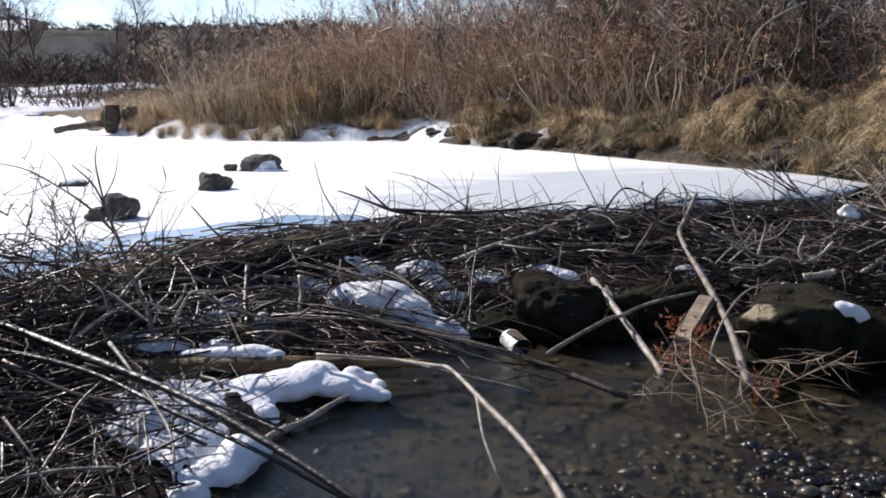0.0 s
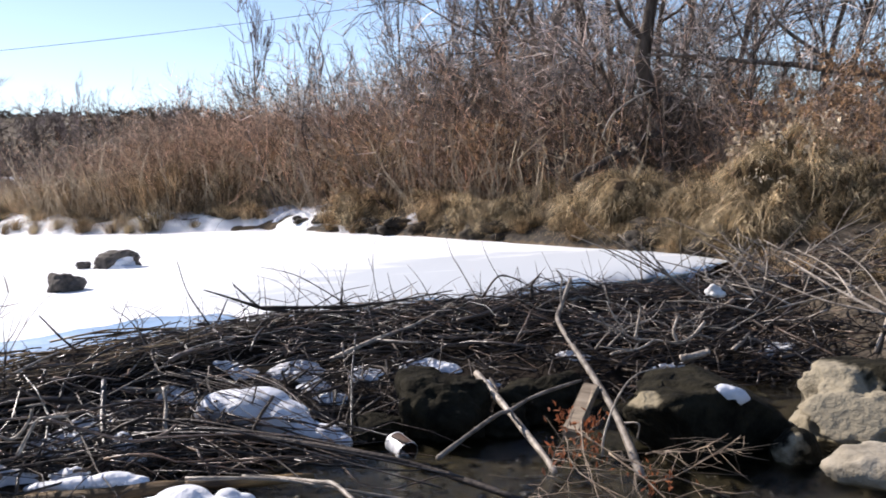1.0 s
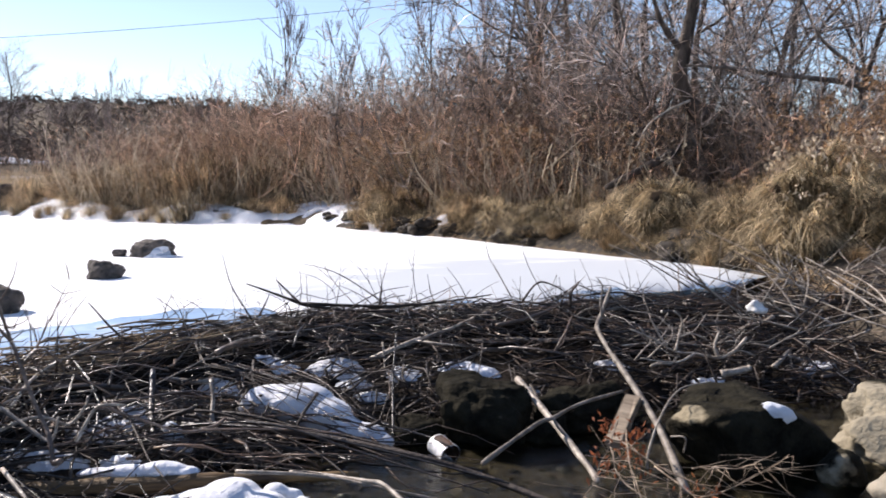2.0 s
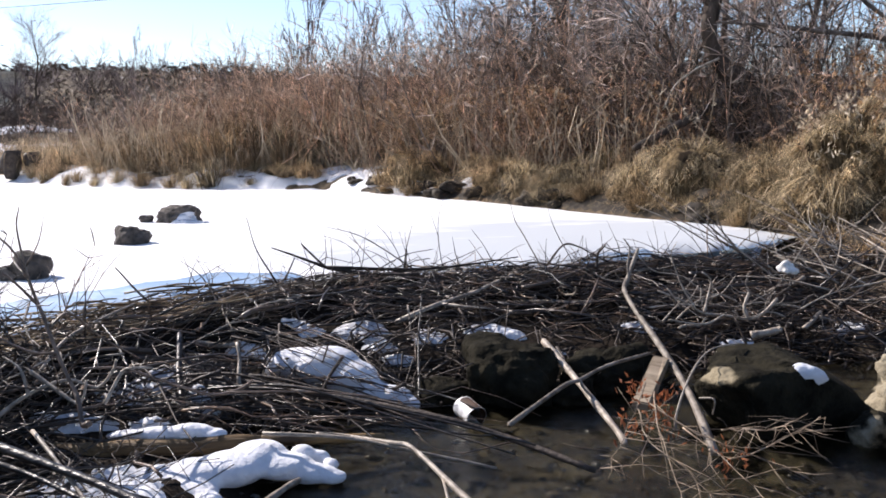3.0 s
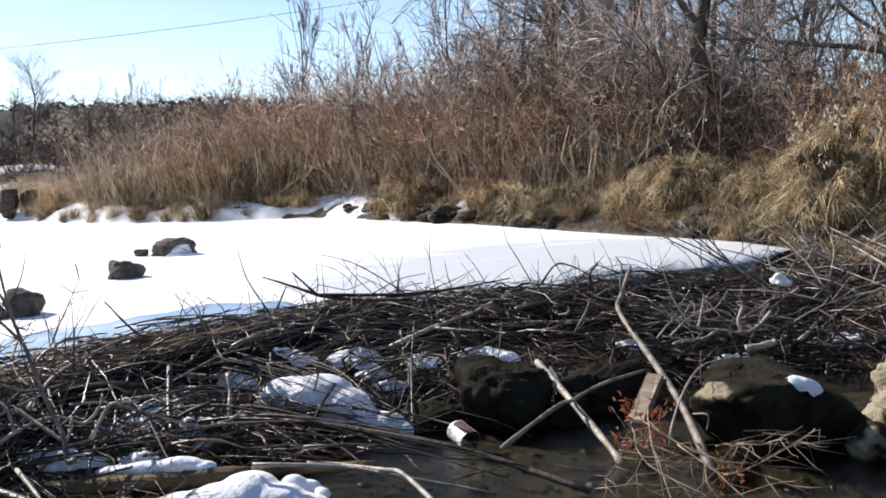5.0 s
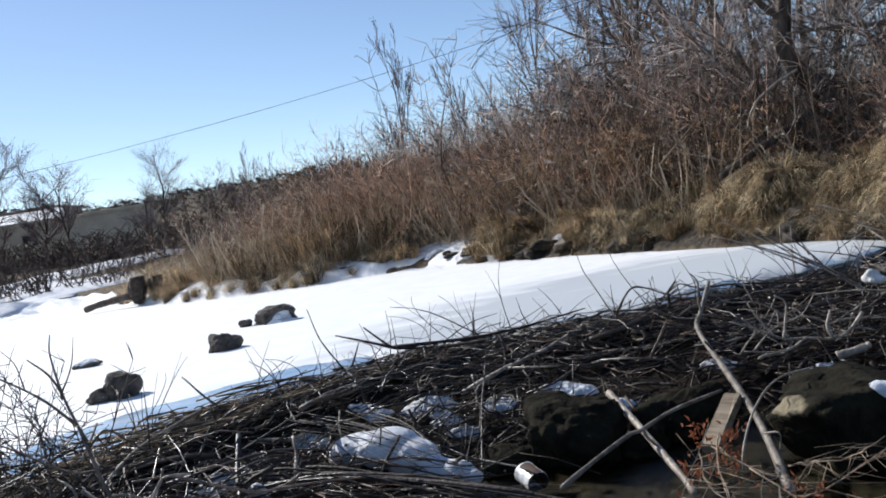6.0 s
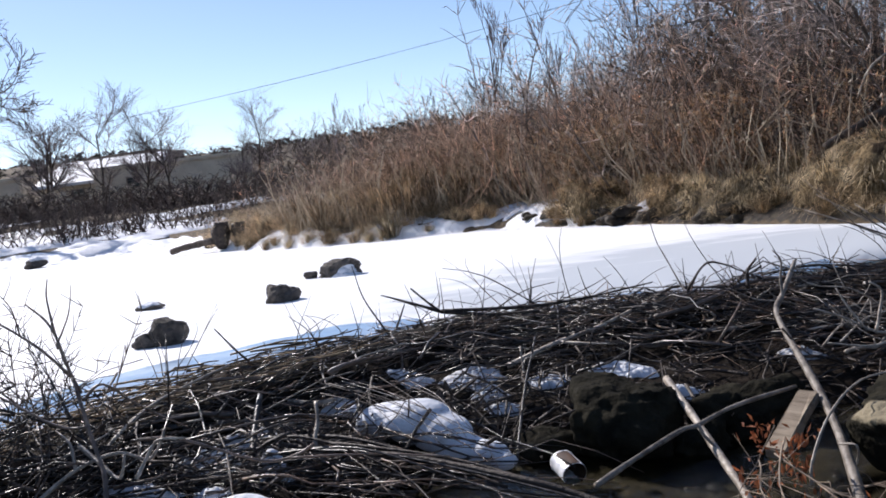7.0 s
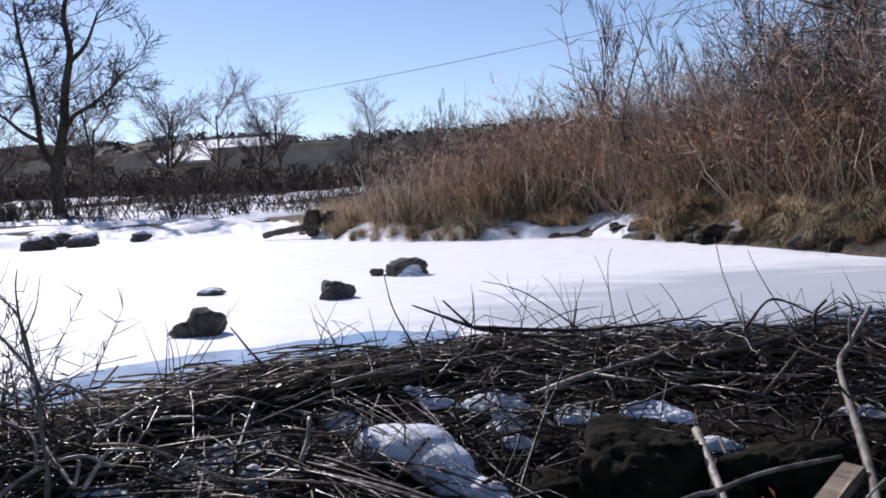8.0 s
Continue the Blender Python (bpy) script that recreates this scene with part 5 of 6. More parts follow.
branch_thing("branch", "pale curved branch in the tangle", [([(-1.051, 3.0, 0.0), (-1.009, 3.05, 0.085), (-0.974, 3.05, 0.111), (-0.9, 3.08, 0.1)], 0.007, 0.004)], BLEACHED)
branch_thing("pole", "thin tan pole lying up the dam", [([(-1.47, 3.5, -0.06), (-1.466, 3.6, -0.014), (-1.468, 3.9, 0.029), (-1.39, 4.15, 0.06), (-1.3, 4.4, 0.08)], 0.009, 0.006)], BLEACHED)
branch_thing("stake", "upright gnawed grey stake in the dam", [([(-0.92, 3.62, -0.3), (-0.93, 3.66, -0.19), (-0.968, 3.8, -0.106), (-1.0, 4.0, 0.01)], 0.016, 0.013)], STICK, 8, "stick")
branch_thing("stake", "short pale snapped stake in the dam", [([(-0.69, 3.78, -0.25), (-0.711, 3.8, -0.166), (-0.715, 3.88, -0.1), (-0.735, 3.95, -0.03)], 0.011, 0.008)], BLEACHED, 7, "stick")
twig_bush("bare_shrub", "small bare shrub at the pond's edge", (-2.1, 3.0, 0.0), 0.65, 0.58, 15, 9, STICK, 0.004, (-0.1, 0.1))
branch_thing("curled_branch", "pale curling branch in the tangle of sticks",
             [([(-1.5, 3.05, -0.1), (-1.36, 3.15, 0.0), (-1.25, 3.25, 0.02), (-1.16, 3.28, -0.02), (-1.1, 3.28, 0.04), (-1.09, 3.3, 0.08)], 0.008, 0.005), ([(-1.36, 3.15, 0.0), (-1.4, 3.2, 0.08), (-1.48, 3.25, 0.12)], 0.007, 0.003)], BLEACHED, 6)
thing("rag", rock_mesh("rag", (0.05, 0.04, 0.04), 50, RAG, rough=0.5, detail=3), "crumpled white rag caught on the dam", "rag", pose(2.37, 4.83, 0.1))

rng = random.Random(55)
runs = []
for k in range(700):
    x, y = rng.uniform(2.7, 5.8), rng.uniform(3.0, 6.4)
    z = land_at(x, y) + rng.uniform(0.0, 0.03)
    pts, rad = crooked(rng, rng.uniform(0.08, 0.5), rng.choice((0.002, 0.003, 0.005)), 0.12, 4)
    mt = np.array(pose(0, 0, 0, rng.uniform(0, 360), rng.gauss(0, 10), rng.uniform(0, 360)).to_3x3())
    runs.append((pts @ mt.T + (x, y, z), rad))
for k in range(12):
    x, y = rng.uniform(2.9, 5.2), rng.uniform(3.4, 5.8)
    a, l = rng.uniform(-0.6, 0.6), rng.uniform(0.5, 1.2)
    e = (x + math.cos(a) * l, y + math.sin(a) * l)
    branch_thing("branch", "bare branch lying on the muddy bank",
                 [([(x, y, land_at(x, y) + 0.02), ((x + e[0]) / 2, (y + e[1]) / 2 + 0.06, land_at((x + e[0]) / 2, (y + e[1]) / 2) + 0.05), (*e, land_at(*e) + 0.03)], rng.uniform(0.008, 0.02), 0.006)],
                 BLEACHED if k % 2 else STICK, 6, group="branches on the muddy bank")
# clods on the mud of the near bank
for k in range(80):
    x, y = rng.uniform(2.9, 5.4), rng.uniform(3.4, 6.3)
    s = rng.uniform(0.02, 0.05) * (2.0 if k % 5 == 0 else 1)
    thing("clod", rock_mesh("clod", (s * 1.4, s, s * 0.7), 250 + k, BANKMUD, rough=0.4, detail=2 if s < 0.05 else 3), "dark clod of mud on the bank beside the dam", "clod",
          pose(x, y, land_at(x, y) + 0.25 * s, 0, 0, rng.uniform(0, 360)), "clods on the near bank")
thing("twig_litter", tube_mesh("twig_litter", runs, STICKS, 3), "dry twigs scattered on the muddy bank", "twigs", kind="stuff")


# ---- plants of the far bank ----
def tuft_mesh(seed, n, height, spread_, droop, mat, width=0.0055):
    rng = random.Random(seed)
    rows = []
    for _ in range(n):
        a, q = rng.uniform(0, 2 * math.pi), rng.random() ** 0.7
        b = (math.cos(a) * spread_ * 0.35 * q, math.sin(a) * spread_ * 0.35 * q, -0.02)
        a2 = a + rng.gauss(0, 0.5)
        hgt = height * rng.uniform(0.5, 1.05)
        rows.append((*b, math.cos(a2), math.sin(a2), hgt, hgt * droop * rng.uniform(0.3, 1.3) * (0.3 + q), width * rng.uniform(0.7, 1.4)))
    return blades("grass_tuft", rows, mat)


TUFTS = [tuft_mesh(100 + i, 280, 0.5, 0.42, 1.0, GRASS if i % 2 else GRASS_BROWN) for i in range(5)]


TALL = [tuft_mesh(140 + i, 230, 1.05, 0.42, 0.5, (REED, GRASS_BROWN, GRASS, REED)[i], 0.008) for i in range(4)]


def on_snow(x, y):
    """Whether a place lies on one of the bare patches of snow on the bank, or just before it."""
    return any(math.hypot(x - px * k, y - py * k) < r for px, py, r in ((-0.25, 14.9, 0.6), (1.42, 12.25, 0.38), (2.9, 9.9, 0.25)) for k in (1, 0.97, 0.94))


def put_tuft(x, y, scale, seed, label, group="grass tufts on the bank"):
    if on_snow(x, y):
        return
    rng = random.Random(seed)
    m = pose(x, y, max(land_at(x, y), 0.02), rng.gauss(0, 6), rng.gauss(0, 6), rng.uniform(0, 360)) @ Matrix.Diagonal((scale * rng.uniform(0.9, 1.3), scale * rng.uniform(0.9, 1.3), scale, 1))
    ob = thing("grass_tuft", TUFTS[seed % 5], label, "grass", group=group)
    ob.matrix_basis = m


# two clear tufts on the snow line, then the drooping hummocks along the waterline
put_tuft(-2.75, 15.05, 1.25, 1, "dry tan grass tuft standing in snow")
put_tuft(-1.05, 15.6, 1.1, 3, "dry tan grass tuft standing in snow")
rng = random.Random(77)
EDGE = [(3.75, 7.1), (3.4, 8.0), (2.65, 9.25), (1.65, 11.1), (0.45, 12.8), (-0.6, 14.3)]
k = 0
for i in range(len(EDGE) - 1):
    (ax, ay), (bx, by) = EDGE[i], EDGE[i + 1]
    nx, ny = by - ay, ax - bx
    nl = math.hypot(nx, ny)
    for j in range(6):
        t, off = rng.random(), 0.06 + 1.7 * rng.random() ** 1.4
        x, y = ax + (bx - ax) * t + nx / nl * off, ay + (by - ay) * t + ny / nl * off
        put_tuft(x, y, rng.uniform(0.4, 1.35) * (0.7 + 0.3 * min(off, 1)), 10 + k, "drooping dry grass hummock on the muddy bank")
        k += 1
# clods and small tufts where the bank breaks off at the ice
for j in range(105):
    i = rng.randrange(len(EDGE) - 1)
    (ax, ay), (bx, by) = EDGE[i], EDGE[i + 1]
    nl = math.hypot(by - ay, ax - bx)
    t, off = rng.random(), rng.uniform(-0.08, 0.35)
    x, y = ax + (bx - ax) * t + (by - ay) / nl * off, ay + (by - ay) * t + (ax - bx) / nl * off
    if j % 3:
        put_tuft(x, y, rng.uniform(0.25, 0.55), 700 + j, "short dry grass tuft at the pond's edge")
    else:
        s = rng.uniform(0.06, 0.16)
        thing("clod", rock_mesh("clod", (s * 1.4, s, s * 0.7), 150 + j, SHOREMUD, rough=0.4, detail=3), "dark clod of bank mud at the pond's edge", "clod",
              pose(x, y, land_at(x, y) + 0.3 * s, 0, 0, rng.uniform(0, 360)), "clods at the pond's edge")
for j in range(16):
    x, y = rng.uniform(4.4, 8.5), rng.uniform(5.6, 9.5)
    if pond_distance(x, y)[0][0] < 0.15 or (x < 5 and y < 6.3):
        continue
    put_tuft(x, y, rng.uniform(0.7, 1.25), 300 + j, "drooping dry grass on the bank beside the dam")
for j in range(34):
    t = rng.random()
    x = -0.8 - 6.4 * t + rng.gauss(0, 0.3)
    y = 15.0 + 3.4 * t ** 1.4 + rng.uniform(-0.45, 0.8)
    put_tuft(x, y, rng.uniform(0.35, 0.8), 500 + j, "small dry grass tuft at the snow's edge")


for j in range(60):
    i = rng.randrange(3)
    (ax, ay), (bx, by) = EDGE[i], EDGE[i + 1]
    nl = math.hypot(by - ay, ax - bx)
    t, off = rng.random(), rng.uniform(0.05, 0.75)
    put_tuft(ax + (bx - ax) * t + (by - ay) / nl * off, ay + (by - ay) * t + (ax - bx) / nl * off, rng.uniform(0.3, 0.7), 1000 + j, "dark dry grass tuft on the undercut bank")
for j in range(26):
    x, y = rng.uniform(3.4, 5.6), rng.uniform(4.6, 6.6)
    put_tuft(x, y, rng.uniform(0.2, 0.5), 900 + j, "short dry grass tuft in the mud beside the dam")


rng = random.Random(65)
for j in range(16):
    x = -6.6 + 3.9 * j / 15 + rng.gauss(0, 0.12)
    y = float(np.interp(x, [-7.6, -6.0, -4.3, -2.6], [18.6, 17.0, 15.6, 14.9])) + rng.uniform(-0.1, 0.35)
    put_tuft(x, y, rng.uniform(0.35, 0.7), 1100 + j, "small dark grass tuft standing in the shore snow")
rng = random.Random(64)
for j in range(64):
    x = -6.2 + 7.6 * rng.random()
    y = float(np.interp(x, [-6.2, -4.3, -2.6, -1, 0.5, 1.5], [17.6, 16.2, 15.6, 15.4, 14.2, 12.7])) + 0.15 + 1.3 * rng.random()
    if on_snow(x, y):
        continue
    k = rng.uniform(0.5, 1.0) * float(np.interp(x, [-6.2, -4, -2], [0.7, 0.95, 1.2]))
    thing("grass_clump", TALL[j % 4 if x > -3.4 else 2 + j % 2], "tall clump of dry brown grass before the thicket", "grass",
          pose(x, y, land_at(x, y), rng.gauss(0, 7), rng.gauss(0, 7), rng.uniform(0, 360)) @ Matrix.Diagonal((k * 1.1, k * 1.1, k, 1)), "tall grass before the thicket")


def grass_mound(x, y, rx, ry, hgt, seed, n, label, mat):
    """A hummock hung with long dry grass."""
    rng = random.Random(seed)
    mound = tagged(new("grass_mound"), label, "grass")
    z0 = land_at(x, y)
    body = rock_mesh("hummock", (rx * 0.85, ry * 0.85, hgt * 0.72), seed, THATCH, rough=0.34, detail=4)
    ob = piece("hummock", body, mound)
    rows = []
    # locks of grass that fall together from the crown and shoulders
    locks = [(2.4 * i + rng.gauss(0, 0.35), math.sqrt((i + 0.2) / 34), rng.gauss(0, 0.06), rng.gauss(0, 0.5), rng.uniform(0.6, 1.3)) for i in range(34)]
    for _ in range(2 * n):
        ca, cq, ch, turn, big = rng.choice(locks)
        cx, cy = rx * cq * math.cos(ca) + rng.gauss(0, 0.035), ry * cq * math.sin(ca) + rng.gauss(0, 0.035)
        q = min(1.0, math.hypot(cx / rx, cy / ry))
        pz = ch + hgt * 0.8 * math.sqrt(max(0.0, 1 - q ** 2.4)) * (0.95 + 0.3 * noise.noise(Vector((cx * 3.5, cy * 3.5, seed))))
        a2 = ca + turn + rng.gauss(0, 0.55)
        hh = rng.uniform(0.1, 0.3) * big * (1.5 if rng.random() < 0.08 else 1)
        rows.append((cx, cy, pz - 0.06, math.cos(a2), math.sin(a2), hh * (1.0 - 0.65 * q), hh * rng.uniform(0.7, 1.5), rng.uniform(0.003, 0.0065)))
    piece("grass", blades("grass", rows, mat), mound, "long dry drooping tan grass")
    mound.matrix_basis = pose(x, y, z0 - 0.05)


for k, (x, y, rx, ry, hgt, n, mat) in enumerate(((4.45, 7.6, 0.66, 0.55, 1.0, 3000, GRASS), (5.25, 7.9, 0.6, 0.5, 0.8, 1800, GRASS_BROWN), (3.95, 7.15, 0.4, 0.34, 0.5, 1300, GRASS), (4.9, 7.0, 0.45, 0.4, 0.5, 1200, GRASS),
                                                (3.5, 9.1, 0.48, 0.42, 0.75, 1700, GRASS), (3.05, 9.6, 0.35, 0.3, 0.4, 800, GRASS), (5.9, 6.7, 0.6, 0.5, 0.6, 1600, GRASS), (6.6, 7.6, 0.6, 0.5, 0.75, 1400, GRASS),
                                                (0.75, 13.2, 0.55, 0.4, 0.55, 1000, GRASS_BROWN), (1.75, 11.7, 0.4, 0.35, 0.45, 900, GRASS_BROWN), (2.45, 10.5, 0.42, 0.36, 0.45, 1000, GRASS), (1.7, 12.7, 0.35, 0.3, 0.35, 700, GRASS),
                                                (4.0, 8.3, 0.45, 0.4, 0.55, 1000, GRASS), (2.0, 11.2, 0.3, 0.3, 0.4, 600, GRASS), (7.4, 6.9, 0.6, 0.5, 0.7, 1300, GRASS))):
    grass_mound(x, y, rx, ry, hgt, 3 + k, n, "rounded hummock hung with long dry grass", mat)


def reed_mesh(seed, n, height, radius):
    rng = random.Random(seed)
    rows = []
    for _ in range(n):
        a, q = rng.uniform(0, 2 * math.pi), math.sqrt(rng.random())
        hgt = height * rng.uniform(0.2, 1.3) ** 1.2
        a2 = rng.uniform(0, 2 * math.pi)
        rows.append((radius * q * math.cos(a), radius * q * math.sin(a), -0.03, math.cos(a2), math.sin(a2), hgt, hgt * abs(rng.gauss(0.3, 0.9)), rng.uniform(0.003, 0.008)))
    return blades("reed_clump", rows, (GRASS_BROWN, REED, REED, GRASS_BROWN, GRASS, REED)[seed % 6])


REEDS = [reed_mesh(200 + i, 400, 0.85, 0.6) for i in range(6)]
rng = random.Random(21)
for j in range(110):
    t = rng.random()
    x = -0.3 - 6.0 * t + rng.gauss(0, 0.3)
    y = np.interp(x, [-8, -6, -4.3, -2.6, -1, 0.5], [19.4, 17.4, 16.0, 15.4, 15.1, 13.8]) + 0.15 + 0.35 * math.sin(3.1 * x) + 3.6 * rng.random() ** 1.2
    s = rng.uniform(0.4, 1.0) ** 1.5 * 1.6 * float(np.interp(x, [-6.8, -4.6, -2.5, -1], [0.45, 0.6, 0.72, 0.85])) * (0.75 + 0.25 * math.sin(2.3 * x + 1.7 * y))
    if on_snow(x, y):
        continue
    ob = thing("reed_clump", REEDS[j % 6 if x > -3.4 else (2, 0, 2, 3, 2, 5)[j % 6]], "clump of dry orange-brown reeds on the bank", "reeds",
               pose(x, y, land_at(x, y), rng.gauss(0, 12), rng.gauss(0, 12), rng.uniform(0, 360)) @ Matrix.Scale(s, 4), "reeds along the pond")


for j in range(40):
    x = rng.uniform(-9.0, -5.6)
    y = np.interp(x, [-9.2, -7.6, -6], [22.0, 18.8, 17.2]) + 0.4 + 3.0 * rng.random()
    if abs(x + 7.2) < 0.5 and y < 18.7:
        continue
    thing("reed_clump", REEDS[(2, 3, 2, 0, 2, 5)[j % 6]], "low clump of dry tan grass by the snow", "reeds",
          pose(x, y, land_at(x, y), rng.gauss(0, 9), rng.gauss(0, 9), rng.uniform(0, 360)) @ Matrix.Diagonal((0.8, 0.8, rng.uniform(0.3, 0.75), 1)), "reeds along the pond")


# ---- bare shrubs and trees ----
def grow(runs, rng, p, d, length, r, depth, wander=0.18, up=0.1, kids=(3, 5), angle=0.6, shrink=0.62, seg=5, start=0.3):
    """Adds a branch and, recursively, its side branches."""
    pts = [np.array(p, float)]
    d = np.array(d, float) / np.linalg.norm(d)
    for i in range(seg):
        d = d + np.array((rng.gauss(0, wander), rng.gauss(0, wander), rng.gauss(0, wander) + up))
        d /= np.linalg.norm(d)
        pts.append(pts[-1] + d * length / seg)
    rad = r * np.linspace(1, 0.45 if depth else 0.3, seg + 1)
    runs.setdefault(depth, []).append((np.array(pts), rad))
    if depth == 0:
        return
    for _ in range(rng.randint(*kids)):
        t = rng.uniform(start, 1.0) * seg
        i = min(int(t), seg - 1)
        q = pts[i] + (pts[i + 1] - pts[i]) * (t - i)
        w = pts[i + 1] - pts[i]
        w /= np.linalg.norm(w)
        side = np.array((rng.gauss(0, 1), rng.gauss(0, 1), rng.gauss(0, 0.6)))
        side -= w * (side @ w)
        side /= np.linalg.norm(side) + 1e-9
        grow(runs, rng, q, w * math.cos(angle) + side * math.sin(angle) * rng.uniform(0.7, 1.2), length * shrink * rng.uniform(0.7, 1.15), rad[i] * 0.6, depth - 1, wander, up, kids, angle, shrink, max(2, seg - 3) if depth == 1 else max(3, seg - 2), start)


def willow_parts(seed, height, stems, mat, r=0.009, spread_=0.35, parts=4, wild=0.22, twigs=3):
    """The branches of a shrub: each a mesh of some stems with their twigs."""
    rng = random.Random(seed)
    groups = [[] for _ in range(parts)]
    for s in range(stems):
        runs = groups[s % parts]
        b = np.array((rng.gauss(0, spread_), rng.gauss(0, spread_), -0.05))
        d = np.array((rng.gauss(0, wild) + b[0] * 0.5, rng.gauss(0, wild) + b[1] * 0.5, 1.0))
        l = height * rng.uniform(0.45, 1.05)
        d *= l / np.linalg.norm(d)
        k = np.array((rng.gauss(0, 1), rng.gauss(0, 1), 0)) * 0.1 * l
        p = spine([b, b + 0.35 * d + k, b + 0.7 * d + k * 0.6, b + d], 2)
        runs.append((p, np.linspace(r, r * 0.35, len(p))))
        for i in range(1, len(p)):
            for _ in range(twigs):
                e = d / l * 0.6 + np.array((rng.gauss(0, 0.6), rng.gauss(0, 0.6), rng.gauss(0.05, 0.3)))
                e *= l * rng.uniform(0.08, 0.22) / np.linalg.norm(e)
                if twigs > 3:
                    bow = np.array((rng.gauss(0, 1), rng.gauss(0, 1), rng.gauss(0.3, 0.6))) * 0.025 * l
                    runs.append((np.array([p[i], p[i] + 0.5 * e + bow, p[i] + 0.8 * e]), np.array((0.5, 0.4, 0.22)) * r))
                else:
                    runs.append((np.array([p[i], p[i] + e]), np.array((0.5, 0.28)) * r))
    return [tube_mesh("branch", g, mat, 3, False) for g in groups]


def put_shrub(meshes, m, label, group, name="willow_shrub"):
    sh = tagged(new(name), label, "shrub", group)
    for me in meshes:
        piece("branch", me, sh)["kind"] = "stuff"
    sh.matrix_basis = m
    return sh


WILLOWS = [willow_parts(300 + i, 2.2, 26, WILLOW, 0.0066, 0.42, 3, 0.26 + 0.03 * i, 4 if i % 2 else 3) for i in range(5)]
GREYS = [willow_parts(320 + i, 2.3, 17, GREYTWIG, 0.0085, 0.45, 3, 0.32, 4) for i in range(5)]
rng = random.Random(8)
for j in range(150):
    x = rng.uniform(-5.4, 5.5) if j < 110 else rng.uniform(-5.2, 1.5)
    lo = np.interp(x, [-5.4, -4.3, -2.6, -1, 0.5, 3, 5.5], [18.0, 17.0, 16.3, 15.5, 14.3, 12.0, 11.0])
    y = lo + 5.5 * rng.random() ** 1.3
    z = land_at(x, y)
    want = np.interp(x, [-5.4, -3.5, -1.5, 1, 3, 6.5], [1.5, 2.1, 2.4, 2.5, 2.65, 2.9]) * rng.uniform(0.65, 1.1) * np.interp(y - lo, [0, 2.0], [0.6, 1.0])
    put_shrub(WILLOWS[j % 5], pose(x, y, z, rng.gauss(0, 5), rng.gauss(0, 5), rng.uniform(0, 360)) @ Matrix.Scale(want / 2.2, 4),
              "bare reddish-brown willow thicket on the bank", "willows on the bank")
for j in range(92):
    x, y = rng.uniform(0.8, 13.5), rng.uniform(10.0, 18.5)
    edge = 14.2 - 0.75 * x if x < 6 else 9.7
    if y < edge:
        y = edge + 4 * rng.random()
    if 0.38 < x / y < 0.455 and y < 12.2:
        y += 2.5
    s = rng.uniform(0.5, 0.9) if y < edge + 1.2 else rng.uniform(0.8, 1.7)
    if x > 0.66 * y:
        s = min(s, 0.95)
    put_shrub(GREYS[j % 5], pose(x, y, land_at(x, y), rng.gauss(0, 12), rng.gauss(0, 12), rng.uniform(0, 360)) @ Matrix.Scale(s, 4),
              "tangled bare grey shrub behind the bank", "grey shrubs behind the bank", "bare_shrub")


def tree_meshes(seed, height, r, mat, twig_mat, levels=3, kids=(5, 7), angle=0.65, lean=(0, 0), shrink=0.5, up=0.06, start=0.3, sides=6, least=0.0045):
    rng = random.Random(seed)
    runs = {}
    grow(runs, rng, (0, 0, -0.1), (lean[0], lean[1], 1), height, r, levels, 0.07, up, kids, angle, shrink, 8, start)
    trunk = tube_mesh("trunk", runs[levels] + runs.get(levels - 1, []), mat, sides)
    fine = []
    for dpt in range(levels - 1):
        fine += runs.get(dpt, [])
    return trunk, tube_mesh("crown", [(p, np.maximum(q, least)) for p, q in fine], twig_mat, 3, False)


def put_tree(meshes, m, label, category="tree", group="", name="bare_tree"):
    tree = tagged(new(name), label, category, group)
    piece("trunk", meshes[0], tree)
    piece("crown", meshes[1], tree, "fine bare twigs")
    tree.matrix_basis = m
    return tree


GREY_TREES = [tree_meshes(400 + i, 5.0, 0.055, BARK if i % 3 == 0 else BARK_GREY, GREYTWIG, 3, (8, 11), 0.8, (rng.gauss(0, 0.15), rng.gauss(0, 0.15)), 0.5, 0.03, 0.15) for i in range(5)]
for j, (x, y, s) in enumerate(((5.9, 14.0, 1.1), (4.2, 15.5, 0.95), (7.4, 14.6, 1.2), (8.8, 13.2, 1.0), (3.2, 17.0, 0.8), (6.5, 17.5, 1.3), (5.2, 12.8, 0.7),
                              (8.2, 18.6, 1.4), (11.5, 17.5, 1.3), (6.0, 21.0, 1.5), (4.8, 19.5, 1.3), (7.0, 12.3, 0.7), (10.5, 19.5, 1.4))):
    put_tree(GREY_TREES[j % 5], pose(x, y, land_at(x, y), 0, 0, 67 * j) @ Matrix.Scale(s, 4), "bare grey tree in the tangled wood behind the bank", group="trees behind the bank")

POPLARS = [tree_meshes(430 + i, 5.4, 0.038, BARK, FARTWIG, 3, (6, 8), 0.33, (rng.gauss(-0.1, 0.06), 0), 0.44, 0.12, 0.25, 5, 0.007) for i in range(3)]
for j, (x, y, s) in enumerate(((-1.95, 34, 1.08), (0.5, 35, 0.85), (1.3, 33, 0.8), (-8.5, 34, 0.58), (-7.2, 32, 0.5), (-5.2, 33, 0.6), (3.4, 32, 1.25), (5.5, 33, 1.3), (-10.5, 40, 0.6), (8.0, 30, 1.3))):
    put_tree(POPLARS[j % 3], pose(x, y, land_at(x, y) + (0.0), 0, 0, 95 * j) @ Matrix.Scale(s, 4), "slender bare tree standing above the thicket", group="slender trees")
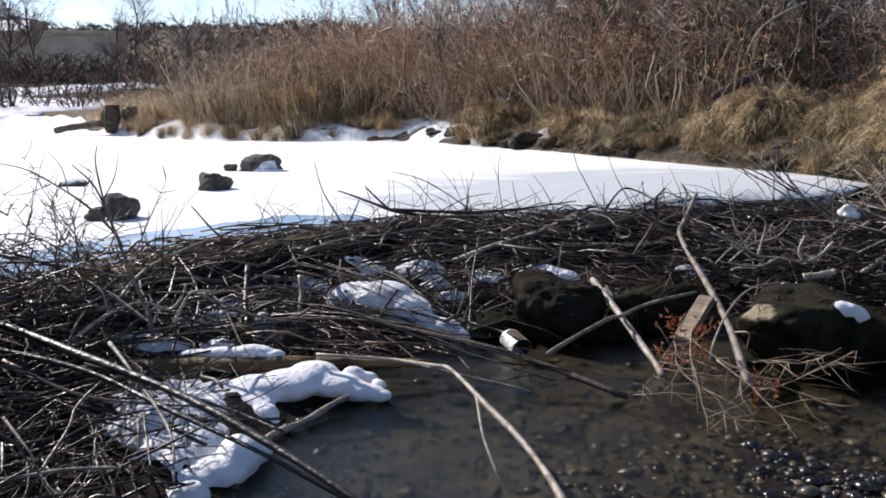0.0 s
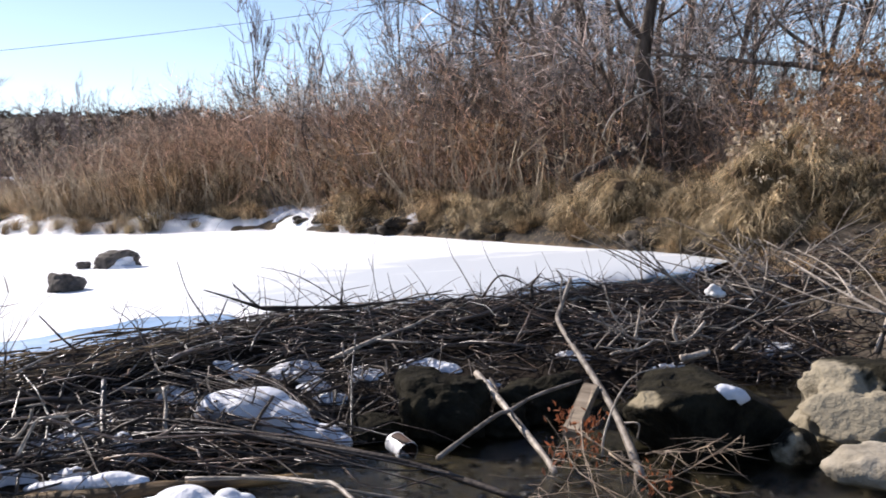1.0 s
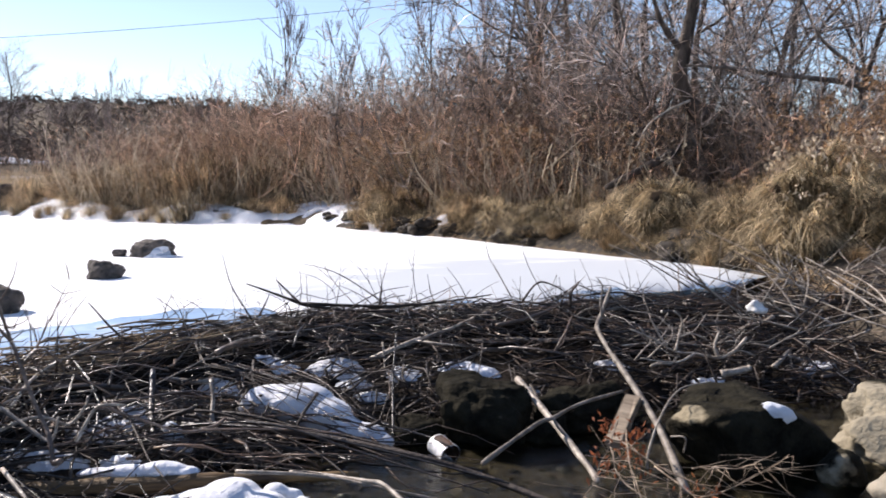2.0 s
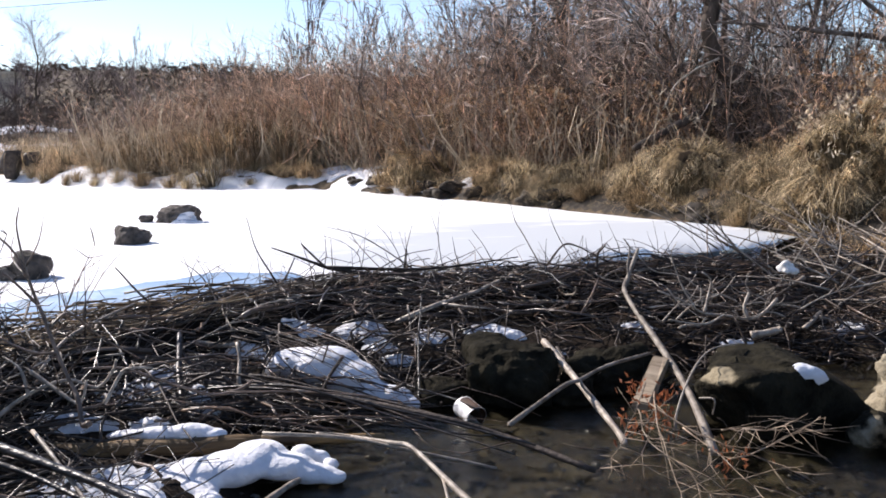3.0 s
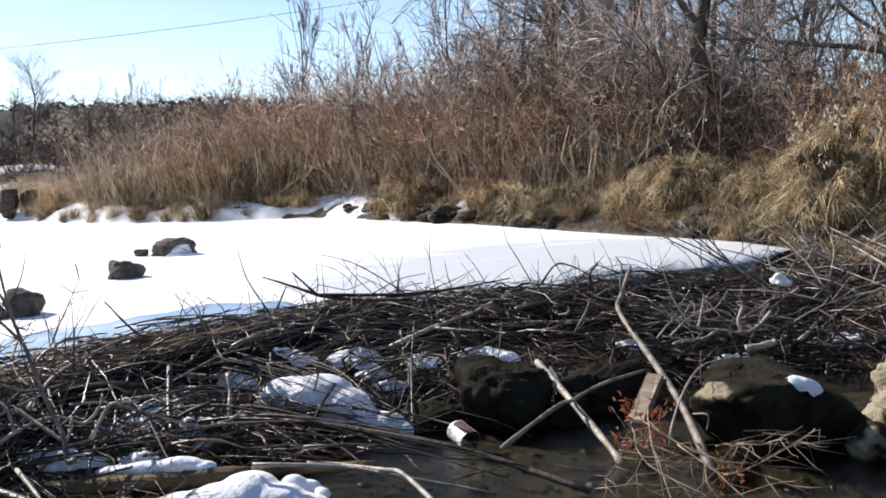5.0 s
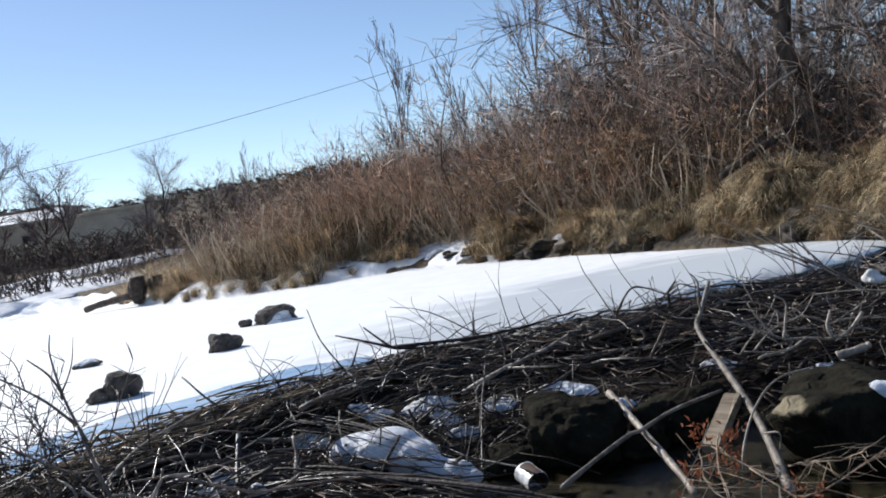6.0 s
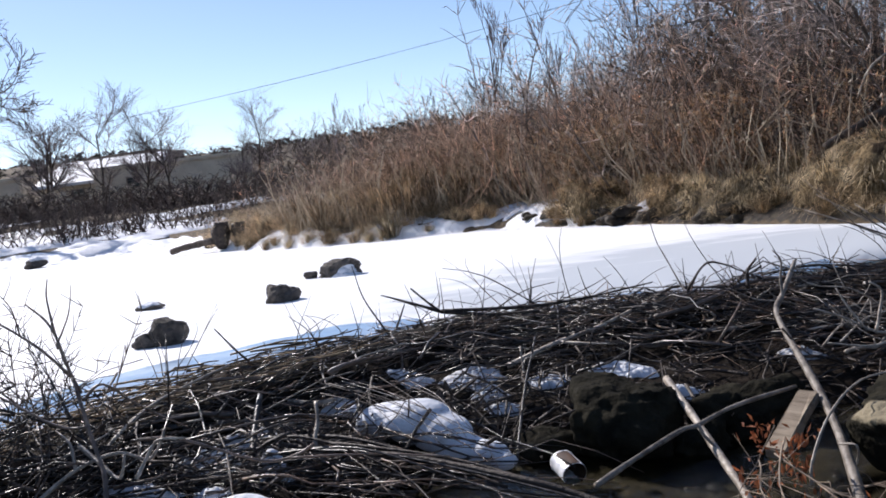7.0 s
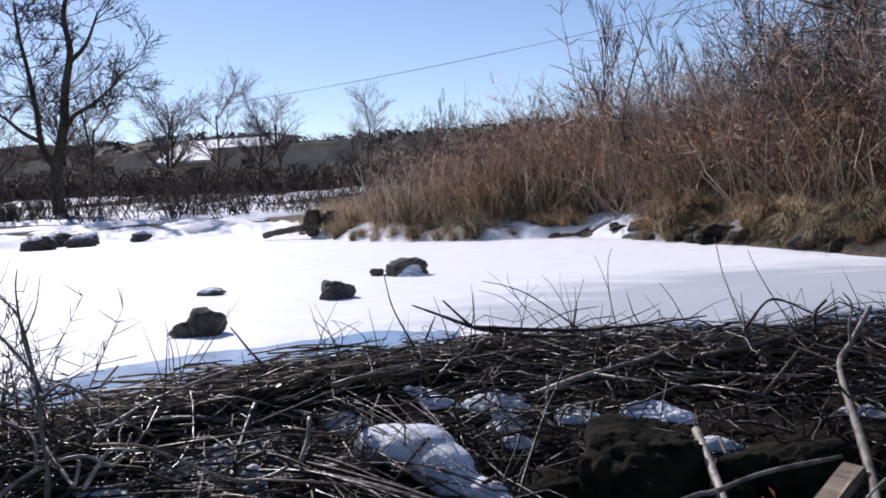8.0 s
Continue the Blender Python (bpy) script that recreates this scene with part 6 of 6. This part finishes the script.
# a second thicket at their feet
for j in range(48):
    x, y = rng.uniform(-9.5, 9), rng.uniform(23, 33)
    s = np.interp(x, [-9.5, -6, -3, 2, 9], [0.7, 0.95, 1.3, 1.6, 1.8]) * rng.uniform(0.8, 1.15)
    put_shrub((WILLOWS + GREYS)[j % 10], pose(x, y, land_at(x, y), 0, 0, rng.uniform(0, 360)) @ Matrix.Scale(s, 4), "bare brown thicket farther back", "thicket farther back")

# the leaning tree and its long low bough
branch_thing("leaning_tree", "dark leaning tree with a long low bough",
             [([(11.2, 12.0, 0.6), (10.8, 12.0, 1.6), (10.516, 12.0, 2.11), (9.943, 12.0, 2.83), (9.395, 12.0, 3.26), (8.757, 12.0, 3.68), (8.337, 12.0, 4.1), (7.9, 12.0, 4.9)], 0.12, 0.06),
              ([(11.0, 11.8, 1.2), (9.538, 11.0, 1.8), (8.74, 11.0, 1.915), (7.872, 11.0, 1.99), (7.125, 11.0, 2.07), (6.669, 11.0, 2.13), (5.869, 11.0, 2.19), (5.179, 11.0, 2.27), (4.509, 11.0, 2.32)], 0.085, 0.018),
              ([(7.31, 11.0, 2.03), (6.845, 11.0, 2.37), (6.39, 11.0, 2.68), (6.1, 11.0, 3.2)], 0.04, 0.012), ([(9.4, 12.0, 3.26), (9.7, 12.0, 4.0), (10.2, 12.0, 5.0)], 0.05, 0.02),
              ([(8.2, 11.0, 1.96), (7.6, 10.9, 1.75), (7.0, 10.9, 1.8)], 0.03, 0.01), ([(5.9, 11.0, 2.19), (5.5, 10.9, 2.0), (5.0, 10.9, 2.02)], 0.02, 0.006)], BARK_GREY, 8, "tree")
branch_thing("fallen_tree", "dark fallen trunk lying across the wooded bank", [([(5.6, 12.6, 1.5), (4.8, 11.8, 1.25), (3.94, 11.0, 0.95), (3.3, 10.6, 0.7)], 0.07, 0.045)], BARK, 8, "trunk")
branch_thing("branch", "bleached curved branch arching out of the thicket", [([(4.55, 11.0, 1.85), (4.2, 10.9, 1.7), (3.9, 10.8, 1.5), (3.75, 10.8, 1.2)], 0.018, 0.01)], BLEACHED, 6)
branch_thing("dark_tree", "dark thick crooked tree in the wood",
             [([(5.47, 12.0, 0.45), (5.3, 12.0, 1.32), (5.16, 12.0, 1.65), (4.97, 12.0, 1.95), (4.84, 12.0, 2.36), (4.92, 12.0, 2.94), (4.97, 12.0, 3.6), (4.78, 12.1, 4.95)], 0.15, 0.08),
              ([(5.04, 12.0, 1.8), (5.47, 11.9, 1.63), (6.07, 11.8, 1.58)], 0.06, 0.025), ([(4.87, 12.0, 2.6), (4.44, 11.9, 3.1), (4.19, 11.9, 3.9)], 0.05, 0.018)], BARK, 9, "tree")
branch_thing("dark_tree", "slim dark tree in the wood", [([(4.6, 14.5, 0.4), (4.691, 14.5, 1.55), (4.745, 14.5, 2.84), (4.642, 14.5, 3.9), (4.4, 14.5, 5.2)], 0.09, 0.05)], BARK, 8, "tree")

# shrubs that have kept their leaves
rng = random.Random(91)
for j, (x, y, s) in enumerate(((6.0, 9.2, 1.0), (6.9, 9.0, 1.05), (7.8, 9.3, 1.1), (6.5, 10.0, 1.2), (7.5, 10.3, 1.25), (8.6, 9.6, 1.3), (5.6, 10.2, 1.0), (8.9, 8.6, 1.2), (4.6, 7.75, 0.75), (5.05, 7.8, 0.75), (5.5, 8.3, 0.9))):
    shrub = tagged(new("leafy_shrub"), "shrub with dry orange-brown leaves on the bank", "shrub", "leafy shrubs")
    z = land_at(x, y)
    for me in (GREYS[j % 5] if j % 2 else WILLOWS[j % 5]):
        piece("branch", me, shrub)["kind"] = "stuff"
    pl = [(rng.gauss(0, 0.45), rng.gauss(0, 0.45), rng.uniform(0.2, 2.1)) for _ in range(140)]
    piece("foliage", leaf_cloud("foliage", rng, pl, 0.034, TANLEAF, 1300), shrub, "dry orange-brown leaves")
    shrub.matrix_basis = pose(x, y, z, 0, 0, 50 * j) @ Matrix.Scale(s * 0.72, 4)
for j in range(44):
    t = rng.random()
    x, y = 0.5 + 3.4 * t, 14.4 - 3.9 * t + rng.uniform(0.0, 0.7)
    if j >= 16:
        x = 1.5 - 5.2 * t
        y = np.interp(x, [-6, -4.3, -2.6, -1, 0.5, 1.5], [17.6, 16.2, 15.6, 15.3, 14.0, 12.9]) + 0.2 + 1.8 * rng.random()
    if on_snow(x, y):
        continue
    me = leaf_cloud("foliage", rng, [(rng.gauss(0, 0.35), rng.gauss(0, 0.3), rng.uniform(0.2, 1.2)) for _ in range(80)], 0.026, TANLEAF, 270)
    shrub = tagged(new("low_shrub"), "low shrub with a few dry leaves on the bank", "shrub", "low shrubs")
    piece("foliage", me, shrub, "dry leaves")
    for me in WILLOWS[j % 5][:1]:
        br = piece("branch", me, shrub)
        br.matrix_basis = Matrix.Scale(0.45, 4)
        br["kind"] = "stuff"
    shrub.matrix_basis = pose(x, y, land_at(x, y))

# pale broken stalks that stand out in front of the thicket
rng = random.Random(43)
runs = []
for j in range(640):
    x = rng.uniform(-5.5, 4.0)
    y = np.interp(x, [-6, -4.3, -2.6, -1, 0.5, 2.5, 4.0], [17.4, 16.0, 15.4, 15.1, 13.8, 11.0, 9.6]) + 0.2 + 1.6 * rng.random() ** 1.5
    l = rng.uniform(0.3, 1.5)
    b = np.array((x, y, land_at(x, y)))
    d = np.array((rng.gauss(0, 0.35), rng.gauss(0, 0.3), 1.0))
    d *= l / np.linalg.norm(d)
    bent = d * 0.55 + np.array((rng.gauss(0, 0.15), rng.gauss(0, 0.1), 0)) * l
    tip = b + d + (np.array((rng.gauss(0, 0.5), rng.gauss(0, 0.4), -0.3)) * l * 0.5 if rng.random() < 0.3 else 0)
    runs.append((np.array([b, b + bent, tip]), np.array((1.0, 0.85, 0.5)) * rng.uniform(0.004, 0.0105)))
thing("dry_stalks", tube_mesh("dry_stalks", runs, STALK, 3, False), "pale dry broken stalks standing in the thicket", "stalks", kind="stuff")

# pale seed heads and curled leaf scraps that catch the light all through the thicket
rng = random.Random(97)
scraps = []
for j in range(420):
    x = rng.uniform(-6.2, 4.2)
    y = float(np.interp(x, [-6, -4.3, -2.6, -1, 0.5, 2.5, 4.0], [17.4, 16.0, 15.4, 15.1, 13.8, 11.2, 9.9])) + 0.2 + 2.2 * rng.random() ** 1.4
    scraps.append((x, y, land_at(x, y) + rng.uniform(0.25, 1.0) * (0.8 if x < -4 else 1.5)))
for j in range(170):
    a, q = rng.uniform(0, 2 * math.pi), math.sqrt(rng.random())
    x, y = 4.55 + 0.75 * q * math.cos(a), 7.6 + 0.6 * q * math.sin(a)
    scraps.append((x, y, land_at(x, y) + 1.0 * math.sqrt(1 - 0.8 * q * q) + rng.uniform(-0.15, 0.12)))
thing("leaf_scraps", leaf_cloud("leaf_scraps", rng, scraps, 0.027, STALK, 2300), "pale curled leaf scraps caught in the thicket", "leaves", kind="stuff")

# ---- stump ----
rng = random.Random(3)


def make_stump():
    me = rock_mesh("stump", (0.17, 0.17, 0.46), 60, DARKWOOD, flat=0.55, rough=0.5, detail=3)
    thing("tree_stump", me, "dark broken tree stump at the pond's edge", "stump", pose(-7.25, 18.35, land_at(-7.25, 18.35) + 0.34))
    me = rock_mesh("stump", (0.15, 0.15, 0.32), 61, DARKWOOD, flat=0.55, rough=0.5, detail=3)
    thing("tree_stump", me, "smaller dark broken stump beside another", "stump", pose(-6.9, 18.5, land_at(-6.9, 18.5) + 0.24))
    branch_thing("fallen_log", "dark fallen log on the snow by the stump", [([(-8.6, 18.6, 0.12), (-8.0, 18.5, 0.22), (-7.4, 18.3, 0.26)], 0.07, 0.08)], BARK, 9, "log")


make_stump()

# ---- the far side ----
for j, (x, y, s) in enumerate(((-15.6, 19.4, 0.5), (-14.9, 20.2, 0.4), (-16.5, 20.6, 0.6), (-15.8, 21.5, 0.45), (-14.2, 21.8, 0.35), (-17.2, 22.0, 0.6))):
    rock("rock", x, y, 0.12, (s, s * 0.8, s * 0.45), 70 + j, STONE, "dark rock with snow at the far shore", 33 * j, group="rocks at the far shore")
    snow_patch(x + 0.05, y, s * 0.6, s * 0.5, 20 * j, 0.08, 80.0 + j, "snow on a far rock", z=0.12 + s * 0.36, group="snow on far rocks")
BUSHES = [willow_parts(340 + i, 2.0, 11, HEDGE, 0.035, 0.6, 2, 0.35, 2) for i in range(3)]
rng = random.Random(17)
for j in range(130):
    x, y = rng.uniform(-52, -9), rng.uniform(41, 48)
    put_shrub(BUSHES[j % 3], pose(x, y, land_at(x, y), 0, 0, rng.uniform(0, 360)) @ Matrix.Diagonal((1.6, 1.6, rng.uniform(0.62, 0.85), 1)), "dense bare dark shrub in a far hedge", "far hedge", "hedge_shrub")
for j in range(95):
    x, y = rng.uniform(-32, -10.5), rng.uniform(28, 39)
    put_shrub(BUSHES[j % 3], pose(x, y, land_at(x, y), 0, 0, rng.uniform(0, 360)) @ Matrix.Scale(rng.uniform(0.4, 0.75), 4), "bare dark shrub on the snowy far bank", "shrubs on the far bank", "hedge_shrub")
for j, (x, y, rx, ry) in enumerate(((-20, 34, 7, 2), (-27, 36, 6, 2), (-14, 31, 4, 1.2), (-24, 30.5, 5, 1.2), (-33, 40, 6, 2), (-18, 38, 5, 1.2), (-19, 27.5, 7, 1.3), (-13.5, 28, 4, 1.5))):
    snow_patch(x, y, rx, ry, 8 * j, 0.15, 100.0 + j, "broad patch of old snow on the far bank", group="snow on the far bank")



def cottonwood(x, y):
    rng = random.Random(470)
    runs = {}
    limbs = [([(0, 0, -0.2), (0.05, 0, 1.5), (0.1, 0, 2.6), (0.7, 0, 4.3), (1.0, 0, 6.2), (1.3, 0.2, 8.0), (1.1, 0.2, 9.6), (1.6, 0.2, 11.2)], 0.32, 0.09),
             ([(0.1, 0, 2.5), (-0.6, 0, 3.7), (-0.9, 0.2, 5.4), (-1.2, 0.2, 7.4), (-1.6, 0.3, 9.0), (-1.7, 0.3, 10.6)], 0.17, 0.06),
             ([(0.6, 0, 4.0), (1.5, -0.2, 4.9), (2.6, -0.3, 5.3), (3.6, -0.3, 5.9), (4.4, -0.3, 6.6)], 0.13, 0.04),
             ([(-0.7, 0, 3.9), (-1.8, 0.2, 4.4), (-2.8, 0.2, 5.2), (-3.6, 0.2, 5.6)], 0.13, 0.04),
             ([(1.2, 0.1, 7.4), (2.2, 0.2, 8.2), (3.0, 0.2, 9.6)], 0.13, 0.04)]
    main = []
    for pts, r0, r1 in limbs:
        p = spine(pts, 3)
        main.append((p, np.linspace(r0, r1, len(p))))
        for i in range(5, len(p)):
            for _ in range(2):
                w = p[i] - p[i - 1]
                side = np.array((rng.gauss(0, 1), rng.gauss(0, 0.7), rng.gauss(0.15, 0.6)))
                grow(runs, rng, p[i], w / np.linalg.norm(w) * 0.5 + side / np.linalg.norm(side), rng.uniform(1.0, 2.5), 0.035, 2, 0.22, 0.05, (5, 7), 0.7, 0.5, 5, 0.2)
    fine = [(q, np.maximum(r, 0.013)) for v in runs.values() for q, r in v]
    put_tree((tube_mesh("trunk", main, BARK, 8), tube_mesh("crown", fine, BARK, 3, False)), pose(x, y, land_at(x, y) - 0.3), "large bare forked cottonwood tree on the far bank")


cottonwood(-28.0, 35.0)
FAR_TREES = [tree_meshes(480 + i, 7.0, 0.12, BARK, FARTWIG, 3, (9, 12), 0.66, (0, 0), 0.52, 0.07, 0.18, 4, 0.008) for i in range(3)]
for j, (x, y, s) in enumerate(((-38, 60, 0.86), (-34, 60, 0.82), (-31, 61, 0.76), (-28.7, 60, 0.66), (-21.3, 60, 0.62), (-23.5, 62, 0.46), (-17.8, 60, 0.48), (-44, 58, 0.95), (-48, 60, 1.0), (-53, 58, 1.0), (-41.5, 55, 0.7), (-36, 56, 0.7))):
    put_tree(FAR_TREES[j % 3], pose(x, y, land_at(x, y), 0, 0, 77 * j) @ Matrix.Diagonal((1.3 * s, 1.3 * s, s, 1)), "bare tree in front of far houses", group="far trees")


def box(name, x0, x1, y0, y1, z0, z1, mat, parent, label="", bev=0.05):
    bm = bmesh.new()
    bmesh.ops.create_cube(bm, size=1)
    for v in bm.verts:
        v.co = Vector((x0 + (v.co.x + 0.5) * (x1 - x0), y0 + (v.co.y + 0.5) * (y1 - y0), z0 + (v.co.z + 0.5) * (z1 - z0)))
    bmesh.ops.bevel(bm, geom=bm.edges[:], offset=bev, segments=2, affect='EDGES')
    me = bpy.data.meshes.new(name)
    bm.to_mesh(me)
    bm.free()
    me.materials.append(mat)
    return piece(name, me, parent, label)


def house(x, y, w, d, h, turn, mat, label, pitched=False):
    hs = tagged(new("adobe_house"), label, "house", "far houses")
    z = land_at(x, y) - 0.6
    box("wall", -w / 2, w / 2, -d / 2, d / 2, 0, h, mat, hs, bev=0.12)
    if pitched:
        v = [(-w / 2 - 0.4, -d / 2 - 0.5, h), (w / 2 + 0.4, -d / 2 - 0.5, h), (w / 2 + 0.4, d / 2, h + 2.3), (-w / 2 - 0.4, d / 2, h + 2.3),
             (-w / 2 - 0.4, -d / 2 - 0.5, h - 0.25), (w / 2 + 0.4, -d / 2 - 0.5, h - 0.25), (w / 2 + 0.4, d / 2, h - 0.25), (-w / 2 - 0.4, d / 2, h - 0.25)]
        piece("roof", mesh_of("roof", v, [(0, 1, 2, 3), (0, 4, 5, 1), (1, 5, 6, 2), (3, 2, 6, 7), (0, 3, 7, 4), (4, 7, 6, 5)], SNOW, False), hs, "snow-covered pitched roof")
    else:
        box("parapet", -w / 2 - 0.1, w / 2 + 0.1, -d / 2 - 0.1, d / 2 + 0.1, h, h + 0.35, mat, hs, bev=0.1)
    for i in range(int(w // 7)):
        cx = -w / 2 + 3.2 + 7 * i
        win = box("window", cx - 0.6, cx + 0.6, -d / 2 - 0.06, -d / 2 + 0.1, h * 0.42, h * 0.75, ADOBE_DARK, hs, "dark recessed window", 0.02)
        box("pane", cx - 0.5, cx + 0.5, -d / 2 - 0.075, -d / 2 - 0.02, h * 0.45, h * 0.72, GLASS_DARK, win, "", 0.01)
    hs.matrix_basis = pose(x, y, z, 0, 0, turn)


house(-34.0, 73.0, 13, 8, 2.9, 20, ADOBE, "long flat-roofed tan adobe house on the slope")
house(-40.5, 72, 9, 7, 2.3, 12, ADOBE, "tan adobe house with a snowy pitched roof", True)
house(-55, 74, 14, 8, 2.6, 4, ADOBE, "low tan adobe house behind bare trees")
house(-68, 78, 12, 8, 4.0, -5, ADOBE_DARK, "brown flat-roofed adobe house on the slope")
house(-51, 98, 9, 8, 1.3, 0, ADOBE_DARK, "dark flat-roofed house on the ridge")

# dark brush on the slope of the ridge
rng = random.Random(37)
for j in range(95):
    x, y = rng.uniform(-44, -3), rng.uniform(72, 112)
    if x < -26 and y < 84:
        continue
    put_shrub(BUSHES[j % 3], pose(x, y, land_at(x, y) - 0.2, 0, 0, rng.uniform(0, 360)) @ Matrix.Diagonal((2.6, 2.6, rng.uniform(0.6, 0.95), 1)), "dense dark brush on the far ridge", "brush on the ridge", "hedge_shrub")

# junipers along the ridge
JUN = [leaf_cloud("juniper", random.Random(60 + i), [(random.Random(i * 50 + q).gauss(0, 0.7), random.Random(i * 51 + q).gauss(0, 0.7), random.Random(i * 52 + q).uniform(0.2, 2.2)) for q in range(60)], 0.22,
                  material("juniper_green", (0.022, 0.026, 0.017), (0.06, 0.062, 0.04), 4, 0.9, 0, island=0.4), 900) for i in range(2)]
rng = random.Random(29)
for j in range(60):
    x, y = rng.uniform(-90, -4), rng.uniform(84, 118)
    thing("juniper", JUN[j % 2], "dark green juniper on the ridge", "tree", pose(x, y, land_at(x, y) - 0.7, 0, 0, rng.uniform(0, 360)) @ Matrix.Diagonal((1.3, 1.3, rng.uniform(0.45, 0.75), 1)), "junipers on the ridge")

# ---- overhead cable ----
cable = [(-42 + 7.5 * i, 60, 6.98 + 0.11 * 7.5 * i + 0.0011 * (7.5 * i - 35) ** 2) for i in range(11)]
branch_thing("power_cable", "thin dark overhead cable crossing the sky", [(cable, 0.018, 0.018)], WIRE, 5, "cable", 3)
